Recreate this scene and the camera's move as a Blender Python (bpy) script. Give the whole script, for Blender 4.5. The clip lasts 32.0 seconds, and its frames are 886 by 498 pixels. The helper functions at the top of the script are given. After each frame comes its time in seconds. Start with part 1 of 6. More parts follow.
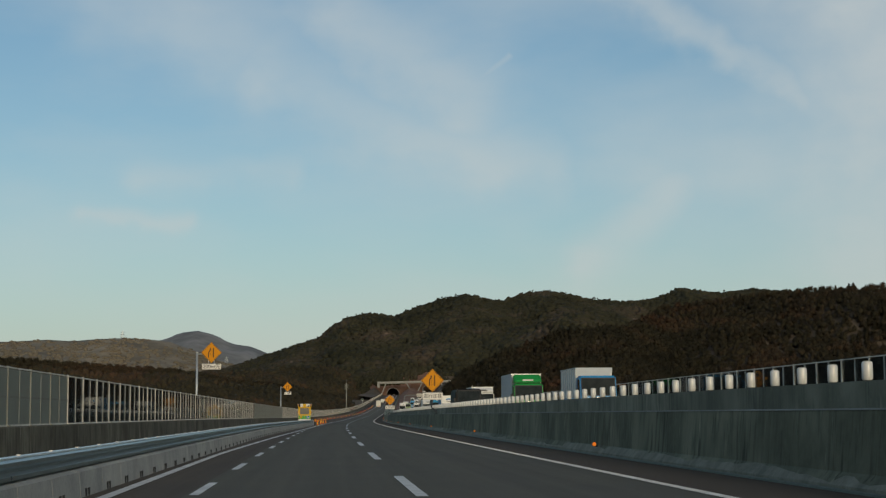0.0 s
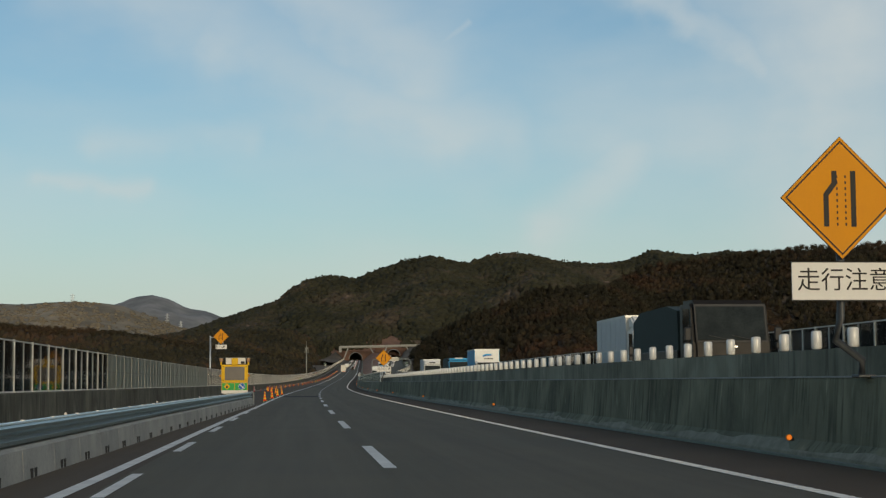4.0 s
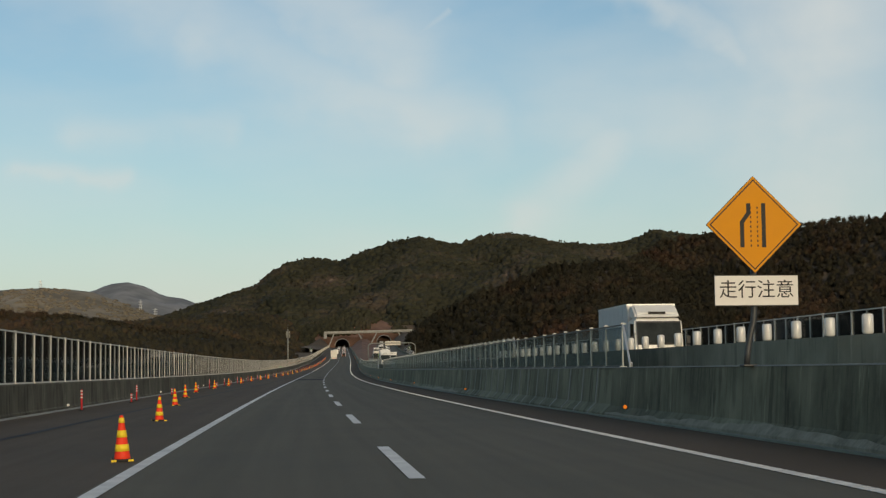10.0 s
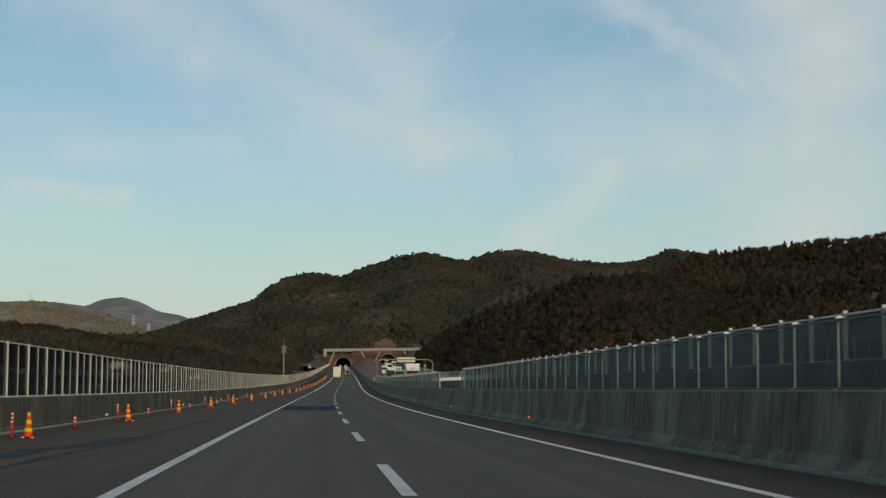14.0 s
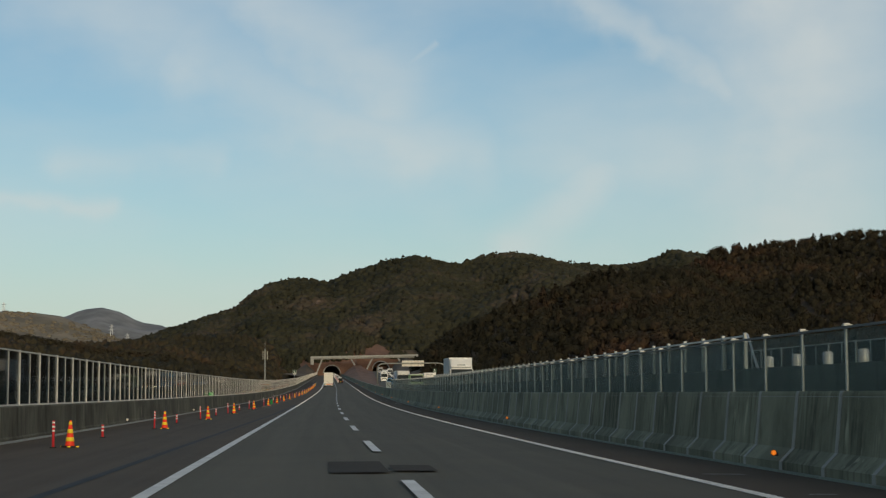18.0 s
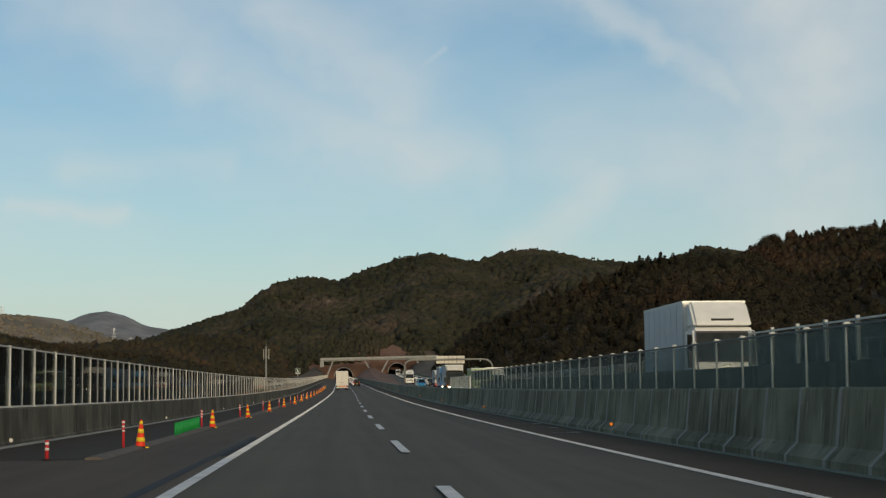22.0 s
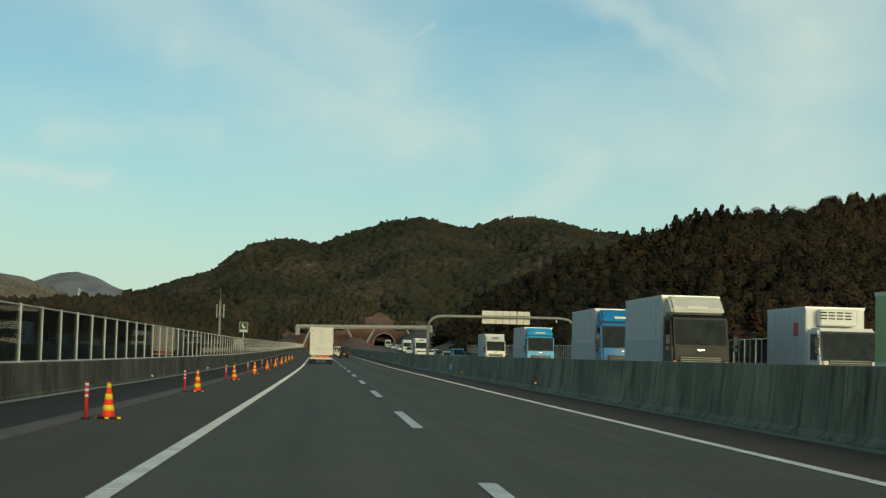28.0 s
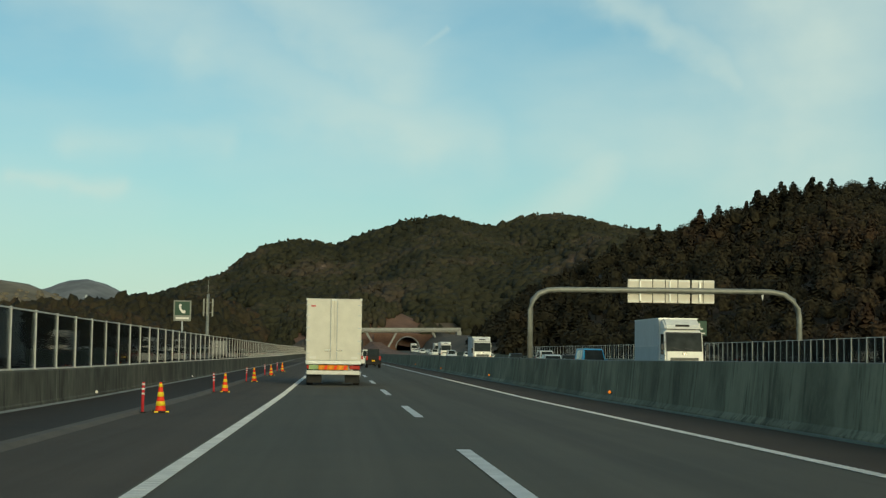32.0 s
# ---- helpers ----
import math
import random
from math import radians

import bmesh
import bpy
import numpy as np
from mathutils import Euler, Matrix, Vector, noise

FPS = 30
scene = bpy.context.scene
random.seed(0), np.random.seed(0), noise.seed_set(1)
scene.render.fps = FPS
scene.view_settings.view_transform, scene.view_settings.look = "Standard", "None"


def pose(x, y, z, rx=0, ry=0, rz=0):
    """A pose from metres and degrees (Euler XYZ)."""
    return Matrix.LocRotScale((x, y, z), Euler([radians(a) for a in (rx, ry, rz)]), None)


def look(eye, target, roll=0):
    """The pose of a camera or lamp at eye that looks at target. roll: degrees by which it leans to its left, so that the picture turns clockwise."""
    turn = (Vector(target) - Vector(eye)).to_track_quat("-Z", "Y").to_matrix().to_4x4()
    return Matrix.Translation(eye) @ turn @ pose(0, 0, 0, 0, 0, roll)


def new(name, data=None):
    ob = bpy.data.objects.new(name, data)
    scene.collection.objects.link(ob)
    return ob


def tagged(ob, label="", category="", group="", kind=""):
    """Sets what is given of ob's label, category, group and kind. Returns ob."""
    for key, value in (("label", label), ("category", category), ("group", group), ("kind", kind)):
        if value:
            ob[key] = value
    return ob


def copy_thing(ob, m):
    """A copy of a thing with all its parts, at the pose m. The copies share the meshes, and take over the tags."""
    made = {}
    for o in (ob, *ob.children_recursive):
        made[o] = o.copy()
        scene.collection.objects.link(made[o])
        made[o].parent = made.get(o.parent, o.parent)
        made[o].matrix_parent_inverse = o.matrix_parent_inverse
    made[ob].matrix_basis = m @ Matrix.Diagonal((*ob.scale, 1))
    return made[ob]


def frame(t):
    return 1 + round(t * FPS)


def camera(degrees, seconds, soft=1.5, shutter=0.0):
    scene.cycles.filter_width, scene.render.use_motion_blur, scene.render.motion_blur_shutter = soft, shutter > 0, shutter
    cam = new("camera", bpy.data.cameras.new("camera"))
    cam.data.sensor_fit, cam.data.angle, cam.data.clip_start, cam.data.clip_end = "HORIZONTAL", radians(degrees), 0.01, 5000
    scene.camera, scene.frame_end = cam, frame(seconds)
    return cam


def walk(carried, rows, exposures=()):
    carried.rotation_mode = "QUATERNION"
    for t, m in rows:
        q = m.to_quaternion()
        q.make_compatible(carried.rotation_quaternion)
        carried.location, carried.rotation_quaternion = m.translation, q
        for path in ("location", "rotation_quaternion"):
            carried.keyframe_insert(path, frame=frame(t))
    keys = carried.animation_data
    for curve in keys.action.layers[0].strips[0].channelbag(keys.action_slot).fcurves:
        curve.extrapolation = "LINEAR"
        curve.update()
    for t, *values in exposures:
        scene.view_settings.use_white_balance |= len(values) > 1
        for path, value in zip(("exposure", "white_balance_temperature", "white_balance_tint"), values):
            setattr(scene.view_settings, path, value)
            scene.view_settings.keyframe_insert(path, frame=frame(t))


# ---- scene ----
# ---------------------------------------------------------------- camera
cam = camera(31.64, 32.0, soft=1.3)
# seconds, x, y, z, tilt up, lean, turn to the right
PATH = [
    (0.0, -1.56, -22.47, 1.28, 6.01, -0.33, 4.44),
    (0.5, -1.58, -9.71, 1.29, 5.79, -0.24, 4.59),
    (1.0, -1.56, 3.04, 1.29, 5.53, -0.28, 4.64),
    (1.5, -1.54, 15.77, 1.28, 5.52, -0.37, 4.74),
    (2.0, -1.48, 28.48, 1.28, 5.54, -0.46, 4.94),
    (2.5, -1.41, 41.14, 1.28, 5.47, -0.49, 5.20),
    (3.0, -1.31, 53.75, 1.27, 5.43, -0.45, 5.45),
    (3.5, -1.21, 66.28, 1.26, 5.00, -0.36, 5.76),
    (4.0, -1.09, 78.75, 1.25, 4.78, -0.32, 5.95),
    (4.5, -0.95, 91.13, 1.24, 4.71, -0.35, 6.08),
    (5.0, -0.81, 103.42, 1.23, 4.73, -0.42, 6.18),
    (5.5, -0.65, 115.62, 1.22, 4.78, -0.51, 6.28),
    (6.0, -0.49, 127.70, 1.20, 4.82, -0.55, 6.43),
    (6.5, -0.31, 139.66, 1.19, 4.78, -0.40, 6.60),
    (7.0, -0.13, 151.57, 1.17, 4.46, -0.23, 6.81),
    (7.5, 0.05, 163.46, 1.16, 4.23, -0.20, 6.80),
    (8.0, 0.25, 175.35, 1.14, 4.07, -0.25, 6.74),
    (8.5, 0.46, 187.27, 1.12, 4.47, -0.38, 6.76),
    (9.0, 0.68, 199.22, 1.10, 4.58, -0.53, 6.80),
    (9.5, 0.90, 211.24, 1.09, 4.51, -0.64, 6.82),
    (10.0, 1.13, 223.31, 1.07, 4.37, -0.61, 6.65),
    (10.5, 1.37, 235.47, 1.05, 4.37, -0.44, 6.60),
    (11.0, 1.70, 247.72, 1.04, 4.21, -0.37, 6.49),
    (11.5, 2.07, 260.07, 1.02, 3.99, -0.39, 6.41),
    (12.0, 2.48, 272.50, 1.01, 3.88, -0.48, 6.33),
    (12.5, 2.91, 285.00, 1.00, 4.53, -0.59, 6.34),
    (13.0, 3.32, 297.58, 0.99, 4.84, -0.62, 6.48),
    (13.5, 3.71, 310.23, 0.99, 5.09, -0.17, 6.53),
    (14.0, 4.09, 322.95, 0.98, 5.18, 0.27, 6.65),
    (14.5, 4.47, 335.72, 0.99, 4.84, 0.37, 6.78),
    (15.0, 4.87, 348.54, 0.99, 4.74, 0.34, 6.64),
    (15.5, 5.28, 361.41, 1.00, 4.80, 0.24, 6.39),
    (16.0, 5.71, 374.32, 1.02, 4.95, 0.13, 6.18),
    (16.5, 6.17, 387.27, 1.04, 5.13, 0.04, 6.17),
    (17.0, 6.67, 400.24, 1.06, 5.27, 0.00, 6.54),
    (17.5, 7.21, 413.25, 1.09, 5.37, -0.16, 6.94),
    (18.0, 7.77, 426.26, 1.13, 5.54, -0.28, 7.19),
    (18.5, 8.35, 439.26, 1.17, 5.72, -0.26, 7.33),
    (19.0, 8.92, 452.23, 1.23, 6.07, -0.13, 7.27),
    (19.5, 9.47, 465.15, 1.28, 6.17, -0.07, 7.07),
    (20.0, 10.03, 478.00, 1.35, 6.14, -0.01, 6.92),
    (20.5, 10.63, 490.74, 1.42, 6.06, -0.23, 6.79),
    (21.0, 11.26, 503.39, 1.50, 6.10, -0.41, 6.72),
    (21.5, 11.89, 515.95, 1.58, 5.94, -0.49, 6.77),
    (22.0, 12.53, 528.42, 1.68, 5.71, -0.50, 6.82),
    (22.5, 13.17, 540.81, 1.78, 5.32, -0.40, 6.91),
    (23.0, 13.80, 553.12, 1.88, 5.07, -0.26, 6.81),
    (23.5, 14.42, 565.37, 2.00, 4.80, -0.20, 6.80),
    (24.0, 15.04, 577.57, 2.12, 4.81, -0.13, 6.72),
    (24.5, 15.67, 589.73, 2.24, 4.62, -0.06, 6.79),
    (25.0, 16.30, 601.87, 2.38, 4.54, 0.08, 6.85),
    (25.5, 16.96, 613.99, 2.52, 4.58, 0.39, 6.96),
    (26.0, 17.61, 626.07, 2.67, 4.54, 0.60, 7.09),
    (26.5, 18.27, 638.13, 2.82, 4.48, 0.80, 7.22),
    (27.0, 18.94, 650.14, 2.98, 4.47, 1.02, 7.34),
    (27.5, 19.62, 662.10, 3.14, 4.57, 1.25, 7.43),
    (28.0, 20.30, 673.99, 3.31, 4.83, 1.43, 7.49),
    (28.5, 20.97, 685.82, 3.49, 4.97, 1.61, 7.64),
    (29.0, 21.62, 697.60, 3.67, 4.96, 1.73, 7.78),
    (29.5, 22.27, 709.35, 3.85, 5.13, 1.77, 7.91),
    (30.0, 22.93, 721.07, 4.04, 5.11, 1.74, 7.92),
    (30.5, 23.59, 732.79, 4.23, 5.18, 1.68, 8.02),
    (31.0, 24.27, 744.50, 4.43, 5.04, 1.58, 7.87),
    (31.5, 24.96, 756.21, 4.62, 4.88, 1.22, 7.49),
    (32.0, 25.66, 767.91, 4.82, 5.01, 0.78, 6.91),
]
EXPOSURES = [(0.0, -0.25, 6350, 3), (3.0, -0.17, 6350, 3), (7.0, 0.0, 6600, 4), (9.0, 0.03, 6600, 2), (10.5, 0.02, 6700, 6), (11.7, 0.03, 6600, 2), (12.3, 0.05, 6650, -4),
             (13.0, -0.05, 6600, 1), (14.0, -0.08, 6500, 3), (22.3, -0.03, 6500, 4), (23.0, 0.03, 6550, 1), (23.7, 0.07, 6600, -9), (25.0, 0.09, 6600, -13), (32.0, 0.09, 6450, -16)]
walk(cam, [(t, pose(x, y, z, 90 + tilt, 0, -turn) @ pose(0, 0, 0, 0, 0, lean)) for t, x, y, z, tilt, lean, turn in PATH], EXPOSURES)

# ---------------------------------------------------------------- sky and sun
world = bpy.data.worlds.new("world")
scene.world = world
world.use_nodes = True
wn, wl = world.node_tree.nodes, world.node_tree.links


def wmath(op, a, b=None, c=None):
    """A math node of the sky; numbers or sockets in, a socket out."""
    nd = wn.new("ShaderNodeMath")
    nd.operation = op
    for i, v in enumerate((a, b, c)):
        if v is None:
            continue
        if isinstance(v, (int, float)):
            nd.inputs[i].default_value = v
        else:
            wl.new(v, nd.inputs[i])
    return nd.outputs[0]


sky = wn.new("ShaderNodeTexSky")
sky.sky_type = "NISHITA"
sky.sun_disc = False
sky.sun_elevation, sky.sun_rotation = radians(14), radians(168)
sky.air_density, sky.dust_density, sky.ozone_density = 1.0, 1.0, 1.8
geo = wn.new("ShaderNodeTexCoord")
sep = wn.new("ShaderNodeSeparateXYZ")
wl.new(geo.outputs["Generated"], sep.inputs[0])
wisp = wn.new("ShaderNodeTexNoise")
wisp.inputs["Scale"].default_value, wisp.inputs["Detail"].default_value = 16, 9
wl.new(geo.outputs["Generated"], wisp.inputs["Vector"])
bend = wmath("MULTIPLY", wmath("SUBTRACT", wisp.outputs[0], 0.5), 0.055)
azimuth = wmath("ADD", wmath("ARCTAN2", sep.outputs[0], sep.outputs[1]), bend)
height = wmath("ADD", wmath("ARCSINE", sep.outputs[2]), wmath("MULTIPLY", bend, 0.6))


def streak(a0, e0, a1, e1, wide, dense):
    """A soft band of high cloud between two directions (azimuth, height)."""
    da, de = a1 - a0, e1 - e0
    n2 = da * da + de * de
    pa, pe = wmath("SUBTRACT", azimuth, a0), wmath("SUBTRACT", height, e0)
    along = wmath("ADD", wmath("MULTIPLY", pa, da / n2), wmath("MULTIPLY", pe, de / n2))
    t = wmath("MINIMUM", wmath("MAXIMUM", along, 0.0), 1.0)
    x, y = wmath("SUBTRACT", pa, wmath("MULTIPLY", t, da)), wmath("SUBTRACT", pe, wmath("MULTIPLY", t, de))
    d2 = wmath("ADD", wmath("MULTIPLY", x, x), wmath("MULTIPLY", y, y))
    return wmath("MULTIPLY", wmath("EXPONENT", wmath("MULTIPLY", d2, -1 / wide ** 2)), dense)


CLOUDS = ((0.184, 0.270, 0.254, 0.232, 0.011, 0.28), (0.254, 0.232, 0.306, 0.192, 0.012, 0.30), (0.306, 0.192, 0.334, 0.160, 0.018, 0.22),
          (-0.13, 0.262, -0.03, 0.214, 0.034, 0.17), (-0.03, 0.214, 0.047, 0.178, 0.030, 0.26), (0.047, 0.178, 0.145, 0.153, 0.022, 0.24),
          (0.010, 0.250, 0.091, 0.195, 0.028, 0.26), (0.170, 0.098, 0.228, 0.139, 0.017, 0.30), (0.35, 0.27, 0.36, 0.08, 0.075, 0.30), (0.20, 0.16, 0.34, 0.14, 0.05, 0.14),
          (-0.156, 0.123, -0.083, 0.1226, 0.005, 0.26), (-0.115, 0.149, -0.02, 0.153, 0.010, 0.18), (0.096, 0.209, 0.126, 0.230, 0.0022, 0.14))
veil = None
for band in CLOUDS:
    one = streak(*band)
    veil = one if veil is None else wmath("MAXIMUM", veil, one)
# thin high cloud over the rest of the sky
cirrus = wn.new("ShaderNodeTexNoise")
cirrus.inputs["Scale"].default_value, cirrus.inputs["Detail"].default_value = 5, 8
stretch = wn.new("ShaderNodeMapping")
stretch.inputs["Scale"].default_value = (1.0, 1.0, 2.6)
wl.new(geo.outputs["Generated"], stretch.inputs[0])
wl.new(stretch.outputs[0], cirrus.inputs["Vector"])
thin = wmath("MULTIPLY", wmath("MAXIMUM", wmath("SUBTRACT", cirrus.outputs[0], 0.42), 0.0), 1.1)
grain = wmath("ADD", 0.1, wmath("MULTIPLY", wisp.outputs[0], 1.8))
veil = wmath("MINIMUM", wmath("ADD", wmath("MULTIPLY", wmath("MULTIPLY", veil, 1.4), grain), thin), 0.8)
# pale haze low over the hills
haze = wmath("MULTIPLY", wmath("EXPONENT", wmath("MULTIPLY", wmath("MAXIMUM", sep.outputs[2], 0.0), -10.0)), 0.86)
blend = wn.new("ShaderNodeMix")
blend.data_type = "RGBA"
wl.new(veil, blend.inputs[0])
tone = wn.new("ShaderNodeMix")
tone.data_type, tone.blend_type = "RGBA", "MULTIPLY"
tone.inputs[0].default_value = 1.0
tone.inputs[7].default_value = (0.86, 1.01, 1.07, 1)
wl.new(sky.outputs[0], tone.inputs[6])
wl.new(tone.outputs[2], blend.inputs[6])
sunward = wmath("MAXIMUM", wmath("MULTIPLY", sep.outputs[1], -1.0), 0.0)
lit = wn.new("ShaderNodeMix")
lit.data_type = "RGBA"
wl.new(sunward, lit.inputs[0])
lit.inputs[6].default_value, lit.inputs[7].default_value = (6.3, 6.4, 6.45, 1), (15.0, 10.4, 6.4, 1)
wl.new(lit.outputs[2], blend.inputs[7])
back = wn["Background"]
warm = wn.new("ShaderNodeMix")
warm.data_type = "RGBA"
wl.new(haze, warm.inputs[0])
wl.new(blend.outputs[2], warm.inputs[6])
warm.inputs[7].default_value = (6.1, 6.12, 5.95, 1)
wl.new(warm.outputs[2], back.inputs[0])
back.inputs[1].default_value = 0.105
sun = new("sun", bpy.data.lights.new("sun", "SUN"))
sun.data.energy, sun.data.angle, sun.data.color = 1.9, radians(22), (1.0, 0.74, 0.48)
sun.matrix_world = look((110, -520, 130), (0, 0, 0))

# ---------------------------------------------------------------- road line
PLAN = (13.0515, -1.5297, 2.1960, -1.1751)
PROF = (-1.0799, -1.6792, 4.3745, -1.4240)


def line(s):
    """Centre line of the carriageway: x, y, z and its slope in plan."""
    a = min(max(s, -40.0), 820.0)
    r = a / 500
    x = sum(k * r ** (i + 2) for i, k in enumerate(PLAN))
    z = sum(k * r ** (i + 2) for i, k in enumerate(PROF))
    d = sum(k * (i + 2) * r ** (i + 1) for i, k in enumerate(PLAN)) / 500
    if s > 820:
        d = 0.0525
        z += 0.0203 * (s - 820)
    return x + d * (s - a), s, z, d


def bank(s):
    """Crossfall of the road right of the lane dashes."""
    return ramp(s, (340, 0.0), (420, -0.013), (540, -0.013), (640, 0.0))


def at(s, u, z=0.0):
    """The place s metres along the road, u to the right of the lane dashes, z above the road."""
    x, y, h, d = line(s)
    return Vector((x + u, y - u * d, h + z + bank(s) * min(max(u, 0.0), 9.0)))


def stand(s, u, z=0.0, turn=0.0):
    """A pose on the road, its y axis along the road."""
    rise = math.degrees(math.atan(line(s + 1)[2] - line(s)[2]))
    return Matrix.Translation(at(s, u, z)) @ pose(0, 0, 0, 0, 0, -math.degrees(math.atan(line(s)[3]))) @ pose(0, 0, 0, rise) @ pose(0, 0, 0, 0, 0, turn)


def ramp(s, *knots):
    """Straight pieces between (s, value) knots."""
    if s <= knots[0][0]:
        return knots[0][1]
    for (a, p), (b, q) in zip(knots, knots[1:]):
        if s <= b:
            return p + (q - p) * (s - a) / (b - a)
    return knots[-1][1]


def far_in(s):   # inner edge of the other carriageway
    return ramp(s, (600, 9.0), (880, 12.9), (1600, 31.0))


def far_out(s):
    return ramp(s, (600, 19.6), (760, 25.5), (880, 31.3), (1100, 34.0), (1600, 44.0))


def far_z(s):
    return ramp(s, (560, 0.7), (740, 0.25), (900, 0.1), (1050, 0.3), (1600, 3.0))


def drop(s):
    """How far the strip beside the left parapet lies below the shoulder."""
    return ramp(s, (545, 0.0), (600, 0.10), (660, 0.18), (1000, 0.18), (1100, 0.0))


# ---------------------------------------------------------------- materials
def material(name, dark, light, rough=0.7, scale=6.0, fine=60.0, bump=0.15, metal=0.0, streaks=0.0, tint=0.0, rough_var=0.1, coat=0.0, spread=0.18, bands=0.0):
    """Two-scale surface: large soft variation, fine grain, optional runs down the face, worn bands along the lanes and a tint for each piece."""
    m = bpy.data.materials.new(name)
    m.use_nodes = True
    nt = m.node_tree
    b = nt.nodes["Principled BSDF"]
    g = nt.nodes.new("ShaderNodeNewGeometry")

    def noise_node(s, detail, vec=None):
        nd = nt.nodes.new("ShaderNodeTexNoise")
        nd.inputs["Scale"].default_value, nd.inputs["Detail"].default_value = s, detail
        nt.links.new(vec or g.outputs["Position"], nd.inputs["Vector"])
        return nd.outputs[0]

    def calc(op, p, q):
        nd = nt.nodes.new("ShaderNodeMath")
        nd.operation = op
        for i, v in enumerate((p, q)):
            if isinstance(v, (int, float)):
                nd.inputs[i].default_value = v
            else:
                nt.links.new(v, nd.inputs[i])
        return nd.outputs[0]
    large, small = noise_node(scale, 3), noise_node(fine, 3)
    f = calc("ADD", calc("MULTIPLY", large, 0.65), calc("MULTIPLY", small, 0.35))
    if streaks:
        mp = nt.nodes.new("ShaderNodeMapping")
        mp.inputs["Scale"].default_value = (1, 1, 0.05)
        nt.links.new(g.outputs["Position"], mp.inputs[0])
        run = noise_node(3.2, 5, mp.outputs[0])
        f = calc("ADD", calc("MULTIPLY", f, 1 - streaks), calc("MULTIPLY", run, streaks))
    if bands:
        uvn = nt.nodes.new("ShaderNodeUVMap")
        uvn.uv_map = "lane"
        for wide, long_, share in ((1.05, 0.004, bands), (3.2, 0.05, bands * 0.5)):
            mp = nt.nodes.new("ShaderNodeMapping")
            mp.inputs["Scale"].default_value = (wide, long_, 1)
            nt.links.new(uvn.outputs[0], mp.inputs[0])
            f = calc("ADD", calc("MULTIPLY", f, 1 - share), calc("MULTIPLY", noise_node(1.0, 4, mp.outputs[0]), share))
    if tint:
        oi = nt.nodes.new("ShaderNodeObjectInfo")
        f = calc("ADD", f, calc("MULTIPLY", calc("SUBTRACT", oi.outputs["Random"], 0.5), tint))
    ramp_node = nt.nodes.new("ShaderNodeValToRGB")
    ramp_node.color_ramp.elements[0].position, ramp_node.color_ramp.elements[1].position = 0.5 - spread, 0.5 + spread
    ramp_node.color_ramp.elements[0].color, ramp_node.color_ramp.elements[1].color = (*dark, 1), (*light, 1)
    nt.links.new(f, ramp_node.inputs[0])
    nt.links.new(ramp_node.outputs[0], b.inputs["Base Color"])
    nt.links.new(calc("ADD", rough - rough_var, calc("MULTIPLY", large, 2 * rough_var)), b.inputs["Roughness"])
    b.inputs["Metallic"].default_value = metal
    b.inputs["Coat Weight"].default_value = coat
    if bump:
        bp = nt.nodes.new("ShaderNodeBump")
        bp.inputs["Strength"].default_value, bp.inputs["Distance"].default_value = bump, 0.02
        nt.links.new(small, bp.inputs["Height"])
        nt.links.new(bp.outputs[0], b.inputs["Normal"])
    return m


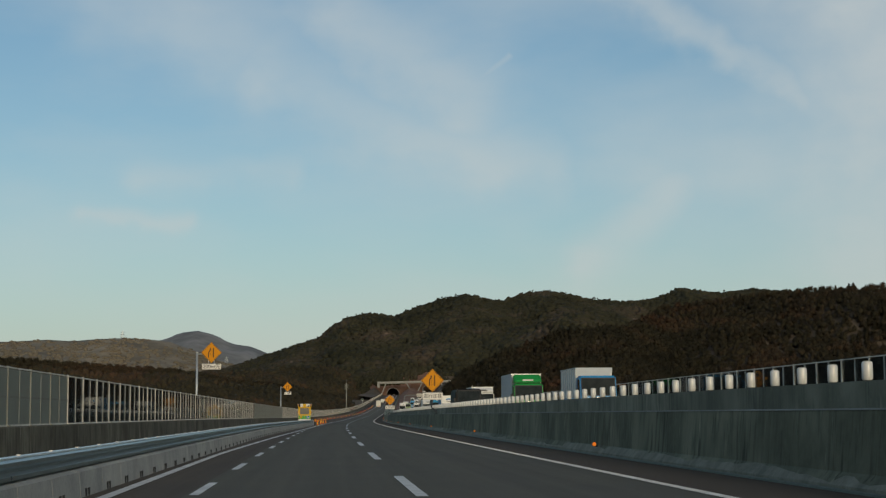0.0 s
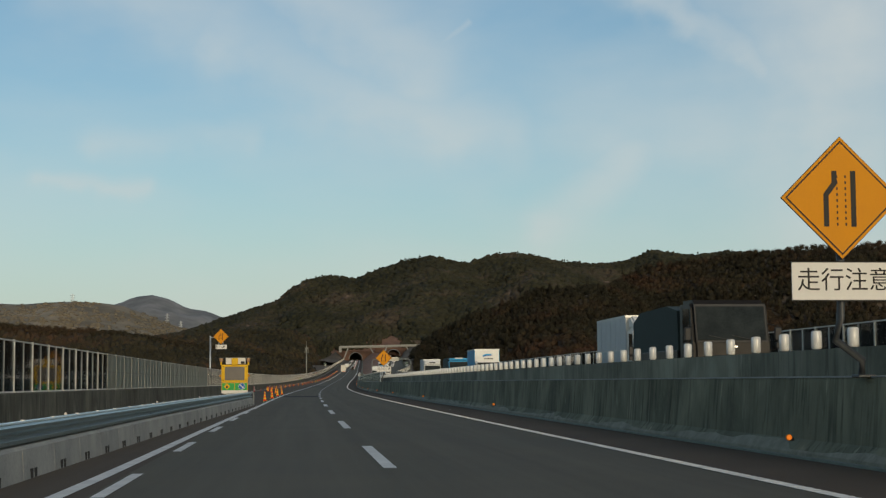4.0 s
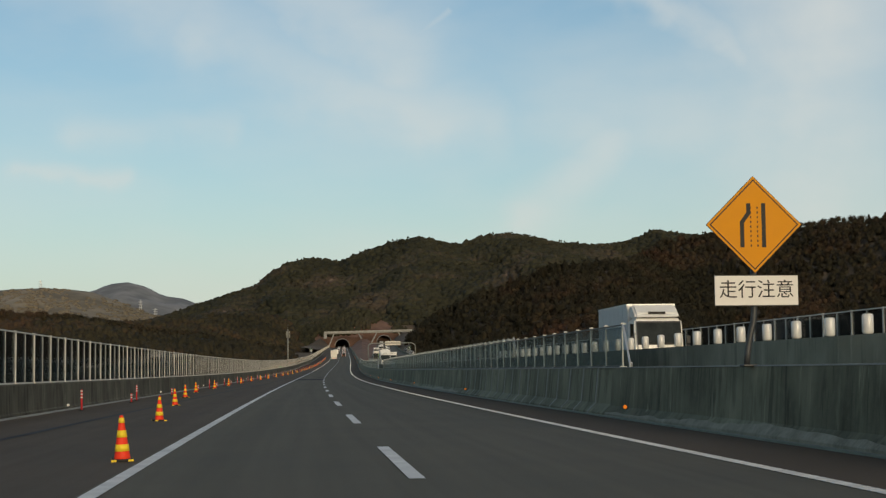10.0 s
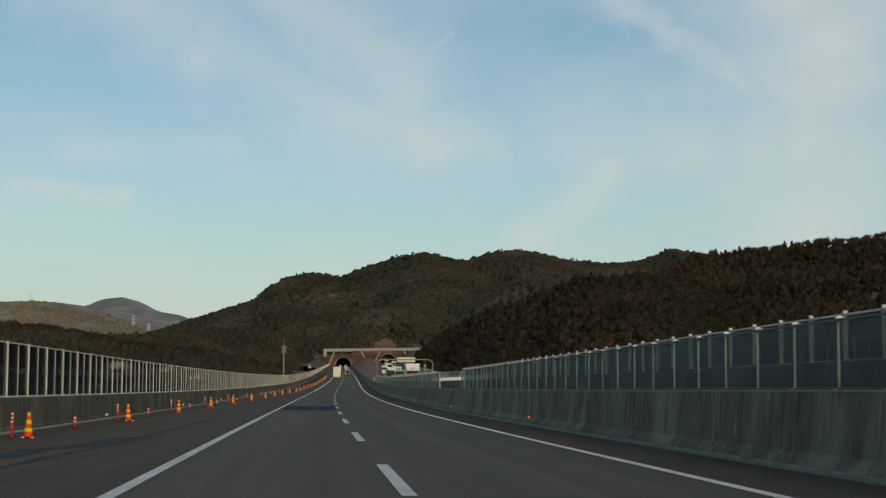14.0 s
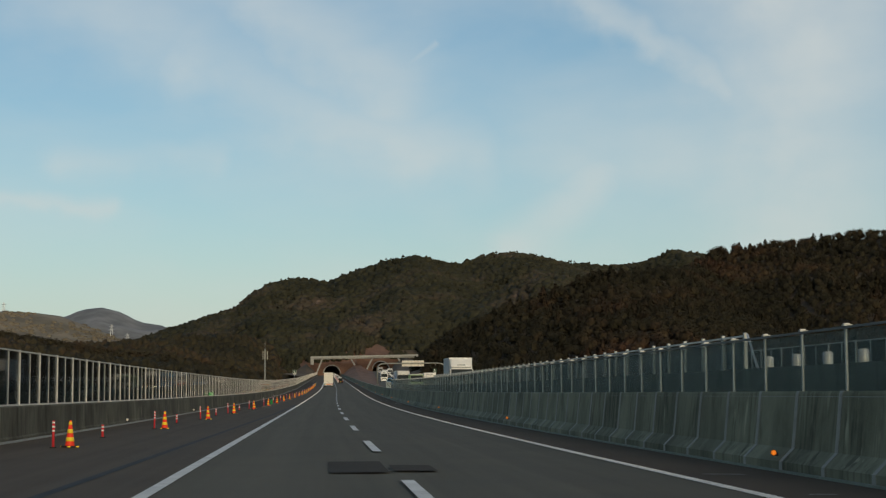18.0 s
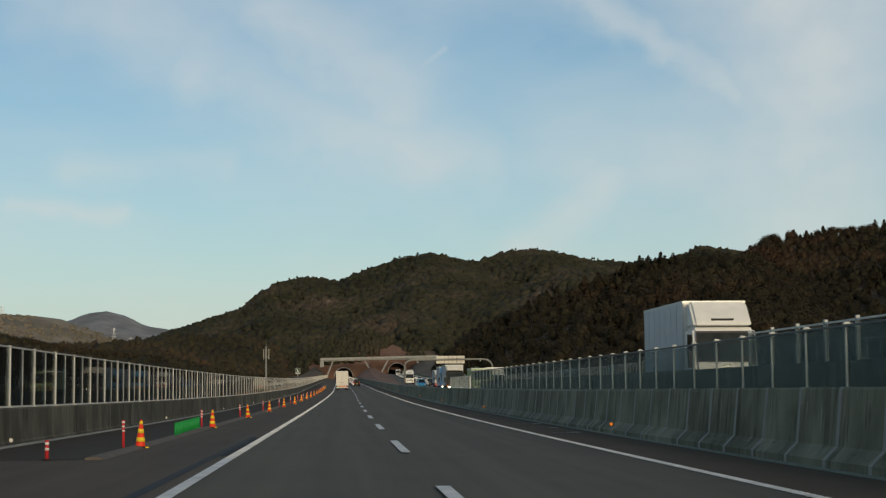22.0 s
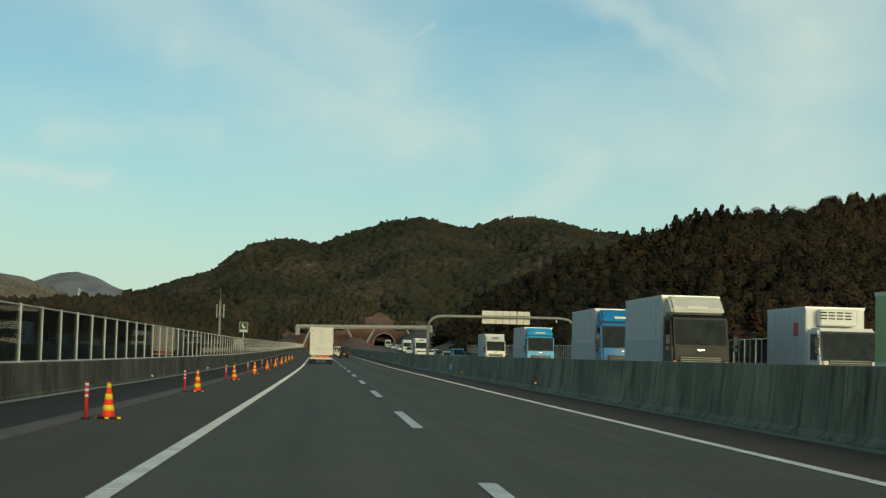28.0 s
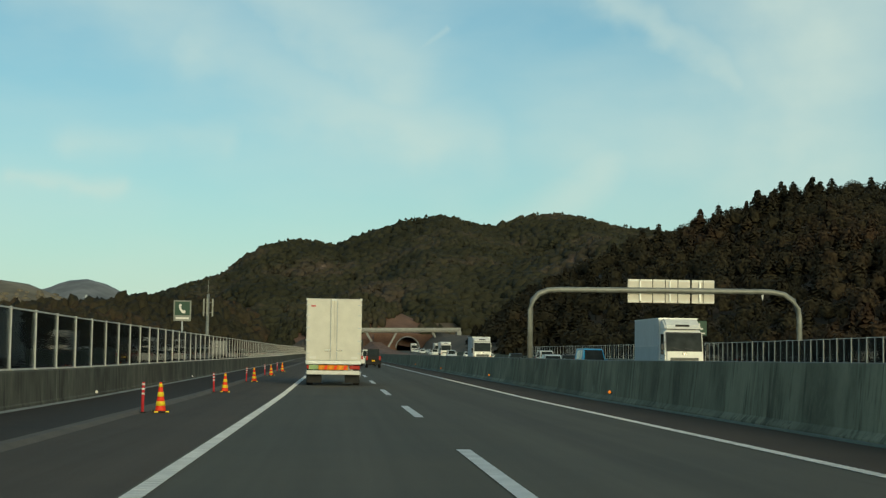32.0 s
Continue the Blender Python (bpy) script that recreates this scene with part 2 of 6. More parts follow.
def weathered(name, dark, mid, pale, drips):
    """Old concrete: blotches, dark runs of uneven strength down the face, pale lime runs, fine pitting; each piece a little different."""
    m = bpy.data.materials.new(name)
    m.use_nodes = True
    nt = m.node_tree
    b = nt.nodes["Principled BSDF"]
    g = nt.nodes.new("ShaderNodeNewGeometry")
    oi = nt.nodes.new("ShaderNodeObjectInfo")

    def cloud(size, detail, flat=1.0, warp=0.0):
        mp = nt.nodes.new("ShaderNodeMapping")
        mp.inputs["Scale"].default_value = (1, 1, flat)
        nt.links.new(g.outputs["Position"], mp.inputs[0])
        nd = nt.nodes.new("ShaderNodeTexNoise")
        nd.inputs["Scale"].default_value, nd.inputs["Detail"].default_value, nd.inputs["Distortion"].default_value = size, detail, warp
        nt.links.new(mp.outputs[0], nd.inputs["Vector"])
        return nd.outputs[0]

    def between(v, lo, hi):
        nd = nt.nodes.new("ShaderNodeMapRange")
        nd.interpolation_type = "SMOOTHSTEP"
        nd.inputs[1].default_value, nd.inputs[2].default_value = lo, hi
        nt.links.new(v, nd.inputs[0])
        return nd.outputs[0]

    def times(p, q):
        nd = nt.nodes.new("ShaderNodeMath")
        nd.operation = "MULTIPLY"
        for i, v in enumerate((p, q)):
            if isinstance(v, (int, float)):
                nd.inputs[i].default_value = v
            else:
                nt.links.new(v, nd.inputs[i])
        return nd.outputs[0]

    def mixed(f, p, q):
        nd = nt.nodes.new("ShaderNodeMix")
        nd.data_type = "RGBA"
        nt.links.new(f, nd.inputs[0])
        for i, v in ((6, p), (7, q)):
            if isinstance(v, tuple):
                nd.inputs[i].default_value = (*v, 1)
            else:
                nt.links.new(v, nd.inputs[i])
        return nd.outputs[2]
    base = mixed(between(cloud(0.55, 5, 0.8, 0.6), 0.30, 0.72), tuple((p + q) / 2 for p, q in zip(dark, mid)), tuple((p + 2 * q) / 3 for p, q in zip(pale, mid)))
    base = mixed(times(between(cloud(7.0, 4), 0.42, 0.75), 0.45), base, mid)
    runs = times(between(cloud(4.2, 6, 0.09, 0.4), 0.46, 0.66), between(cloud(0.6, 4, 0.7), 0.36, 0.64))
    base = mixed(times(runs, drips), base, dark)
    fine_runs = times(between(cloud(11.0, 4, 0.06, 0.2), 0.50, 0.68), between(cloud(1.3, 4, 0.6), 0.42, 0.66))
    base = mixed(times(fine_runs, drips * 0.8), base, dark)
    lime = times(between(cloud(4.0, 5, 0.14, 0.4), 0.58, 0.70), between(cloud(0.9, 3, 0.6), 0.46, 0.64))
    base = mixed(times(lime, 0.75), base, pale)
    hue = nt.nodes.new("ShaderNodeHueSaturation")
    val = nt.nodes.new("ShaderNodeMapRange")
    nt.links.new(oi.outputs["Random"], val.inputs[0])
    val.inputs[3].default_value, val.inputs[4].default_value = 0.86, 1.14
    nt.links.new(val.outputs[0], hue.inputs["Value"])
    nt.links.new(base, hue.inputs["Color"])
    nt.links.new(hue.outputs[0], b.inputs["Base Color"])
    b.inputs["Roughness"].default_value = 0.88
    bp = nt.nodes.new("ShaderNodeBump")
    bp.inputs["Strength"].default_value, bp.inputs["Distance"].default_value = 0.4, 0.015
    nt.links.new(cloud(24, 4), bp.inputs["Height"])
    nt.links.new(bp.outputs[0], b.inputs["Normal"])
    return m


def paint(name, c, rough=0.35, coat=0.3, spread=0.12):
    """Painted metal or plastic, a little dusty."""
    m = material(name, tuple(v * (1 - spread) for v in c), tuple(min(1, v * (1 + spread * 0.5)) for v in c), rough, 2.0, 30.0, 0.03, coat=coat * 0.2)
    m.node_tree.nodes["Principled BSDF"].inputs["Specular IOR Level"].default_value = 0.25
    return m


def glowing(name, c, strength):
    m = bpy.data.materials.new(name)
    m.use_nodes = True
    b = m.node_tree.nodes["Principled BSDF"]
    b.inputs["Base Color"].default_value = (*c, 1)
    b.inputs["Emission Color"].default_value = (*c, 1)
    b.inputs["Emission Strength"].default_value = strength
    return m


def clear_pane(name, c, see, rough=0.05):
    """A sheet that lets light through and mirrors the sky: clear sheet mixed with a glossy face."""
    m = bpy.data.materials.new(name)
    m.use_nodes = True
    nt = m.node_tree
    b = nt.nodes["Principled BSDF"]
    b.inputs["Base Color"].default_value = (*c, 1)
    b.inputs["Roughness"].default_value = rough
    tr = nt.nodes.new("ShaderNodeBsdfTransparent")
    tr.inputs[0].default_value = (0.82, 0.86, 0.87, 1)
    g = nt.nodes.new("ShaderNodeNewGeometry")
    nz = nt.nodes.new("ShaderNodeTexNoise")
    nz.inputs["Scale"].default_value = 1.3
    nt.links.new(g.outputs["Position"], nz.inputs["Vector"])
    ma = nt.nodes.new("ShaderNodeMath")
    ma.operation = "MULTIPLY_ADD"
    nt.links.new(nz.outputs[0], ma.inputs[0])
    ma.inputs[1].default_value, ma.inputs[2].default_value = 0.2, 1 - see - 0.1
    mx = nt.nodes.new("ShaderNodeMixShader")
    nt.links.new(ma.outputs[0], mx.inputs[0])
    nt.links.new(tr.outputs[0], mx.inputs[1])
    nt.links.new(b.outputs[0], mx.inputs[2])
    nt.links.new(mx.outputs[0], nt.nodes["Material Output"].inputs[0])
    return m


def glass_sheet(name, tint, dirt):
    """A clear sheet: lets light through, mirrors more at a glancing angle, with a thin uneven film of dust."""
    m = bpy.data.materials.new(name)
    m.use_nodes = True
    nt = m.node_tree
    b = nt.nodes["Principled BSDF"]
    b.inputs["Base Color"].default_value = (0.22, 0.23, 0.21, 1)
    b.inputs["Roughness"].default_value = 0.6
    tr = nt.nodes.new("ShaderNodeBsdfTransparent")
    tr.inputs[0].default_value = (*tint, 1)
    gl = nt.nodes.new("ShaderNodeBsdfGlossy")
    gl.inputs["Roughness"].default_value = 0.03
    gl.inputs["Color"].default_value = (0.5, 0.5, 0.5, 1)
    fr = nt.nodes.new("ShaderNodeFresnel")
    fr.inputs[0].default_value = 1.2
    m1 = nt.nodes.new("ShaderNodeMixShader")
    nt.links.new(fr.outputs[0], m1.inputs[0])
    nt.links.new(tr.outputs[0], m1.inputs[1])
    nt.links.new(gl.outputs[0], m1.inputs[2])
    g = nt.nodes.new("ShaderNodeNewGeometry")
    nz = nt.nodes.new("ShaderNodeTexNoise")
    nz.inputs["Scale"].default_value, nz.inputs["Detail"].default_value = 1.1, 5
    nt.links.new(g.outputs["Position"], nz.inputs["Vector"])
    ma = nt.nodes.new("ShaderNodeMath")
    ma.operation = "MULTIPLY"
    nt.links.new(nz.outputs[0], ma.inputs[0])
    ma.inputs[1].default_value = dirt * 2
    m2 = nt.nodes.new("ShaderNodeMixShader")
    nt.links.new(ma.outputs[0], m2.inputs[0])
    nt.links.new(m1.outputs[0], m2.inputs[1])
    nt.links.new(b.outputs[0], m2.inputs[2])
    nt.links.new(m2.outputs[0], nt.nodes["Material Output"].inputs[0])
    return m


ASPHALT = material("asphalt", (0.078, 0.071, 0.053), (0.146, 0.134, 0.102), 0.85, 0.35, 35, 0.5, bands=0.45)
PATCH = material("asphalt_patch", (0.016, 0.0155, 0.0145), (0.027, 0.026, 0.024), 0.8, 1.0, 40, 0.5)
SHOULDER = material("asphalt_old", (0.074, 0.056, 0.039), (0.112, 0.086, 0.061), 0.9, 0.3, 30, 0.6)
SHOULDER_WIDE = material("asphalt_worn", (0.066, 0.053, 0.040), (0.128, 0.104, 0.079), 0.9, 0.25, 30, 0.6, bands=0.4)
KERB = material("asphalt_lip", (0.080, 0.067, 0.051), (0.140, 0.118, 0.092), 0.9, 1.2, 25, 0.5)
STRIP = material("asphalt_tarred", (0.036, 0.030, 0.023), (0.064, 0.053, 0.041), 0.9, 0.8, 30, 0.5)
SEAM = material("seam", (0.018, 0.018, 0.019), (0.030, 0.030, 0.031), 0.7, 2, 40, 0.3)
LINE = material("road_paint", (0.51, 0.505, 0.48), (0.82, 0.815, 0.785), 0.7, 1.5, 45, 0.3)
CONCRETE = weathered("wall_concrete", (0.046, 0.047, 0.031), (0.196, 0.198, 0.136), (0.38, 0.378, 0.268), 0.72)
CONCRETE_DARK = weathered("wall_concrete_dark", (0.030, 0.028, 0.021), (0.104, 0.098, 0.075), (0.26, 0.25, 0.195), 0.85)
CONCRETE_PALE = weathered("wall_concrete_pale", (0.085, 0.086, 0.064), (0.245, 0.245, 0.185), (0.41, 0.405, 0.32), 0.6)
STAINED = material("foot_cement", (0.15, 0.148, 0.108), (0.33, 0.32, 0.25), 0.9, 1.8, 14, 0.4)
CONCRETE_LIGHT = material("barrier_concrete", (0.22, 0.23, 0.225), (0.40, 0.40, 0.375), 0.85, 1.2, 20, 0.3, streaks=0.12, tint=0.10)
JOINT = material("joint_mortar", (0.20, 0.20, 0.175), (0.34, 0.34, 0.30), 0.85, 3, 20, 0.3, streaks=0.3)
DRAIN = material("drain_edge", (0.11, 0.13, 0.105), (0.21, 0.235, 0.195), 0.6, 2, 20, 0.2)
GALV = material("galvanised", (0.42, 0.44, 0.45), (0.60, 0.62, 0.62), 0.45, 3, 50, 0.05, metal=0.6)
DULL = material("dull_steel", (0.17, 0.175, 0.155), (0.27, 0.275, 0.245), 0.5, 2, 40, 0.05, metal=0.2)
POST = material("fence_post_paint", (0.46, 0.45, 0.41), (0.66, 0.64, 0.59), 0.5, 2, 30, 0.05, tint=0.2)
BEAM = material("guardrail_steel", (0.18, 0.215, 0.21), (0.34, 0.39, 0.38), 0.32, 2.5, 30, 0.08, metal=0.75)
SCREENPOST = material("screen_post_paint", (0.22, 0.245, 0.24), (0.36, 0.385, 0.38), 0.5, 3, 40, 0.05, metal=0.3)
DARKSTEEL = material("dark_steel", (0.03, 0.035, 0.038), (0.07, 0.075, 0.08), 0.5, 4, 30, 0.05, metal=0.3)
PANE = glass_sheet("clear_panel", (0.95, 0.965, 0.96), 0.035)
FROST = clear_pane("frosted_panel", (0.20, 0.225, 0.20), 0.14, 0.3)
MESH = clear_pane("screen_mesh", (0.045, 0.078, 0.067), 0.66, 0.5)
WHITE = paint("white_paint", (0.74, 0.73, 0.69))
SHINE = material("delineator_plastic", (0.58, 0.58, 0.56), (0.72, 0.72, 0.70), 0.35, 6, 40, 0.03, metal=0.08)
CREAM = paint("cream_paint", (0.66, 0.63, 0.55), 0.45, 0.1)
SILVER = paint("silver_side", (0.46, 0.50, 0.53), 0.4, 0.2)
BLACK = paint("black_paint", (0.014, 0.013, 0.013), 0.4, 0.0)
PLASTIC = material("black_plastic", (0.012, 0.012, 0.013), (0.03, 0.03, 0.03), 0.6, 5, 40, 0.1)
RUBBER = material("rubber", (0.012, 0.012, 0.012), (0.028, 0.027, 0.026), 0.9, 6, 40, 0.3)
GLASS = material("vehicle_glass", (0.010, 0.013, 0.013), (0.03, 0.036, 0.035), 0.08, 2, 20, 0.0, rough_var=0.02)
GLASS.node_tree.nodes["Principled BSDF"].inputs["Specular IOR Level"].default_value = 0.14
BLACK.node_tree.nodes["Principled BSDF"].inputs["Specular IOR Level"].default_value = 0.15
GATE = paint("box_gate", (0.39, 0.44, 0.47), 0.5, 0.1)
CHROME = material("chrome", (0.6, 0.6, 0.6), (0.75, 0.75, 0.75), 0.2, 3, 20, 0.0, metal=1.0)
BLUE = paint("blue_paint", (0.03, 0.22, 0.48))
# rail top's highlight put into a pale colour; also the wall plate's own tone
GLEAM_AND_PLATE = material("rail_gleam_and_plate", (0.54, 0.62, 0.62), (0.72, 0.80, 0.80), 0.35, 2.5, 30, 0.05, metal=0.1)
SKYBLUE = paint("sky_blue_paint", (0.05, 0.34, 0.62))
GREEN = paint("green_paint", (0.02, 0.26, 0.05))
LIME = paint("pale_green_paint", (0.30, 0.42, 0.18))
RED = paint("red_paint", (0.50, 0.02, 0.02))
TARP = material("tarpaulin", (0.012, 0.022, 0.018), (0.03, 0.045, 0.038), 0.8, 2, 25, 0.4)
ORANGE = paint("sign_orange", (0.64, 0.26, 0.004), 0.6, 0.0, 0.06)
YELLOW = paint("sign_yellow", (0.70, 0.42, 0.008), 0.4, 0.0, 0.06)
SIGNBLACK = paint("sign_black", (0.015, 0.015, 0.015), 0.5, 0.0)
SIGNWHITE = paint("sign_white", (0.72, 0.70, 0.66), 0.5, 0.0, 0.06)
SIGNGREEN = paint("sign_green", (0.05, 0.36, 0.08), 0.5, 0.0, 0.06)
SIGNDARK = paint("sign_dark_green", (0.035, 0.075, 0.050), 0.5, 0.0, 0.06)
SIGNBLUE = paint("sign_blue", (0.02, 0.13, 0.42), 0.5, 0.0, 0.06)
SCREEN = material("message_screen", (0.10, 0.09, 0.08), (0.15, 0.135, 0.12), 0.5, 1, 60, 0.1)
CONE_RED = paint("cone_red", (0.80, 0.05, 0.018), 0.5, 0.0, 0.08)
BAND = paint("band_yellow", (0.85, 0.62, 0.04), 0.45, 0.0, 0.08)
POLE_RED = paint("marker_red", (0.52, 0.035, 0.045), 0.55, 0.0)
NET = paint("net_green", (0.02, 0.27, 0.06), 0.6, 0.0)
AMBER = glowing("amber_lens", (1.0, 0.22, 0.02), 0.8)
LAMP_ON = glowing("lamp_on", (1.0, 0.85, 0.6), 6.0)
TAIL = paint("tail_red", (0.40, 0.02, 0.015), 0.3, 0.5)
STRIPE = paint("reflex_orange", (0.85, 0.30, 0.03), 0.3, 0.2)
LAMPGLASS = paint("lamp_glass_amber", (0.46, 0.27, 0.15), 0.3, 0.2)
BOARD = paint("board_back", (0.62, 0.58, 0.50), 0.45, 0.1)
for m_ in (ASPHALT, STRIP, PATCH, SHOULDER, SHOULDER_WIDE, SEAM, CONCRETE, CONCRETE_DARK, CONCRETE_PALE, CONCRETE_LIGHT, ORANGE, YELLOW, SIGNWHITE, SIGNGREEN, SIGNBLUE, SIGNBLACK, CONE_RED, BAND, POLE_RED):
    m_.node_tree.nodes["Principled BSDF"].inputs["Specular IOR Level"].default_value = 0.2
EARTH = material("bare_slope", (0.085, 0.044, 0.027), (0.22, 0.125, 0.085), 0.95, 0.10, 1.6, 0.5)
# near-black lining: the shade inside the tunnel is put into the colour
TUNNEL_SHADE = material("tunnel_shade", (0.012, 0.012, 0.012), (0.03, 0.03, 0.028), 0.9, 0.5, 6, 0.2)
GRASS = material("dry_grass", (0.055, 0.044, 0.028), (0.135, 0.098, 0.062), 0.95, 0.05, 1.2, 0.5)
# far slopes: warm light and distance haze are put into these pale colours
HILLFAR_HAZED = material("far_hill_woods", (0.130, 0.112, 0.080), (0.260, 0.220, 0.160), 0.95, 0.008, 0.035, 0.6, spread=0.10)
MOUNTAIN_HAZED = material("hazed_mountain_woods", (0.13, 0.135, 0.14), (0.24, 0.24, 0.24), 0.95, 0.006, 0.03, 0.6, spread=0.10)


def woods(name, cols, scale):
    """Crowns of mixed woods: colour by stand, by tree and by clump."""
    m = bpy.data.materials.new(name)
    m.use_nodes = True
    nt = m.node_tree
    b = nt.nodes["Principled BSDF"]
    g = nt.nodes.new("ShaderNodeNewGeometry")
    f = None
    for s, k in ((scale, 1.0), (scale * 8, 0.45)):
        nz = nt.nodes.new("ShaderNodeTexNoise")
        nz.inputs["Scale"].default_value, nz.inputs["Detail"].default_value = s, 2
        nt.links.new(g.outputs["Position"], nz.inputs["Vector"])
        ml = nt.nodes.new("ShaderNodeMath")
        ml.operation = "MULTIPLY"
        nt.links.new(nz.outputs[0], ml.inputs[0])
        ml.inputs[1].default_value = k
        if f is None:
            f = ml.outputs[0]
        else:
            ad = nt.nodes.new("ShaderNodeMath")
            nt.links.new(f, ad.inputs[0])
            nt.links.new(ml.outputs[0], ad.inputs[1])
            f = ad.outputs[0]
    isl = nt.nodes.new("ShaderNodeMath")
    isl.operation = "MULTIPLY_ADD"
    nt.links.new(g.outputs["Random Per Island"], isl.inputs[0])
    isl.inputs[1].default_value = 0.03
    nt.links.new(f, isl.inputs[2])
    rp = nt.nodes.new("ShaderNodeValToRGB")
    el = rp.color_ramp.elements
    el[0].position, el[1].position = 0.50, 1.0
    while len(el) < len(cols):
        el.new(0.5)
    for i, c in enumerate(cols):
        el[i].position = 0.52 + 0.68 * i / (len(cols) - 1) if i < len(cols) - 1 else 1.0
        el[i].color = (*c, 1)
    nt.links.new(isl.outputs[0], rp.inputs[0])
    nt.links.new(rp.outputs[0], b.inputs["Base Color"])
    b.inputs["Roughness"].default_value = 0.9
    b.inputs["Specular IOR Level"].default_value = 0.15
    leaf = nt.nodes.new("ShaderNodeTexNoise")
    leaf.inputs["Scale"].default_value, leaf.inputs["Detail"].default_value = 0.9, 4
    nt.links.new(g.outputs["Position"], leaf.inputs["Vector"])
    bp = nt.nodes.new("ShaderNodeBump")
    bp.inputs["Strength"].default_value, bp.inputs["Distance"].default_value = 0.5, 1.0
    nt.links.new(leaf.outputs[0], bp.inputs["Height"])
    nt.links.new(bp.outputs[0], b.inputs["Normal"])
    return m


# last two tones: bare brown trees, raised further to hold distance haze
WOODS_MAIN = woods("hill_woods", ((0.026, 0.026, 0.015), (0.042, 0.040, 0.023), (0.074, 0.057, 0.042), (0.145, 0.110, 0.090)), 0.009)
WOODS_NEAR = woods("slope_woods", ((0.026, 0.024, 0.014), (0.043, 0.036, 0.020), (0.074, 0.043, 0.025), (0.112, 0.060, 0.035)), 0.014)
# far crowns paled to match: haze is in the colour here too
WOODS_FAR_HAZED = woods("hazed_far_woods", ((0.134, 0.116, 0.083), (0.155, 0.132, 0.095), (0.176, 0.148, 0.107), (0.207, 0.172, 0.126)), 0.006)

# ---------------------------------------------------------------- shapes
MESHES = {}


def as_mesh(name, verts, faces, mat):
    me = bpy.data.meshes.new(name)
    me.from_pydata([tuple(v) for v in verts], [], faces)
    me.materials.append(mat)
    me.update()
    return me


def put(name, me, parent=None, m=None, label=""):
    ob = new(name, me)
    if parent is not None:
        ob.parent = parent
    if m is not None:
        ob.matrix_basis = m
    if label:
        ob["label"] = label
    return ob


def block(x0, x1, y0, y1, z0, z1, bev=0.0):
    """Corner points and faces of a box, with chamfered edges."""
    bm = bmesh.new()
    bmesh.ops.create_cube(bm, size=1)
    for v in bm.verts:
        v.co = Vector(((x0 + x1) / 2 + v.co.x * (x1 - x0), (y0 + y1) / 2 + v.co.y * (y1 - y0), (z0 + z1) / 2 + v.co.z * (z1 - z0)))
    if bev:
        bmesh.ops.bevel(bm, geom=bm.edges[:], offset=bev, segments=1, affect="EDGES")
    bm.verts.index_update()
    out = [v.co.copy() for v in bm.verts], [tuple(v.index for v in f.verts) for f in bm.faces]
    bm.free()
    return out


def tube(points, r, sides=10, caps=True, r1=None):
    """A round bar through points."""
    pts = [Vector(p) for p in points]
    verts, faces = [], []
    for i, p in enumerate(pts):
        d = (pts[min(i + 1, len(pts) - 1)] - pts[max(i - 1, 0)]).normalized()
        side = d.cross(Vector((0, 0, 1)) if abs(d.z) < 0.9 else Vector((0, 1, 0))).normalized()
        up = side.cross(d)
        rr = r if r1 is None else r + (r1 - r) * i / (len(pts) - 1)
        verts += [p + (side * math.cos(a) + up * math.sin(a)) * rr for a in (2 * math.pi * k / sides for k in range(sides))]
    for i in range(len(pts) - 1):
        for k in range(sides):
            a, b = i * sides + k, i * sides + (k + 1) % sides
            faces.append((a, b, b + sides, a + sides))
    if caps:
        faces += [tuple(range(sides))[::-1], tuple(range(len(verts) - sides, len(verts)))]
    return verts, faces


def prism(outline, x0, x1):
    """An outline of (y, z) points drawn across from x0 to x1."""
    n = len(outline)
    verts = [(x0, y, z) for y, z in outline] + [(x1, y, z) for y, z in outline]
    faces = [tuple(range(n))[::-1], tuple(range(n, 2 * n))] + [(i, (i + 1) % n, n + (i + 1) % n, n + i) for i in range(n)]
    return verts, faces


def plate(outline, y0, y1):
    """An outline of (x, z) points with thickness from y0 to y1."""
    n = len(outline)
    verts = [(x, y0, z) for x, z in outline] + [(x, y1, z) for x, z in outline]
    faces = [tuple(range(n)), tuple(range(n, 2 * n))[::-1]] + [(i, n + i, n + (i + 1) % n, (i + 1) % n) for i in range(n)]
    return verts, faces


def join(*shapes):
    verts, faces = [], []
    for v, f in shapes:
        k = len(verts)
        verts += list(v)
        faces += [tuple(i + k for i in q) for q in f]
    return verts, faces


def soften(shape, off, segments=2):
    """The same solid with its edges rounded."""
    bm = bmesh.new()
    vs_ = [bm.verts.new(p) for p in shape[0]]
    for f in shape[1]:
        bm.faces.new([vs_[i] for i in f])
    bmesh.ops.recalc_face_normals(bm, faces=bm.faces[:])
    bmesh.ops.bevel(bm, geom=[e for e in bm.edges if len(e.link_faces) == 2 and e.calc_face_angle() > 0.5], offset=off, segments=segments, affect="EDGES", clamp_overlap=True)
    bm.verts.index_update()
    out = [v.co.copy() for v in bm.verts], [tuple(v.index for v in f.verts) for f in bm.faces]
    bm.free()
    return out


def part(name, shape, mat, parent, label="", soft=False):
    me = as_mesh(name, *shape, mat)
    if soft:
        me.polygons.foreach_set("use_smooth", [True] * len(me.polygons))
    return put(name, me, parent, None, label)


def thing(name, label, category, group="", m=None):
    ob = new(name)
    ob.empty_display_size = 0.2
    if m is not None:
        ob.matrix_basis = m
    return tagged(ob, label, category, group)


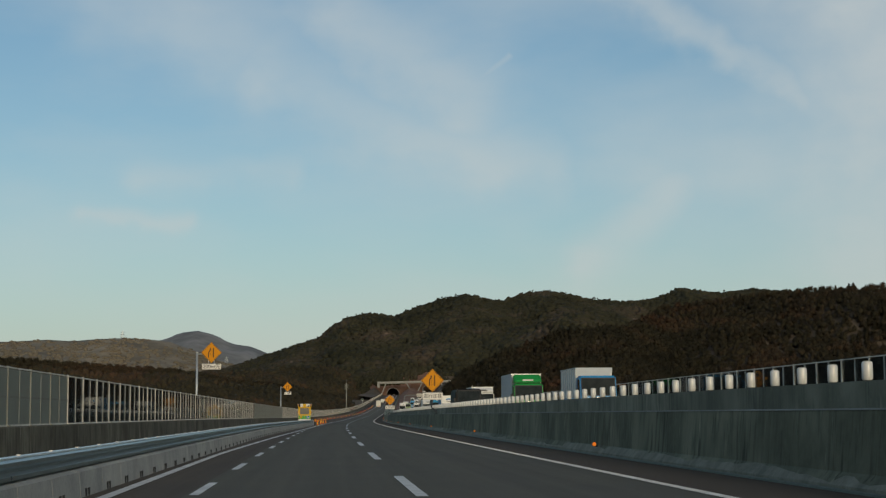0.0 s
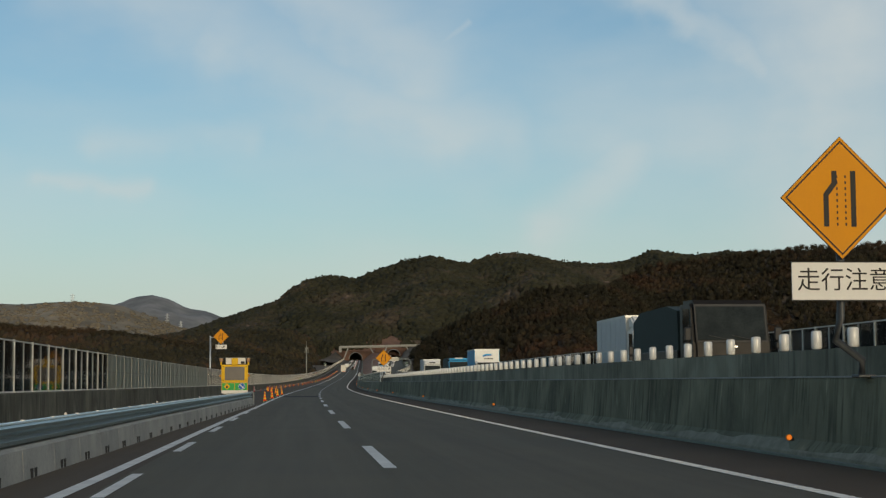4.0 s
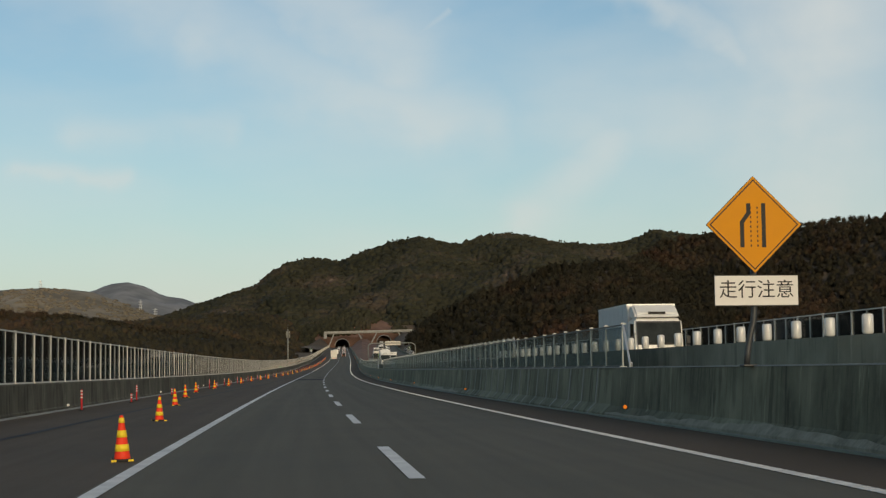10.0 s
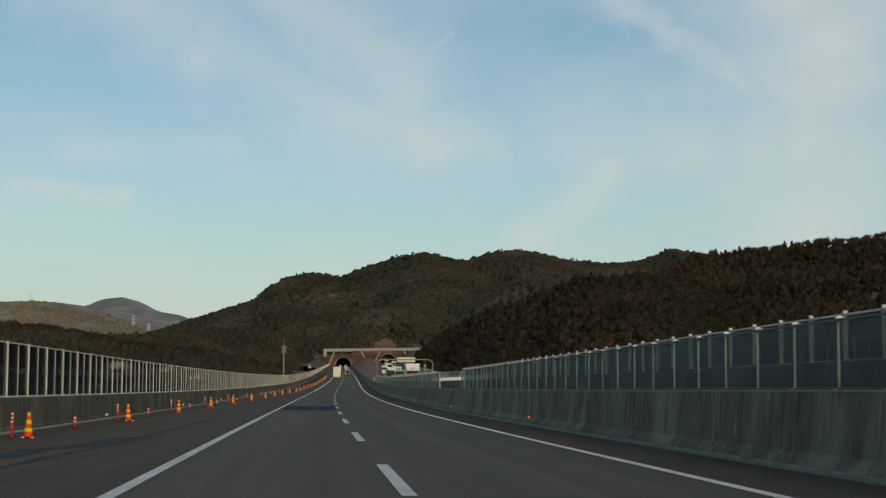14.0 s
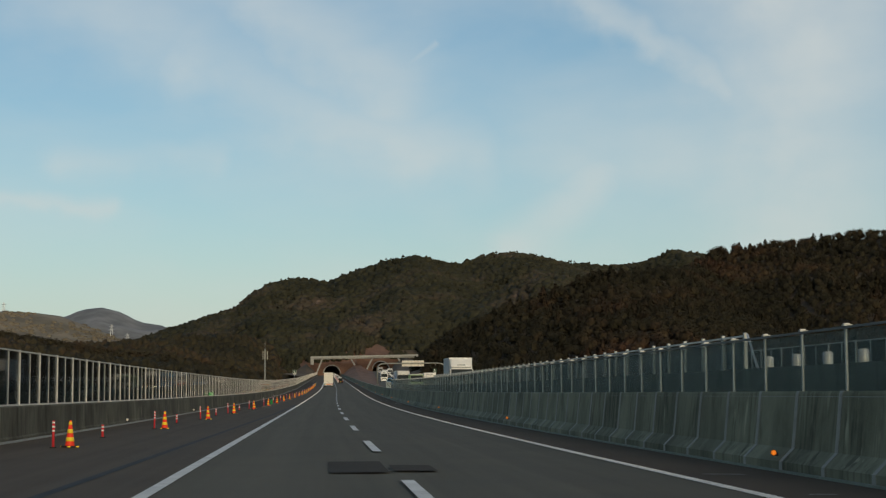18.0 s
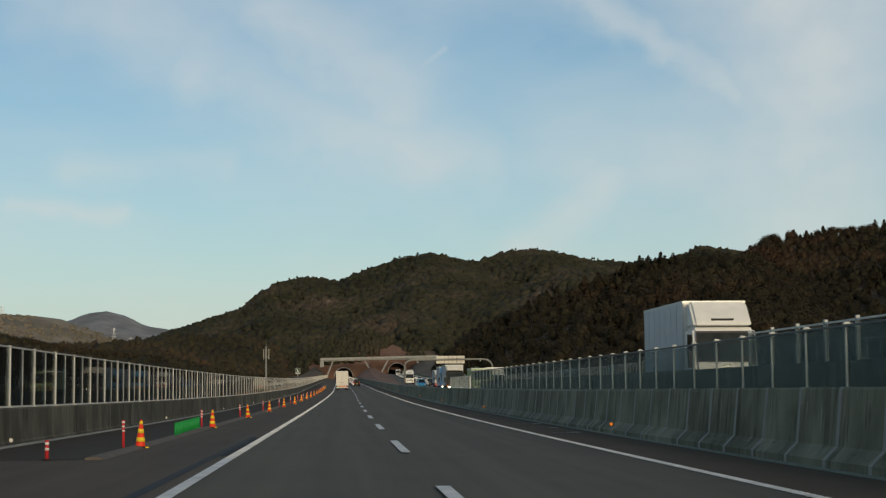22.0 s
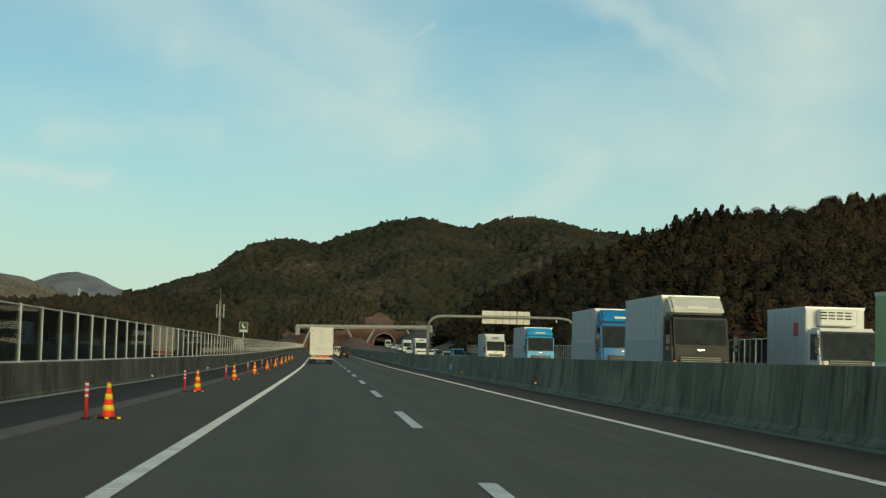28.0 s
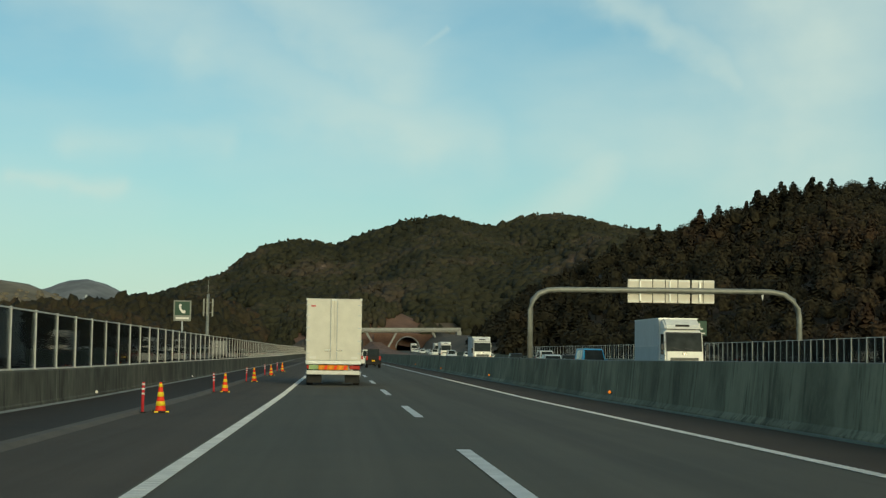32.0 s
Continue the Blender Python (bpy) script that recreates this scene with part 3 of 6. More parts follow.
def sweep(name, section, s0, s1, step, mat, shift=None, closed=True, parent=None):
    """A section of (u, z) points drawn along the road; shift gives (du, dz) at s."""
    n = max(1, int(round((s1 - s0) / step)))
    verts, faces = [], []
    k = len(section)
    for i in range(n + 1):
        s = s0 + (s1 - s0) * i / n
        du, dz = shift(s) if shift else (0, 0)
        verts += [at(s, u + du, z + dz) for u, z in section]
    for i in range(n):
        for j in range(k if closed else k - 1):
            a, b = i * k + j, i * k + (j + 1) % k
            faces.append((a, b, b + k, a + k))
    if closed:
        faces += [tuple(range(k))[::-1], tuple(range(n * k, n * k + k))]
    return put(name, as_mesh(name, verts, faces, mat), parent)


def words(text, size, mat, parent, m, name="lettering"):
    """Raised letters in the built-in font, centred, on the xz plane facing -y."""
    cu = bpy.data.curves.new("letters", "FONT")
    cu.body, cu.size, cu.align_x, cu.align_y, cu.extrude = text, size, "CENTER", "CENTER", 0.004
    ob = bpy.data.objects.new("letters", cu)
    scene.collection.objects.link(ob)
    bpy.context.view_layer.update()
    me = bpy.data.meshes.new_from_object(ob.evaluated_get(bpy.context.evaluated_depsgraph_get()))
    bpy.data.objects.remove(ob)
    me.materials.clear()
    me.materials.append(mat)
    return put(name, me, parent, m @ pose(0, 0, 0, 90))

# ---------------------------------------------------------------- land
RNG = np.random.default_rng(7)
WAVES = RNG.uniform(-1, 1, (28, 2)), RNG.uniform(0, 6.28, 28)


def rough(x, y, size):
    """Smooth random relief between about -1 and 1, of the given size in metres."""
    total = 0
    for i in range(28):
        d, p = WAVES[0][i], WAVES[1][i]
        total = total + np.sin((x * d[0] + y * d[1]) * (5.0 / size) * (1 + 0.13 * i) + p) / (1 + 0.13 * i)
    return total / 5.0


# crest lines: (x, y, height) knots, then the depth of the slope towards the road, and of the slope behind
RIDGES = {
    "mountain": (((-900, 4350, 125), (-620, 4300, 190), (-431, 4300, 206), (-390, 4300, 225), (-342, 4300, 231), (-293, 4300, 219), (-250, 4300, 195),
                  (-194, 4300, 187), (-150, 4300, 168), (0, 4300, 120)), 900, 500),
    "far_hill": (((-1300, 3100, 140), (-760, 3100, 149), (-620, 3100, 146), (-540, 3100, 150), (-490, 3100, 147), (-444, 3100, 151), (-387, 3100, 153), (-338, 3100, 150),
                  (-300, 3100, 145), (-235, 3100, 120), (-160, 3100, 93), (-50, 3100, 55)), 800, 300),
    "dark_hill": (((-900, 1300, 60), (-300, 1300, 48), (-153, 1300, 37), (-130, 1300, 36), (-103, 1300, 32), (-80, 1310, 27), (-40, 1330, 23), (10, 1400, 14)), 260, 500),
    "main": (((-330, 2450, 45), (-150, 2450, 68), (-72, 2450, 94), (-42, 2450, 104), (-4, 2450, 117), (33, 2450, 146), (66, 2450, 155), (112, 2450, 149), (148, 2450, 164),
              (187, 2450, 177), (225, 2450, 185), (263, 2450, 177), (286, 2450, 175), (318, 2450, 186), (358, 2450, 191), (395, 2450, 184), (430, 2450, 177),
              (480, 2450, 173), (530, 2450, 177), (572, 2450, 195), (632, 2450, 187), (687, 2450, 193), (800, 2450, 189), (905, 2450, 182), (1300, 2450, 190), (2200, 2500, 180)), 830, 700),
    "spur": (((-330, 1560, 30), (-160, 1560, 36), (-80, 1570, 39), (-30, 1600, 45), (8, 1650, 47), (30, 1690, 40), (52, 1720, 22), (70, 1730, 4)), 260, 300),
    "portal": (((-70, 1680, -10), (0, 1675, 34), (50, 1668, 42), (100, 1665, 43), (145, 1668, 43), (190, 1675, 38), (250, 1690, -10)), 55, 700),
    "near": (((70, 1300, 8), (91, 1285, 18), (105, 1275, 27), (123, 1262, 36), (141, 1250, 44.5), (164, 1244, 52.5), (188, 1242, 62.5), (208, 1244, 65.5), (233, 1256, 68), (262, 1310, 71.5), (292, 1385, 83.5),
              (322, 1448, 97.5), (355, 1448, 102), (388, 1470, 107), (450, 1440, 113), (560, 1330, 115), (800, 1180, 118), (1300, 1000, 120)), 330, 420),
}


def crest(knots, x):
    xs, ys, hs = zip(*knots)
    return np.interp(x, xs, ys), np.interp(x, xs, hs, left=-20, right=hs[-1])


def aside(x, y):
    """Distance outside the two carriageways, negative on them."""
    rx = np.interp(y, *ROADX)
    span = np.interp(y, (-900, 600, 880, 1600, 1700), (20, 20, 34, 46, 46))
    return np.where(x < rx, rx - 13 - x, x - rx - span)


def relief(x, y):
    """Height of the land, and which ridge it belongs to."""
    low = -7.0 + 0.6 * rough(x, y, 60)
    best, who = low.copy() if hasattr(low, "copy") else low, np.zeros_like(x, dtype=int)
    for k, (knots, front, behind) in enumerate(RIDGES.values(), 1):
        cy, ch = crest(knots, x)
        dip = rough(x * 1.0, y * 0.25 + 300 * k, 55 + 20 * k)
        gully = rough(x + 900, y * 0.35 + 130 * k, 210)
        d = np.where(y < cy, (cy - y) / (front * (1 + 0.16 * dip)), (y - cy) / behind)
        fall = np.clip(1 - d, 0, 1)
        shape = fall ** 1.15
        fold = np.clip((d - 0.03) * 3.2, 0, 1) * np.clip(fall * 2.2, 0, 1)
        z = low + (ch - low) * shape + (3.2 * dip + 0.16 * np.maximum(ch, 0) * gully) * fold
        z = np.where((fall > 0) & (ch > -7), z, -99)
        who = np.where(z > best, k, who)
        best = np.maximum(best, z)
    # keep the land under the two carriageways and in the cutting before the tunnels
    rz = np.interp(y, *ROADZ)
    off = aside(x, y)
    cap = np.where(y < 1612, rz - 1.6 + np.maximum(off, 0) * 0.9, 9999)
    best = np.where(off < 60, np.minimum(best, cap), best)
    # low verge that carries the road
    verge = np.where(y < 1612, rz - 1.6 - np.maximum(off, 0) * 0.45, -99)
    best = np.maximum(best, verge)
    return best, who


SS = list(range(-1000, 1700, 20))
ROADX = (np.array(SS), np.array([line(s)[0] for s in SS]))
ROADZ = (np.array(SS), np.array([line(s)[2] for s in SS]))


def grid(x0, x1, y0, y1, step):
    nx, ny = int((x1 - x0) / step), int((y1 - y0) / step)
    gx, gy = np.meshgrid(np.linspace(x0, x1, nx + 1), np.linspace(y0, y1, ny + 1))
    i = np.arange(ny)[:, None] * (nx + 1) + np.arange(nx)[None, :]
    quads = np.stack([i, i + 1, i + nx + 2, i + nx + 1], -1).reshape(-1, 4)
    return gx.ravel(), gy.ravel(), quads


def big_mesh(name, co, polys, mats, which=None, smooth=False):
    """A mesh from arrays of points and faces with one number of corners."""
    me = bpy.data.meshes.new(name)
    n = polys.shape[1]
    me.vertices.add(len(co))
    me.vertices.foreach_set("co", np.ascontiguousarray(co, dtype=np.float32).ravel())
    me.loops.add(polys.size)
    me.loops.foreach_set("vertex_index", np.ascontiguousarray(polys, dtype=np.int32).ravel())
    me.polygons.add(len(polys))
    me.polygons.foreach_set("loop_start", np.arange(0, polys.size, n, dtype=np.int32))
    for m in mats:
        me.materials.append(m)
    if which is not None:
        me.polygons.foreach_set("material_index", np.ascontiguousarray(which, dtype=np.int32))
    if smooth:
        me.polygons.foreach_set("use_smooth", np.ones(len(polys), dtype=bool))
    me.update(calc_edges=True)
    me.validate()
    return me


gx, gy, quads = grid(-3200, 3200, -1200, 4900, 20)
gz, who = relief(gx, gy)
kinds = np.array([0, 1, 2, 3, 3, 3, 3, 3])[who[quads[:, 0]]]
ground_me = big_mesh("ground", np.stack([gx, gy, gz], 1), quads, [GRASS, MOUNTAIN_HAZED, HILLFAR_HAZED, GRASS], kinds, True)
tagged(put("ground", ground_me), "dark valley floor and wooded hills round the road", kind="structure")


def crown_low(r):
    """A small lumpy crown: 12 points, 20 faces."""
    p = (1 + 5 ** 0.5) / 2
    v = np.array([(-1, p, 0), (1, p, 0), (-1, -p, 0), (1, -p, 0), (0, -1, p), (0, 1, p), (0, -1, -p), (0, 1, -p), (p, 0, -1), (p, 0, 1), (-p, 0, -1), (-p, 0, 1)], float) / 1.9
    f = np.array([(0, 11, 5), (0, 5, 1), (0, 1, 7), (0, 7, 10), (0, 10, 11), (1, 5, 9), (5, 11, 4), (11, 10, 2), (10, 7, 6), (7, 1, 8), (3, 9, 4), (3, 4, 2), (3, 2, 6), (3, 6, 8), (3, 8, 9), (4, 9, 5), (2, 4, 11), (6, 2, 10), (8, 6, 7), (9, 8, 1)])
    v = v * r.uniform(0.7, 1.3, (12, 1)) * np.array([1, 1, 1.05])
    return v, f


def spire(r, tiers=10, arms=8):
    """A cedar: ragged tiers of drooping boughs round a thin trunk, 1 high."""
    vs, fs = [], []
    vs += [(0.02, 0, 0), (-0.01, 0.017, 0), (-0.01, -0.017, 0), (0, 0, 1)]
    fs += [(0, 1, 3), (1, 2, 3), (2, 0, 3)]
    for k in range(tiers):
        z = 0.14 + 0.80 * k / tiers
        rad = (0.30 * (1 - 0.86 * k / tiers)) * r.uniform(0.85, 1.15)
        for a in range(arms):
            th = 2 * math.pi * (a + r.uniform(-0.3, 0.3)) / arms + k
            q = rad * r.uniform(0.7, 1.25)
            w = 2 * math.pi / arms * 0.62
            n = len(vs)
            vs += [(0, 0, z + 0.30 / tiers * 2), (q * math.cos(th - w), q * math.sin(th - w), z + r.uniform(-0.03, 0.03)), (1.15 * q * math.cos(th), 1.15 * q * math.sin(th), z - 0.05 + r.uniform(-0.03, 0.02)), (q * math.cos(th + w), q * math.sin(th + w), z + r.uniform(-0.03, 0.03))]
            fs += [(n, n + 1, n + 2), (n, n + 2, n + 3)]
    return np.array(vs, float), np.array(fs)


def leafy(r, clumps=190):
    """A broad crown: many small tilted leaf clumps over a lumpy core, 1 high."""
    core, cf = crown_low(r)
    vs, fs = [core * np.array([0.20, 0.20, 0.22]) + np.array([0, 0, 0.62])], [cf]
    n = 12
    vs.append(np.array([(0.03, 0, 0), (-0.015, 0.026, 0), (-0.015, -0.026, 0), (0, 0, 0.6)]))
    fs.append(np.array([(0, 1, 3), (1, 2, 3), (2, 0, 3)]) + n)
    n += 4
    for k in range(clumps):
        d = r.normal(size=3)
        d /= np.linalg.norm(d)
        if d[2] < -0.5:
            d[2] *= -1
        c = d * np.array([0.36, 0.36, 0.34]) * r.uniform(0.55, 1.12) + np.array([0, 0, 0.62])
        t = np.cross(d, r.normal(size=3))
        t /= np.linalg.norm(t)
        b = np.cross(d, t)
        s = r.uniform(0.034, 0.066)
        tilt = d * s * r.uniform(-0.35, 0.35)
        vs.append(np.array([c - t * s, c - b * s * 0.8 + tilt, c + (t + b) * s * 0.75]))
        fs.append(np.array([(0, 1, 2)]) + n)
        n += 3
    return np.concatenate(vs), np.concatenate(fs)


def forest(name, spots, kinds_, pick, sizes, mat, label, soft=False):
    """All crowns of a wood in one mesh: a prototype for each spot, turned and scaled; soft: leaves shaded as one round crown."""
    cos_, polys, base, nors = [], [], 0, []
    turn = RNG.uniform(0, 6.283, len(spots))
    for k, (v, f) in enumerate(kinds_):
        idx = np.nonzero(pick == k)[0]
        if not len(idx):
            continue
        c, s = np.cos(turn[idx]), np.sin(turn[idx])
        sz = sizes[idx]
        x = (v[None, :, 0] * c[:, None] - v[None, :, 1] * s[:, None]) * sz[:, None, 0]
        y = (v[None, :, 0] * s[:, None] + v[None, :, 1] * c[:, None]) * sz[:, None, 0]
        z = v[None, :, 2] * sz[:, None, 1]
        cos_.append((np.stack([x, y, z], -1) + spots[idx][:, None, :]).reshape(-1, 3))
        if soft:
            o = v - np.array([0, 0, 0.45])
            o = o * np.array([1.6, 1.6, 1.0]) + np.array([0, 0, 0.12])
            nr = np.stack([o[None, :, 0] * c[:, None] - o[None, :, 1] * s[:, None], o[None, :, 0] * s[:, None] + o[None, :, 1] * c[:, None], np.broadcast_to(o[None, :, 2], (len(idx), len(v)))], -1).reshape(-1, 3)
            nors.append(nr / np.maximum(np.linalg.norm(nr, axis=1, keepdims=True), 1e-6))
        polys.append((f[None] + (np.arange(len(idx)) * len(v))[:, None, None]).reshape(-1, 3) + base)
        base += len(idx) * len(v)
    me = big_mesh(name, np.concatenate(cos_), np.concatenate(polys), [mat], None, True)
    if soft and len(me.vertices) == sum(len(q) for q in nors):
        me.normals_split_custom_set_from_vertices(np.concatenate(nors).astype(np.float32))
    return tagged(put(name, me), label, "woods", kind="stuff")


def scatter(x0, x1, y0, y1, step, ridge, ahead, over=40):
    """Jittered spots on the side of one ridge that faces the road."""
    nx, ny = int((x1 - x0) / step), int((y1 - y0) / step)
    px, py = np.meshgrid(np.linspace(x0, x1, nx), np.linspace(y0, y1, ny))
    px, py = px.ravel() + RNG.uniform(-0.5, 0.5, nx * ny) * step, py.ravel() + RNG.uniform(-0.5, 0.5, nx * ny) * step
    z, w = relief(px, py)
    cy, _ = crest(RIDGES[ridge][0], px)
    k = list(RIDGES).index(ridge) + 1
    keep = (w == k) & (py < cy + over) & (py > cy - ahead) & ((aside(px, py) > 5) | (py > 1614))
    return np.stack([px, py, z], 1)[keep]


lows = [crown_low(RNG) for _ in range(6)]
spires = [spire(RNG) for _ in range(5)]
leaves = [leafy(RNG) for _ in range(5)]
small_spires = [spire(RNG, 3, 5) for _ in range(3)]
# the long wooded hill ahead
sp = scatter(-340, 1000, 1580, 2560, 6.6, "main", 900)
clear = (np.abs(sp[:, 0] - 88) < 52) & (sp[:, 1] < 1662)
sp = sp[~clear]
sz = np.stack([RNG.uniform(5.2, 8.6, len(sp)), RNG.uniform(3.6, 6.4, len(sp))], 1)
pk = RNG.integers(0, 6, len(sp))
conifer = (rough(sp[:, 0], sp[:, 1], 120) + 0.5 * RNG.normal(size=len(sp))) > 0.75
pk = np.where(conifer, 6 + RNG.integers(0, 3, len(sp)), pk)
sz[conifer] = np.stack([RNG.uniform(10, 14, conifer.sum()), RNG.uniform(9, 13, conifer.sum())], 1)
sp[:, 2] += np.where(conifer, -1.0, 1.5)
forest("hill_woods", sp, lows + small_spires, pk, sz, WOODS_MAIN, "mixed evergreen and bare brown woods on the hill ahead")
sp = scatter(-70, 250, 1615, 1800, 4.6, "portal", 60, 120)
sp = sp[(np.abs(sp[:, 0] - 92) > 52) | (sp[:, 1] > 1680)]
sz = np.stack([RNG.uniform(2.6, 5.6, len(sp)), RNG.uniform(2.4, 5, len(sp))], 1)
sp[:, 2] += 0.6
forest("portal_woods", sp, lows, RNG.integers(0, 6, len(sp)), sz, WOODS_MAIN, "woods round the cutting above the tunnels")
# dark low hill beyond the fence
sp = scatter(-520, 20, 1020, 1400, 4.6, "dark_hill", 280)
sz = np.stack([RNG.uniform(2.4, 4.4, len(sp)), RNG.uniform(3.2, 6.5, len(sp))], 1)
sp[:, 2] += 1.0
pk = RNG.integers(0, 6, len(sp))
rim = sp[:, 1] > crest(RIDGES["dark_hill"][0], sp[:, 0])[0] - 30
pk = np.where(rim, 6 + RNG.integers(0, 3, len(sp)), pk)
sz[rim] = RNG.uniform(7, 10, (rim.sum(), 2)) * np.array([1.0, 0.85])
sp[rim, 2] -= 2.5
forest("dark_hill_woods", sp, lows + leaves[:3], pk, sz, WOODS_NEAR, "dark dense woods on a low hill")
# the lower spur before the main hill
sp = scatter(-330, 75, 1290, 1760, 5.2, "spur", 270)
sp = sp[(np.abs(sp[:, 0] - 88) > 48) | (sp[:, 1] > 1662)]
sz = np.stack([RNG.uniform(3.0, 5.2, len(sp)), RNG.uniform(3.8, 7.0, len(sp))], 1)
sp[:, 2] += 1.0
forest("spur_woods", sp, lows, RNG.integers(0, 6, len(sp)), sz, WOODS_NEAR, "dark mixed woods on the lower spur of the hill")
# patchy woods on the far hills, light and haze put into their pale colour
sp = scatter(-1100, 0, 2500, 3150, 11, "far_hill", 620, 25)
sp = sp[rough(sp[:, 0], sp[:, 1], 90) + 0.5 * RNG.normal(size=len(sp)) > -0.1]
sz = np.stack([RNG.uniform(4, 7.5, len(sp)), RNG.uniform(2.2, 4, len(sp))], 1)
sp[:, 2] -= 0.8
forest("far_hill_woods", sp, lows, RNG.integers(0, 6, len(sp)), sz, WOODS_FAR_HAZED, "brown and olive woods on the far hill, paled for haze")
# the near slope beside the other carriageway
sp = scatter(60, 620, 930, 1520, 5.4, "near", 380)
cedar = (rough(sp[:, 0] + 500, sp[:, 1], 70) + 0.45 * RNG.normal(size=len(sp))) > 0.32
pk = np.where(cedar, RNG.integers(0, 5, len(sp)), 5 + RNG.integers(0, 5, len(sp)))
tall = RNG.uniform(7.2, 11.4, len(sp))
sz = np.stack([np.where(cedar, tall * 1.05, tall * RNG.uniform(0.8, 1.1, len(sp))), np.where(cedar, tall, tall * 0.82)], 1)
sp[:, 2] -= 1.5
forest("slope_woods", sp, spires + leaves, pk, sz, WOODS_NEAR, "dense dark cedars and russet broadleaved trees on the slope", True)

# ---------------------------------------------------------------- carriageways
def flat(name, u0, u1, s0, s1, mat, z=0.0, step=5, shift=None, parent=None):
    return sweep(name, [(u0, z), (u1, z)], s0, s1, step, mat, shift, False, parent)


def laned(ob, us):
    """A surface map in metres across and along the road, for the worn bands."""
    me = ob.data
    lay = me.uv_layers.new(name="lane")
    for lp in me.loops:
        lay.data[lp.index].uv = (us[lp.vertex_index % len(us)], me.vertices[lp.vertex_index].co.y)
    return ob


road = tagged(laned(flat("road", -3.75, 4.68, -140, 1612, ASPHALT), (-3.75, 4.68)), "two lanes of worn grey asphalt", kind="structure")
pave = sweep("pavement_left", [(-10.0, 0), (-6.35, 0), (-3.75, 0)], -140, 1612, 5, SHOULDER_WIDE, None, False)
for v in pave.data.vertices:
    if v.index % 3 == 0:
        v.co.z -= drop(v.co.y)
tagged(laned(pave, (-10.0, -6.35, -3.75)), "closed brown-grey asphalt shoulder", kind="structure")
tagged(flat("pavement_right", 4.68, 6.75, -140, 1612, SHOULDER), "narrow brown-grey asphalt shoulder", kind="structure")
# painted lines
tagged(flat("trim_line_left", -3.70, -3.50, 160, 1600, LINE, 0.010), "white edge line", kind="structure", group="road lines")
tagged(flat("trim_line_right", 4.43, 4.63, -140, 1600, LINE, 0.010), "white ribbed edge line", kind="structure", group="road lines")
tagged(flat("trim_line_merge", -0.1, 0.1, -140, 168, LINE, 0.010, 4, lambda s: (ramp(s, (30, -4.95), (75, -4.4), (102, -4.0), (166, -3.6)), 0)), "white edge line of the ending merge lane", kind="structure", group="road lines")
for n in range(-6, 62):
    o = flat("lane_dash", -0.10, 0.10, 20 * n + 2, 20 * n + 10, LINE, 0.010, 4, None, road)
for n in range(-6, 14):
    o = flat("merge_dash", -3.68, -3.52, 11.7 * n + 3, 11.7 * n + 7.6, LINE, 0.010, 4, None, road)
# raised ribs on the edge lines, close to the way
vs, fs = [], []
for u, s0, s1 in ((4.53, -20, 860), (-3.6, 560, 860)):
    s = s0
    while s < s1:
        v, f = block(-0.1, 0.1, -0.05, 0.05, 0.006, 0.013)
        m = stand(s, u)
        k = len(vs)
        vs += [m @ Vector(p) for p in v]
        fs += [tuple(i + k for i in q) for q in f]
        s += 0.28
ribs = put("line_ribs", as_mesh("line_ribs", vs, fs, LINE), road)
ribs["kind"] = "stuff"
# newer asphalt laid in the lane and the sealed seams
for u0, u1, s0, s1, mat in ((-3.5, -0.02, 217.5, 228.5, PATCH), (-9.7, -3.76, 222, 231, SHOULDER), (-3.5, 0.0, 415.5, 432.5, PATCH), (-1.15, -0.15, 452.5, 456.8, STRIP), (-0.05, 0.7, 453.0, 455.2, STRIP), (-4.02, -3.72, 561, 574, PATCH)):
    flat("asphalt_patch", u0, u1, s0, s1, mat, 0.0055, 2, None, road)
flat("sealed_seam", -0.09, 0.09, 190, 345, SEAM, 0.0075, 4, lambda s: (ramp(s, (205, -6.65), (253, -7.35), (345, -6.4)), 0), road)
flat("sealed_seam", -0.09, 0.09, 340, 575, SEAM, 0.0075, 4, lambda s: (ramp(s, (349, -6.25), (360, -5.75), (501, -4.44), (520, -4.17), (570, -3.95)), 0), road)
flat("sealed_seam", -0.08, 0.08, 199, 208, SEAM, 0.0085, 1, lambda s: (ramp(s, (199, -8.5), (202, -6.1), (206.2, -4.2), (208, -3.8)), 0), road)
flat("sealed_seam", -0.35, 0.2, 343, 366, SEAM, 0.0085, 2, lambda s: (ramp(s, (343, -8.2), (352, -7.2), (366, -5.6)) + 0.3 * math.sin(s), 0), road)
# pale scrapes across the narrow shoulder
for s, ua, ub in ((452.3, 5.1, 5.85), (151.3, 5.4, 6.2), (525.4, 5.0, 5.95), (446.9, 5.2, 5.6), (610.0, 5.1, 5.9)):
    flat("road_scrape", ua, ub, s, s + 0.05, LINE, 0.006, 1, None, road)
# pale round lids with a sawn slot beside them
for q, u in ((577.7, 5.99), (590.3, 6.34), (584.0, 6.15)):
    flat("sawn_slot", u - 0.75, u - 0.12, q + 0.2, q + 0.26, LINE, 0.006, 1, None, road)
    ld = part("lid", tube([(0, 0, 0.004), (0, 0, 0.022)], 0.17, 16), CONCRETE_LIGHT, road)
    ld.matrix_basis = stand(q, u)
# raised asphalt lip along the shoulder
tagged(sweep("kerb_lip", [(-6.50, -0.05), (-6.44, 0.05), (-6.20, 0.06), (-6.08, 0.002)], 560, 1000, 5, KERB), "low asphalt lip along the shoulder", kind="structure")
strip = flat("closed_strip", -9.7, -6.46, 560, 1000, STRIP, 0.006, 5, None, road)
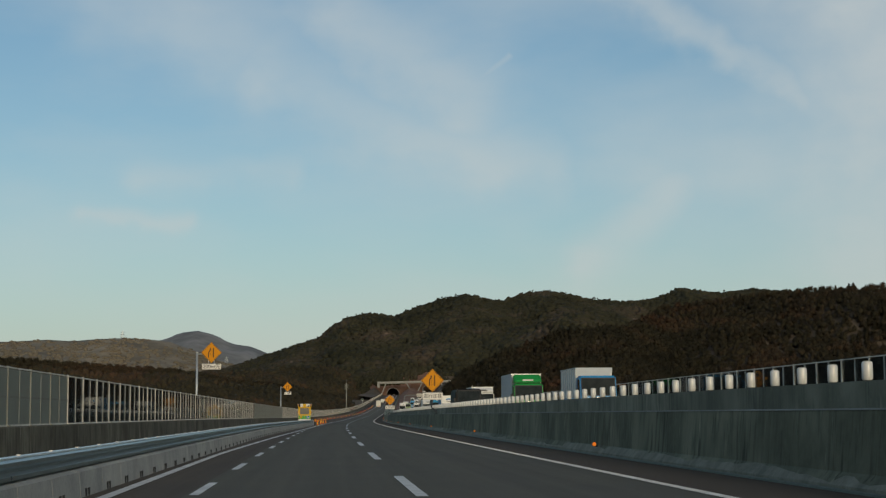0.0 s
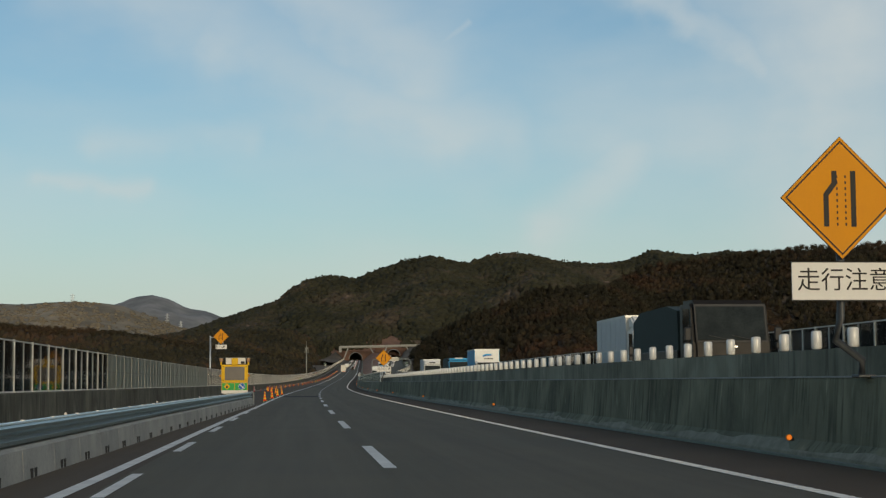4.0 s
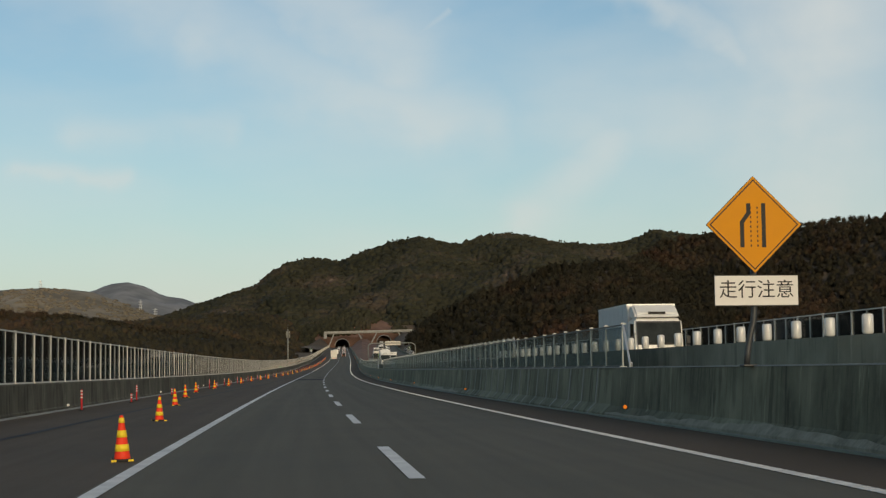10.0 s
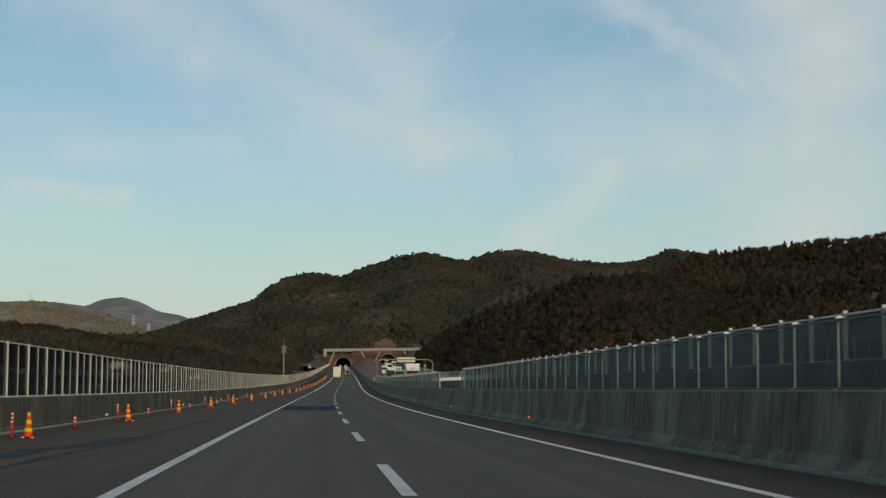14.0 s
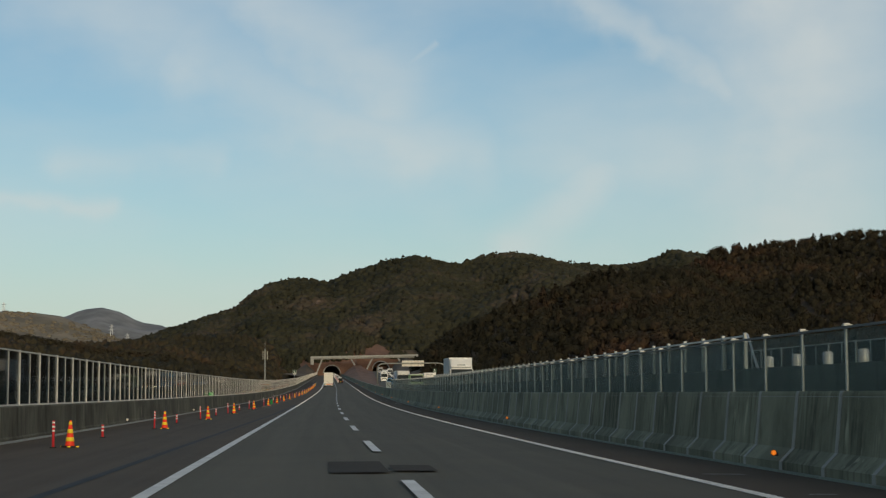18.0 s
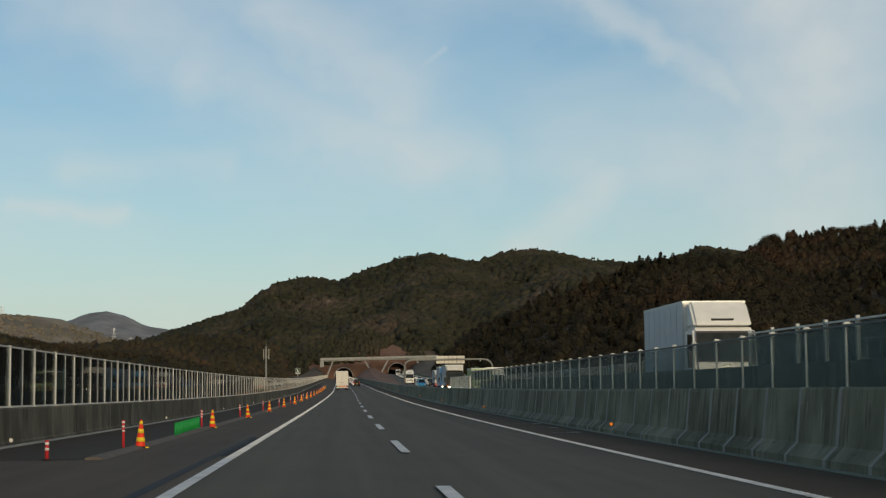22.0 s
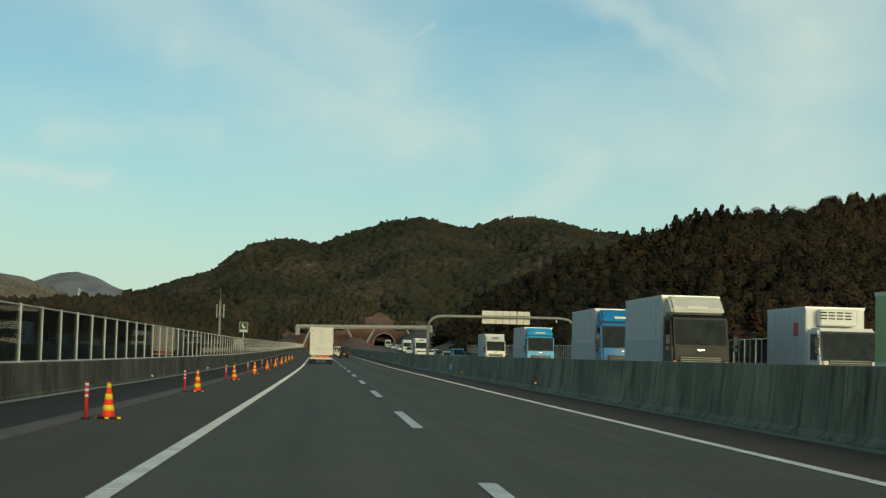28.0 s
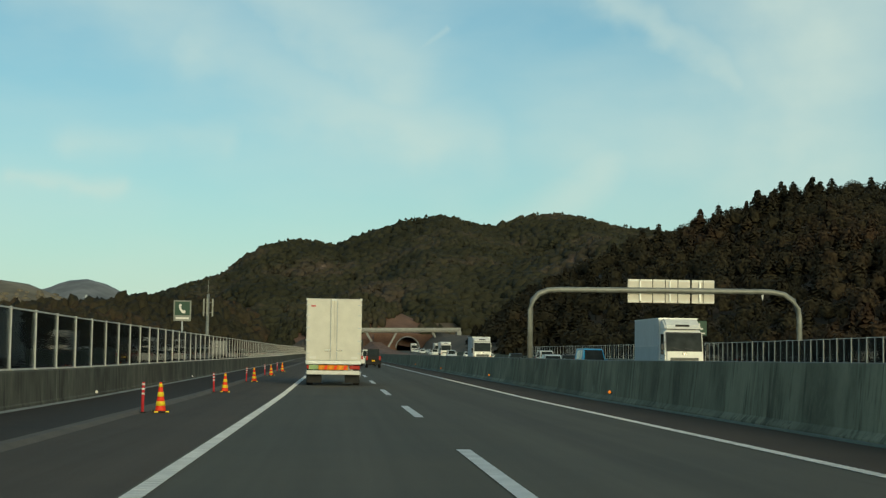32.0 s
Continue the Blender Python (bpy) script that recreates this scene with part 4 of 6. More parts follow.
for v in strip.data.vertices:
    if v.index % 2 == 0:
        v.co.z -= drop(v.co.y) * 0.92
# the other carriageway
far_road = tagged(sweep("road_far", [(0, 0), (0.5, 0), (0.95, 0), (1, 0)], -140, 1612, 10, ASPHALT, None, False), "lanes of the other carriageway", kind="structure")
me = far_road.data
n = 4
for i in range(len(me.vertices) // n):
    s = -140 + (1612 + 140) * i / (len(me.vertices) // n - 1)
    for j in range(n):
        w = j / (n - 1)
        me.vertices[i * n + j].co = at(s, far_in(s) + (far_out(s) - far_in(s)) * w, far_z(s))
laned(far_road, (9.0, 12.5, 16.0, 19.6))
tagged(sweep("median", [(7.4, -0.1), (8.1, -0.15), (9.0, -0.1)], -140, 640, 10, GRASS, None, False), "narrow strip between the walls", kind="structure")


def bank_mesh(name, label, s0, s1, step, across, mat):
    """Land laid along the road: across(s) gives (u, z) points over the road's height."""
    rows_ = [[at(q, u, z) for u, z in across(q)] for q in np.linspace(s0, s1, int((s1 - s0) / step) + 1)]
    k = len(rows_[0])
    faces = [(i * k + j, i * k + j + 1, (i + 1) * k + j + 1, (i + 1) * k + j) for i in range(len(rows_) - 1) for j in range(k - 1)]
    return tagged(put(name, as_mesh(name, [p for r in rows_ for p in r], faces, mat)), label, kind="structure")


def hump(q):
    a, b, h = 7.4, far_in(q) + 0.02, ramp(q, (640, 0.0), (950, 0.3), (1250, 1.6), (1480, 4.6), (1600, 7.2), (1612, 7.6))
    wob = 0.12 * h * math.sin(q * 0.21) + 0.08 * h * math.sin(q * 0.53 + 1)
    return [(a, -0.02), (a + (b - a) * 0.22, h * 0.55 + wob), (a + (b - a) * 0.42, h + wob), (a + (b - a) * 0.62, h * 0.95 - wob), (a + (b - a) * 0.82, h * 0.55 - wob * 0.5), (b, far_z(q) - 0.05)]


bank_mesh("verge_median", "bare brown earth rising between the carriageways", 640, 1612, 8, hump, EARTH)
bank_mesh("slope_left", "brown cut bank beside the tunnel approach", 1400, 1612, 6, lambda q: [(-10.4, 0.0), (-13.5, 1.2 * ramp(q, (1400, 0), (1560, 0.5), (1612, 3.6))), (-19, 2.4 * ramp(q, (1400, 0), (1560, 0.5), (1612, 3.6))), (-30, 2.0)], GRASS)
bank_mesh("slope_right", "brown cut bank beside the other carriageway", 1400, 1612, 6, lambda q: [(far_out(q) + 0.3, far_z(q)), (far_out(q) + 3.5, far_z(q) + 3.2 * ramp(q, (1400, 0), (1540, 1), (1612, 1.6))), (far_out(q) + 10, far_z(q) + 8 * ramp(q, (1400, 0), (1540, 0.8), (1612, 1.3))), (far_out(q) + 22, far_z(q) + 8.5)], GRASS)

# ---------------------------------------------------------------- walls in pieces
def wall_pieces(parent, name, section, s0, s1, pitch, gap, mat, near, extra=None):
    """A run of wall as pieces with open joints: single pieces between near[0] and near[1], one mesh for the rest."""
    verts, faces = section_block(section, pitch - gap)
    me = as_mesh(name, verts, faces, mat)
    n = int(round((s1 - s0) / pitch))
    rest_v, rest_f = [], []
    for i in range(n):
        s = s0 + (i + 0.5) * pitch
        m = stand(s, 0, -extra(s) if extra else 0.0)
        if near[0] <= s <= near[1]:
            put(name, me, parent, m)
        else:
            k = len(rest_v)
            rest_v += [m @ Vector(p) for p in verts]
            rest_f += [tuple(q + k for q in f) for f in faces]
    if rest_v:
        o = put(name + "_run", as_mesh(name + "_run", rest_v, rest_f, mat), parent)
        o["kind"] = "stuff"


def section_block(section, length):
    """A (u, z) section made into a piece of that length along y."""
    k = len(section)
    verts = [(u, -length / 2, z) for u, z in section] + [(u, length / 2, z) for u, z in section]
    faces = [tuple(range(k)), tuple(range(k, 2 * k))[::-1]] + [(i, i + k, (i + 1) % k + k, (i + 1) % k) for i in range(k)]
    return verts, faces


wall_right = thing("wall_right", "stained grey concrete wall beside the fast lane", "wall")
wall_right["kind"] = "structure"
PLAIN = [(6.72, -0.1), (6.72, 0.10), (6.90, 0.30), (6.98, 1.27), (6.99, 1.32), (7.40, 1.32), (7.40, -0.1)]
JERSEY = [(6.70, -0.1), (6.70, 0.10), (6.93, 0.33), (7.03, 1.27), (7.05, 1.32), (7.42, 1.32), (7.42, -0.1)]
wall_pieces(wall_right, "concrete_panel", PLAIN, -140, 265, 5.0, 0.012, CONCRETE, (-10, 265))
wall_pieces(wall_right, "barrier_block", JERSEY, 265, 306.4, 2.3, 0.03, CONCRETE, (0, 900))
wall_pieces(wall_right, "concrete_panel", PLAIN, 306.4, 432.4, 4.2, 0.012, CONCRETE, (0, 900))
wall_pieces(wall_right, "barrier_block", JERSEY, 432.4, 632.5, 2.3, 0.03, CONCRETE, (0, 900))
STEEP = [(6.74, -0.1), (6.74, 0.08), (6.86, 0.20), (6.97, 1.27), (6.98, 1.32), (7.40, 1.32), (7.40, -0.1)]
wall_pieces(wall_right, "concrete_panel", STEEP, 632.5, 1600, 5.0, 0.012, CONCRETE, (0, 960))
sweep("ledge_lip", [(6.968, 1.300), (6.968, 1.324), (7.06, 1.327), (7.06, 1.300)], -140, 960, 5, CONCRETE_LIGHT, lambda s: (0.05 if 265 < s < 306.4 or 432.4 < s < 632.5 else 0.0, 0), True, wall_right)
# pale mortar at the joints of the blocks
jm = as_mesh("joint_strip", *section_block([(u - 0.012, z) for u, z in JERSEY[:5]] + [(7.05, 1.325), (7.2, 1.325), (7.2, 0)], 0.16), JOINT)
for s0, s1 in ((265, 306.4), (432.4, 632.5)):
    for i in range(1, int((s1 - s0) / 2.3) + 1):
        put("joint_strip", jm, wall_right, stand(s0 + i * 2.3, 0))
core = sweep("wall_core", [(6.96, -0.1), (7.06, 1.29), (7.38, 1.29), (7.38, -0.1)], -140, 1600, 10, CONCRETE_DARK, None, True, wall_right)
tagged(sweep("trim_drain", [(6.65, 0.002), (6.65, 0.04), (6.715, 0.05), (6.715, 0.002)], -140, 1600, 5, DRAIN), "pale drain edge at the foot of the wall", kind="structure")
# pale cement left along the foot of the wall
random.seed(5)
for s0, s1 in ((-12, 264.9), (306.6, 432.2)):
    verts, faces, high = [], [], 0.2
    n = int((s1 - s0) / 0.45)
    for i in range(n + 1):
        high = min(max(high + random.uniform(-0.035, 0.035), 0.13), 0.285) if random.random() > 0.06 else random.uniform(0.11, 0.28)
        q = s0 + (s1 - s0) * i / n
        verts += [at(q, 6.712, 0.03), at(q, 6.712, 0.098), at(q, 6.712 + 0.9 * (high - 0.1), high), at(q, 6.735 + 0.9 * (high - 0.1), high + 0.004)]
    for i in range(n):
        faces += [(i * 4 + k, i * 4 + k + 1, i * 4 + k + 5, i * 4 + k + 4) for k in range(3)]
    put("foot_cement", as_mesh("foot_cement", verts, faces, STAINED), wall_right)
wall_second = thing("wall_second", "taller grey concrete wall of the other carriageway", "wall")
wall_second["kind"] = "structure"
SECOND = [(8.40, -0.3), (8.42, 1.84), (8.72, 1.84), (8.80, -0.3)]
wall_pieces(wall_second, "concrete_panel", SECOND, -140, 640, 6.0, 0.012, CONCRETE_PALE, (-6, 440))

wall_left = thing("wall_left", "low dark stained concrete parapet beside the shoulder", "wall")
wall_left["kind"] = "structure"
LEFTSEC = [(-10.0, -0.2), (-9.98, 0.10), (-10.02, 0.14), (-10.04, 0.96), (-10.07, 1.0), (-10.35, 1.0), (-10.35, -0.6)]
wall_pieces(wall_left, "concrete_panel", LEFTSEC[::-1], -140, 1600, 4.0, 0.014, CONCRETE_DARK, (-10, 960), drop)
sweep("wall_core", [(-10.08, -0.1), (-10.10, 0.97), (-10.32, 0.97), (-10.32, -0.5)], -140, 1600, 10, CONCRETE_DARK, lambda s: (0, -drop(s)), True, wall_left)
tagged(sweep("trim_gutter", [(-9.96, 0.002), (-9.96, 0.035), (-9.72, 0.03), (-9.72, 0.002)], -140, 1600, 5, CONCRETE_LIGHT, lambda s: (0, -drop(s))), "pale gutter edge along the parapet", kind="structure")
wall_far = thing("wall_far", "concrete parapet on the far side of the other carriageway", "wall")
wall_far["kind"] = "structure"
sweep("parapet", [(0, -1.5), (0, 1.0), (0.3, 1.0), (0.3, -1.5)], -140, 1612, 10, CONCRETE, lambda s: (far_out(s), far_z(s)), True, wall_far)

# ---------------------------------------------------------------- fences
def fence(name, label, runs, u, z0, z1, pitch, post_shape, post_mat, pane_mat, near, rail=0.0, rail_mat=None, mullion=None, pane_pick=None, shift=None, lower=0.0, kind=""):
    """Posts at a pitch with a pane between each two, and rails."""
    ob = thing(name, label, "fence")
    if kind:
        ob["kind"] = kind
    pm = as_mesh("post", *post_shape, post_mat)
    panes = {}
    for key in (PANE, FROST, MESH):
        panes[key] = as_mesh("panel", *block(-0.012, 0.012, 0.06, pitch - 0.06, z0 + 0.05, z1 - 0.04), key)
    mull = as_mesh("mullion", *block(-0.022, 0.022, -0.022, 0.022, z0, z1 - 0.03), post_mat)
    grey_post = as_mesh("post", *post_shape, DULL)
    grey_mull = as_mesh("mullion", *block(-0.022, 0.022, -0.022, 0.022, z0, z1 - 0.03), DULL)
    mid = as_mesh("mid_rail", *block(-0.025, 0.025, 0.05, pitch - 0.05, (z0 + z1) / 2 - 0.03, (z0 + z1) / 2 + 0.03), DULL)
    rest = {"post_run": ([], [], post_mat), "panel_run": ([], [], pane_mat)}
    for s0, s1 in runs:
        n = int(round((s1 - s0) / pitch))
        for i in range(n + 1):
            s = s0 + i * pitch
            du, dz = shift(s) if shift else (0, 0)
            m = stand(s, u + du, dz)
            if shift and i < n:
                d2 = shift(s + pitch)[0] - du
                m = m @ pose(0, 0, 0, 0, 0, -math.degrees(math.atan2(d2, pitch)))
            close = near[0] <= s <= near[1]
            mat = pane_pick(s) if pane_pick else pane_mat
            if close:
                put("post", grey_post if mat is FROST else pm, ob, m)
                if i < n:
                    put("panel", panes[mat], ob, m)
                    if mullion and mullion(s):
                        put("mullion", grey_mull if mat is FROST else mull, ob, m @ pose(0, pitch / 2, 0))
                    if mat is FROST:
                        put("mid_rail", mid, ob, m)
            else:
                for key, me in (("post_run", pm), ("panel_run", panes[pane_mat])):
                    if key == "panel_run" and i == n:
                        continue
                    vs_, fs_, _ = rest[key]
                    k = len(vs_)
                    vs_ += [m @ v.co for v in me.vertices]
                    fs_ += [tuple(q + k for q in p.vertices) for p in me.polygons]
        if rail:
            sweep("top_rail", [(u - rail, z1 - 0.02), (u - rail, z1 + 0.02), (u + rail, z1 + 0.02), (u + rail, z1 - 0.02)], s0, s1, pitch * 2, rail_mat or post_mat, shift, True, ob)
        if lower:
            sweep("bottom_rail", [(u - 0.03, z0), (u - 0.03, z0 + lower), (u + 0.03, z0 + lower), (u + 0.03, z0)], s0, s1, pitch * 2, rail_mat or post_mat, shift, True, ob)
    for key, (vs_, fs_, mat) in rest.items():
        if vs_:
            o = put(key, as_mesh(key, vs_, fs_, mat), ob)
            o["kind"] = "stuff"
    return ob


fence("fence_left", "tall clear-panel noise fence with pale steel posts on the parapet", [(-140 + 0.6, 1530)], -10.2, 1.0, 2.62, 3.35,
      join(block(-0.036, 0.036, -0.032, 0.032, 0.98, 2.66, 0.009), block(-0.10, 0.10, -0.09, 0.09, 0.99, 1.03)), POST, PANE, (-20, 870), 0.022, POST,
      lambda s: s < 640, lambda s: FROST if s < 30 or 150 < s < 220 else PANE, lambda s: (0, -drop(s)), 0.05, "structure")
fence("fence_far", "clear-panel fence with pale posts along the far carriageway", [(-140, 1050)], 0.15, 1.0, 2.7, 3.35,
      join(block(-0.032, 0.032, -0.03, 0.03, 0.98, 2.74, 0.008), block(-0.10, 0.10, -0.09, 0.09, 0.99, 1.03)), POST, PANE, (20, 1000), 0.03, POST,
      lambda s: True, None, lambda s: (far_out(s), far_z(s)), 0.05, "structure")
screen_post = join(block(-0.022, 0.022, -0.022, 0.022, 1.32, 2.47, 0.008), block(-0.09, 0.09, -0.06, 0.06, 1.321, 1.35), block(-0.05, 0.10, -0.05, 0.05, 2.46, 2.485))
fence("fence_screen", "dark see-through glare screen with steel posts and a black top edge", [(264.5, 411.7), (432.5, 632.7)], 7.16, 1.33, 2.44, 2.3,
      screen_post, SCREENPOST, MESH, (0, 900), 0.035, DARKSTEEL, None, None, None, 0.04, "structure")
screen = bpy.data.objects["fence_screen"]
cap_me = as_mesh("post_cap", *block(-0.035, 0.06, -0.04, 0.04, 2.486, 2.506, 0.006), SIGNWHITE)
for s0, s1 in ((264.5, 411.7), (432.5, 632.7)):
    for i in range(int(round((s1 - s0) / 2.3)) + 1):
        put("post_cap", cap_me, screen, stand(s0 + 2.3 * i, 7.16))
rear_post = join(block(-0.045, 0.045, -0.04, 0.04, 1.84, 2.80, 0.01), block(-0.09, 0.09, -0.07, 0.07, 1.841, 1.87))
fence("fence_rear", "dark mesh fence with pale posts and a white top rail", [(297, 429), (461.9, 565.9)], 8.55, 1.85, 2.72, 2.0,
      rear_post, SCREENPOST, MESH, (0, 900), 0.03, POST, None, None, None, 0.04, "structure")
low_post = join(block(-0.035, 0.035, -0.03, 0.03, 1.32, 2.18, 0.008), block(-0.08, 0.08, -0.06, 0.06, 1.321, 1.35))
fence("fence_low", "low grey mesh fence with pale posts past the end of the screen", [(634.2, 654.2)], 7.2, 1.34, 2.15, 2.0,
      low_post, POST, MESH, (0, 900), 0.025, POST, lambda s: True, None, None, 0.04, "structure")
# sloping struts that end the screens
for s, up in ((264.4, 1), (432.2, 1), (412.0, -1), (296.8, 1), (429.2, -1), (461.7, 1)):
    u, za, zb = (7.16, 1.33, 2.45) if s in (264.4, 432.2, 412.0) else (8.55, 1.85, 2.75)
    st_ = thing("end_strut", "pale slanting steel strut ending the screen", "strut", "end struts")
    part("bar", tube([at(s - up * 0.9, u, za), at(s, u, zb)], 0.03, 8), GALV, st_)
    part("foot", tube([at(s - up * 0.9, u, za), at(s - up * 0.9, u, za + 0.12)], 0.05, 8), GALV, st_)

# ---------------------------------------------------------------- vehicles
def wheel(parent, x, y, r=0.5, w=0.28):
    side = 1 if x > 0 else -1
    ty = part("wheel", tube([(x - side * w, y, r), (x - side * w * 0.9, y, r), (x - side * w * 0.1, y, r), (x, y, r)], r, 20), RUBBER, parent)
    part("rim", join(tube([(x - side * 0.02, y, r), (x + side * 0.012, y, r)], r * 0.6, 16), tube([(x, y, r), (x + side * 0.05, y, r)], r * 0.2, 10)), GALV, ty)
    return ty


def box_truck(name, label, cab, cargo, side, length=9.0, top=3.65, deflector=None, reefer=False, stakes=False, tarp=False, stripe=None, mark=None, wide=2.4, low_cab=False, cab_base=None, group="trucks on the other carriageway"):
    """A lorry with its front at y = 0, standing on z = 0 and reaching back to y = -length."""
    t = thing(name, label, "truck", group)
    h = wide / 2
    ct = 2.5 if low_cab else 2.95   # cab roof
    wb = ct - 1.2   # foot of the windscreen
    cl = 1.75
    # cab: raked front, rounded roof
    prof = [(0.0, 0.55), (0.03, 1.15), (-0.02, wb - 0.02), (-0.28, ct - 0.18), (-0.42, ct), (-cl, ct + 0.02), (-cl, 0.55)]
    c = soften(prism(prof, -h + 0.04, h - 0.04), 0.11)
    c_ob = part("cab", c, cab, t)
    part("windscreen_surround", prism([(0.012, wb - 0.07), (-0.262, ct - 0.13), (-0.30, ct - 0.13), (-0.03, wb - 0.07)], -h + 0.12, h - 0.12), PLASTIC, c_ob)
    part("windscreen", prism([(0.022, wb), (-0.222, ct - 0.20), (-0.26, ct - 0.20), (-0.02, wb - 0.02)], -h + 0.17, h - 0.17), GLASS, c_ob)
    part("sun_visor", prism([(-0.215, ct - 0.26), (-0.235, ct - 0.19), (-0.25, ct - 0.19), (-0.23, ct - 0.26)], -h + 0.19, h - 0.19), PLASTIC, c_ob)
    for sx in (-1, 1):
        part("side_window", join(prism([(-0.42, wb - 0.05), (-0.52, ct - 0.25), (-1.25, ct - 0.22), (-1.25, wb - 0.05)], sx * (h - 0.045), sx * (h - 0.03))), GLASS, c_ob)
        part("headlight", block(sx * (h - 0.42) - 0.17, sx * (h - 0.42) + 0.17, -0.02, 0.07, 0.72, 0.92, 0.03), LAMP_ON if mark == "lit" else CHROME, c_ob)
        mi = part("mirror", join(block(sx * (h + 0.16) - 0.11, sx * (h + 0.16) + 0.11, 0.02, 0.14, 1.72, 2.12, 0.035), block(sx * (h + 0.17) - 0.09, sx * (h + 0.17) + 0.09, 0.03, 0.13, 1.48, 1.68, 0.03)), PLASTIC, c_ob)
        part("mirror_arm", join(tube([(sx * (h - 0.06), -0.2, 2.22), (sx * (h + 0.14), 0.08, 2.16), (sx * (h + 0.16), 0.08, 1.5), (sx * (h - 0.05), -0.05, 1.42)], 0.018, 6)), PLASTIC, mi)
    part("wiper", join(tube([(-0.6, 0.04, wb), (0.0, 0.01, wb + 0.13)], 0.012, 5), tube([(0.1, 0.04, wb), (0.7, 0.01, wb + 0.13)], 0.012, 5)), PLASTIC, c_ob)
    part("grille", block(-h + 0.35, h - 0.35, 0.0, 0.05, 1.02, 1.30, 0.015), PLASTIC if mark != "white" else cab, c_ob)
    part("maker_badge", block(-0.16, 0.16, 0.01, 0.045, wb - 0.26, wb - 0.16, 0.015), CHROME, c_ob)
    for sx in (-1, 1):
        part("turn_lamp", block(sx * (h - 0.16) - 0.07, sx * (h - 0.16) + 0.07, -0.04, 0.05, 0.95, 1.10, 0.02), STRIPE, c_ob)
        part("door_line", block(sx * (h - 0.04) - 0.006, sx * (h - 0.04) + 0.006, -1.32, -1.30, 0.7, ct - 0.2), PLASTIC, c_ob)
        part("door_handle", block(sx * (h - 0.035) - 0.02, sx * (h - 0.035) + 0.02, -1.22, -1.05, 1.22, 1.27, 0.008), CHROME, c_ob)
    part("grille_bar", join(*[block(-h + 0.4, h - 0.4, 0.045, 0.06, 1.06 + 0.08 * i, 1.09 + 0.08 * i) for i in range(3)]), DULL, c_ob)
    part("bumper", block(-h + 0.02, h - 0.02, -0.12, 0.12, 0.38, 0.72, 0.05), cab_base or cab, t)
    part("plate", block(-0.17, 0.17, 0.12, 0.135, 0.47, 0.63), SIGNWHITE, t)
    if deflector:
        d = part("roof_deflector", soften(prism([(-0.45, ct), (-0.55, ct + 0.25), (-1.25, top - 0.06), (-cl, top - 0.06), (-cl, ct)], -h + 0.12, h - 0.12), 0.10), deflector, c_ob)
        part("fairing_groove", block(-h + 0.2, h - 0.2, -0.50, -0.44, ct + 0.03, ct + 0.06), PLASTIC, d)
        part("deflector_badge", block(-0.42, 0.42, -0.62, -0.56, ct + 0.22, ct + 0.34), SIGNBLACK if deflector is WHITE else SIGNWHITE, d)
    if stripe:
        part("front_stripe", block(-h + 0.05, h - 0.05, 0.02, 0.045, 0.78, 0.98), stripe, c_ob)
    # chassis and load
    part("chassis", join(block(-0.45, -0.33, -length + 0.1, -0.6, 0.55, 0.85), block(0.33, 0.45, -length + 0.1, -0.6, 0.55, 0.85)), DARKSTEEL, t)
    y0, y1 = -cl - 0.12, -length
    if stakes:
        bed = part("load_bed", block(-h, h, y1, y0, 1.0, 1.55, 0.02), SKYBLUE, t)
        for i in range(8):
            y = y0 - 0.1 - (y0 - y1 - 0.2) * i / 7
            for sx in (-1, 1):
                part("stake", block(sx * (h - 0.05) - 0.03, sx * (h - 0.05) + 0.03, y - 0.03, y + 0.03, 1.5, top), GALV, bed)
        for i in range(7):
            y = y0 - 0.13 - (y0 - y1 - 0.2) * i / 7
            for sx in (-1, 1):
                part("side_sheet", block(sx * (h - 0.07) - 0.01, sx * (h - 0.07) + 0.01, y - (y0 - y1) / 7 + 0.12, y - 0.05, 1.6, top - 0.08), side, bed)
        part("top_frame", join(block(-h, h, y0 - 0.05, y0, top - 0.3, top), block(-h, -h + 0.06, y1, y0, top - 0.06, top), block(h - 0.06, h, y1, y0, top - 0.06, top)), SILVER, bed)
        part("front_sheet", block(-h + 0.06, h - 0.06, y0 - 0.03, y0 - 0.005, 1.55, top - 0.25), SILVER, bed)
    elif tarp:
        bed = part("load_bed", block(-h, h, y1, y0, 1.0, 1.5, 0.02), cab, t)
        part("tarpaulin", join(prism([(y0, 1.45), (y0 - 0.1, top - 0.2), (y0 - 1.5, top), (y1 + 1.2, top - 0.05), (y1 + 0.1, top - 0.35), (y1, 1.45)], -h + 0.03, h - 0.03)), TARP, bed)
        part("rope", join(*[tube([(-h + 0.01, y0 - 0.8 * i - 0.6, 1.45), (-h + 0.02, y0 - 0.8 * i - 0.9, top - 0.1)], 0.012, 5) for i in range(6)]), SIGNWHITE, bed)
    else:
        box = part("cargo_box", block(-h, h, y1, y0, 0.98, top, 0.04), side, t)
        part("front_wall", block(-h + 0.045, h - 0.045, y0 - 0.01, y0 + 0.012, 1.0, top - 0.045), cargo, box)
        part("roof_edge", join(block(-h - 0.012, -h + 0.06, y1, y0, top - 0.09, top + 0.012), block(h - 0.06, h + 0.012, y1, y0, top - 0.09, top + 0.012), block(-h, h, y0 - 0.02, y0 + 0.02, top - 0.08, top + 0.014)), GALV, box)
        for sx in (-1, 1):
            part("side_sill", block(sx * h - 0.015, sx * h + 0.015, y1 + 0.05, y0 - 0.05, 0.98, 1.10), GALV, box)
        n = max(3, int(length / 1.3))
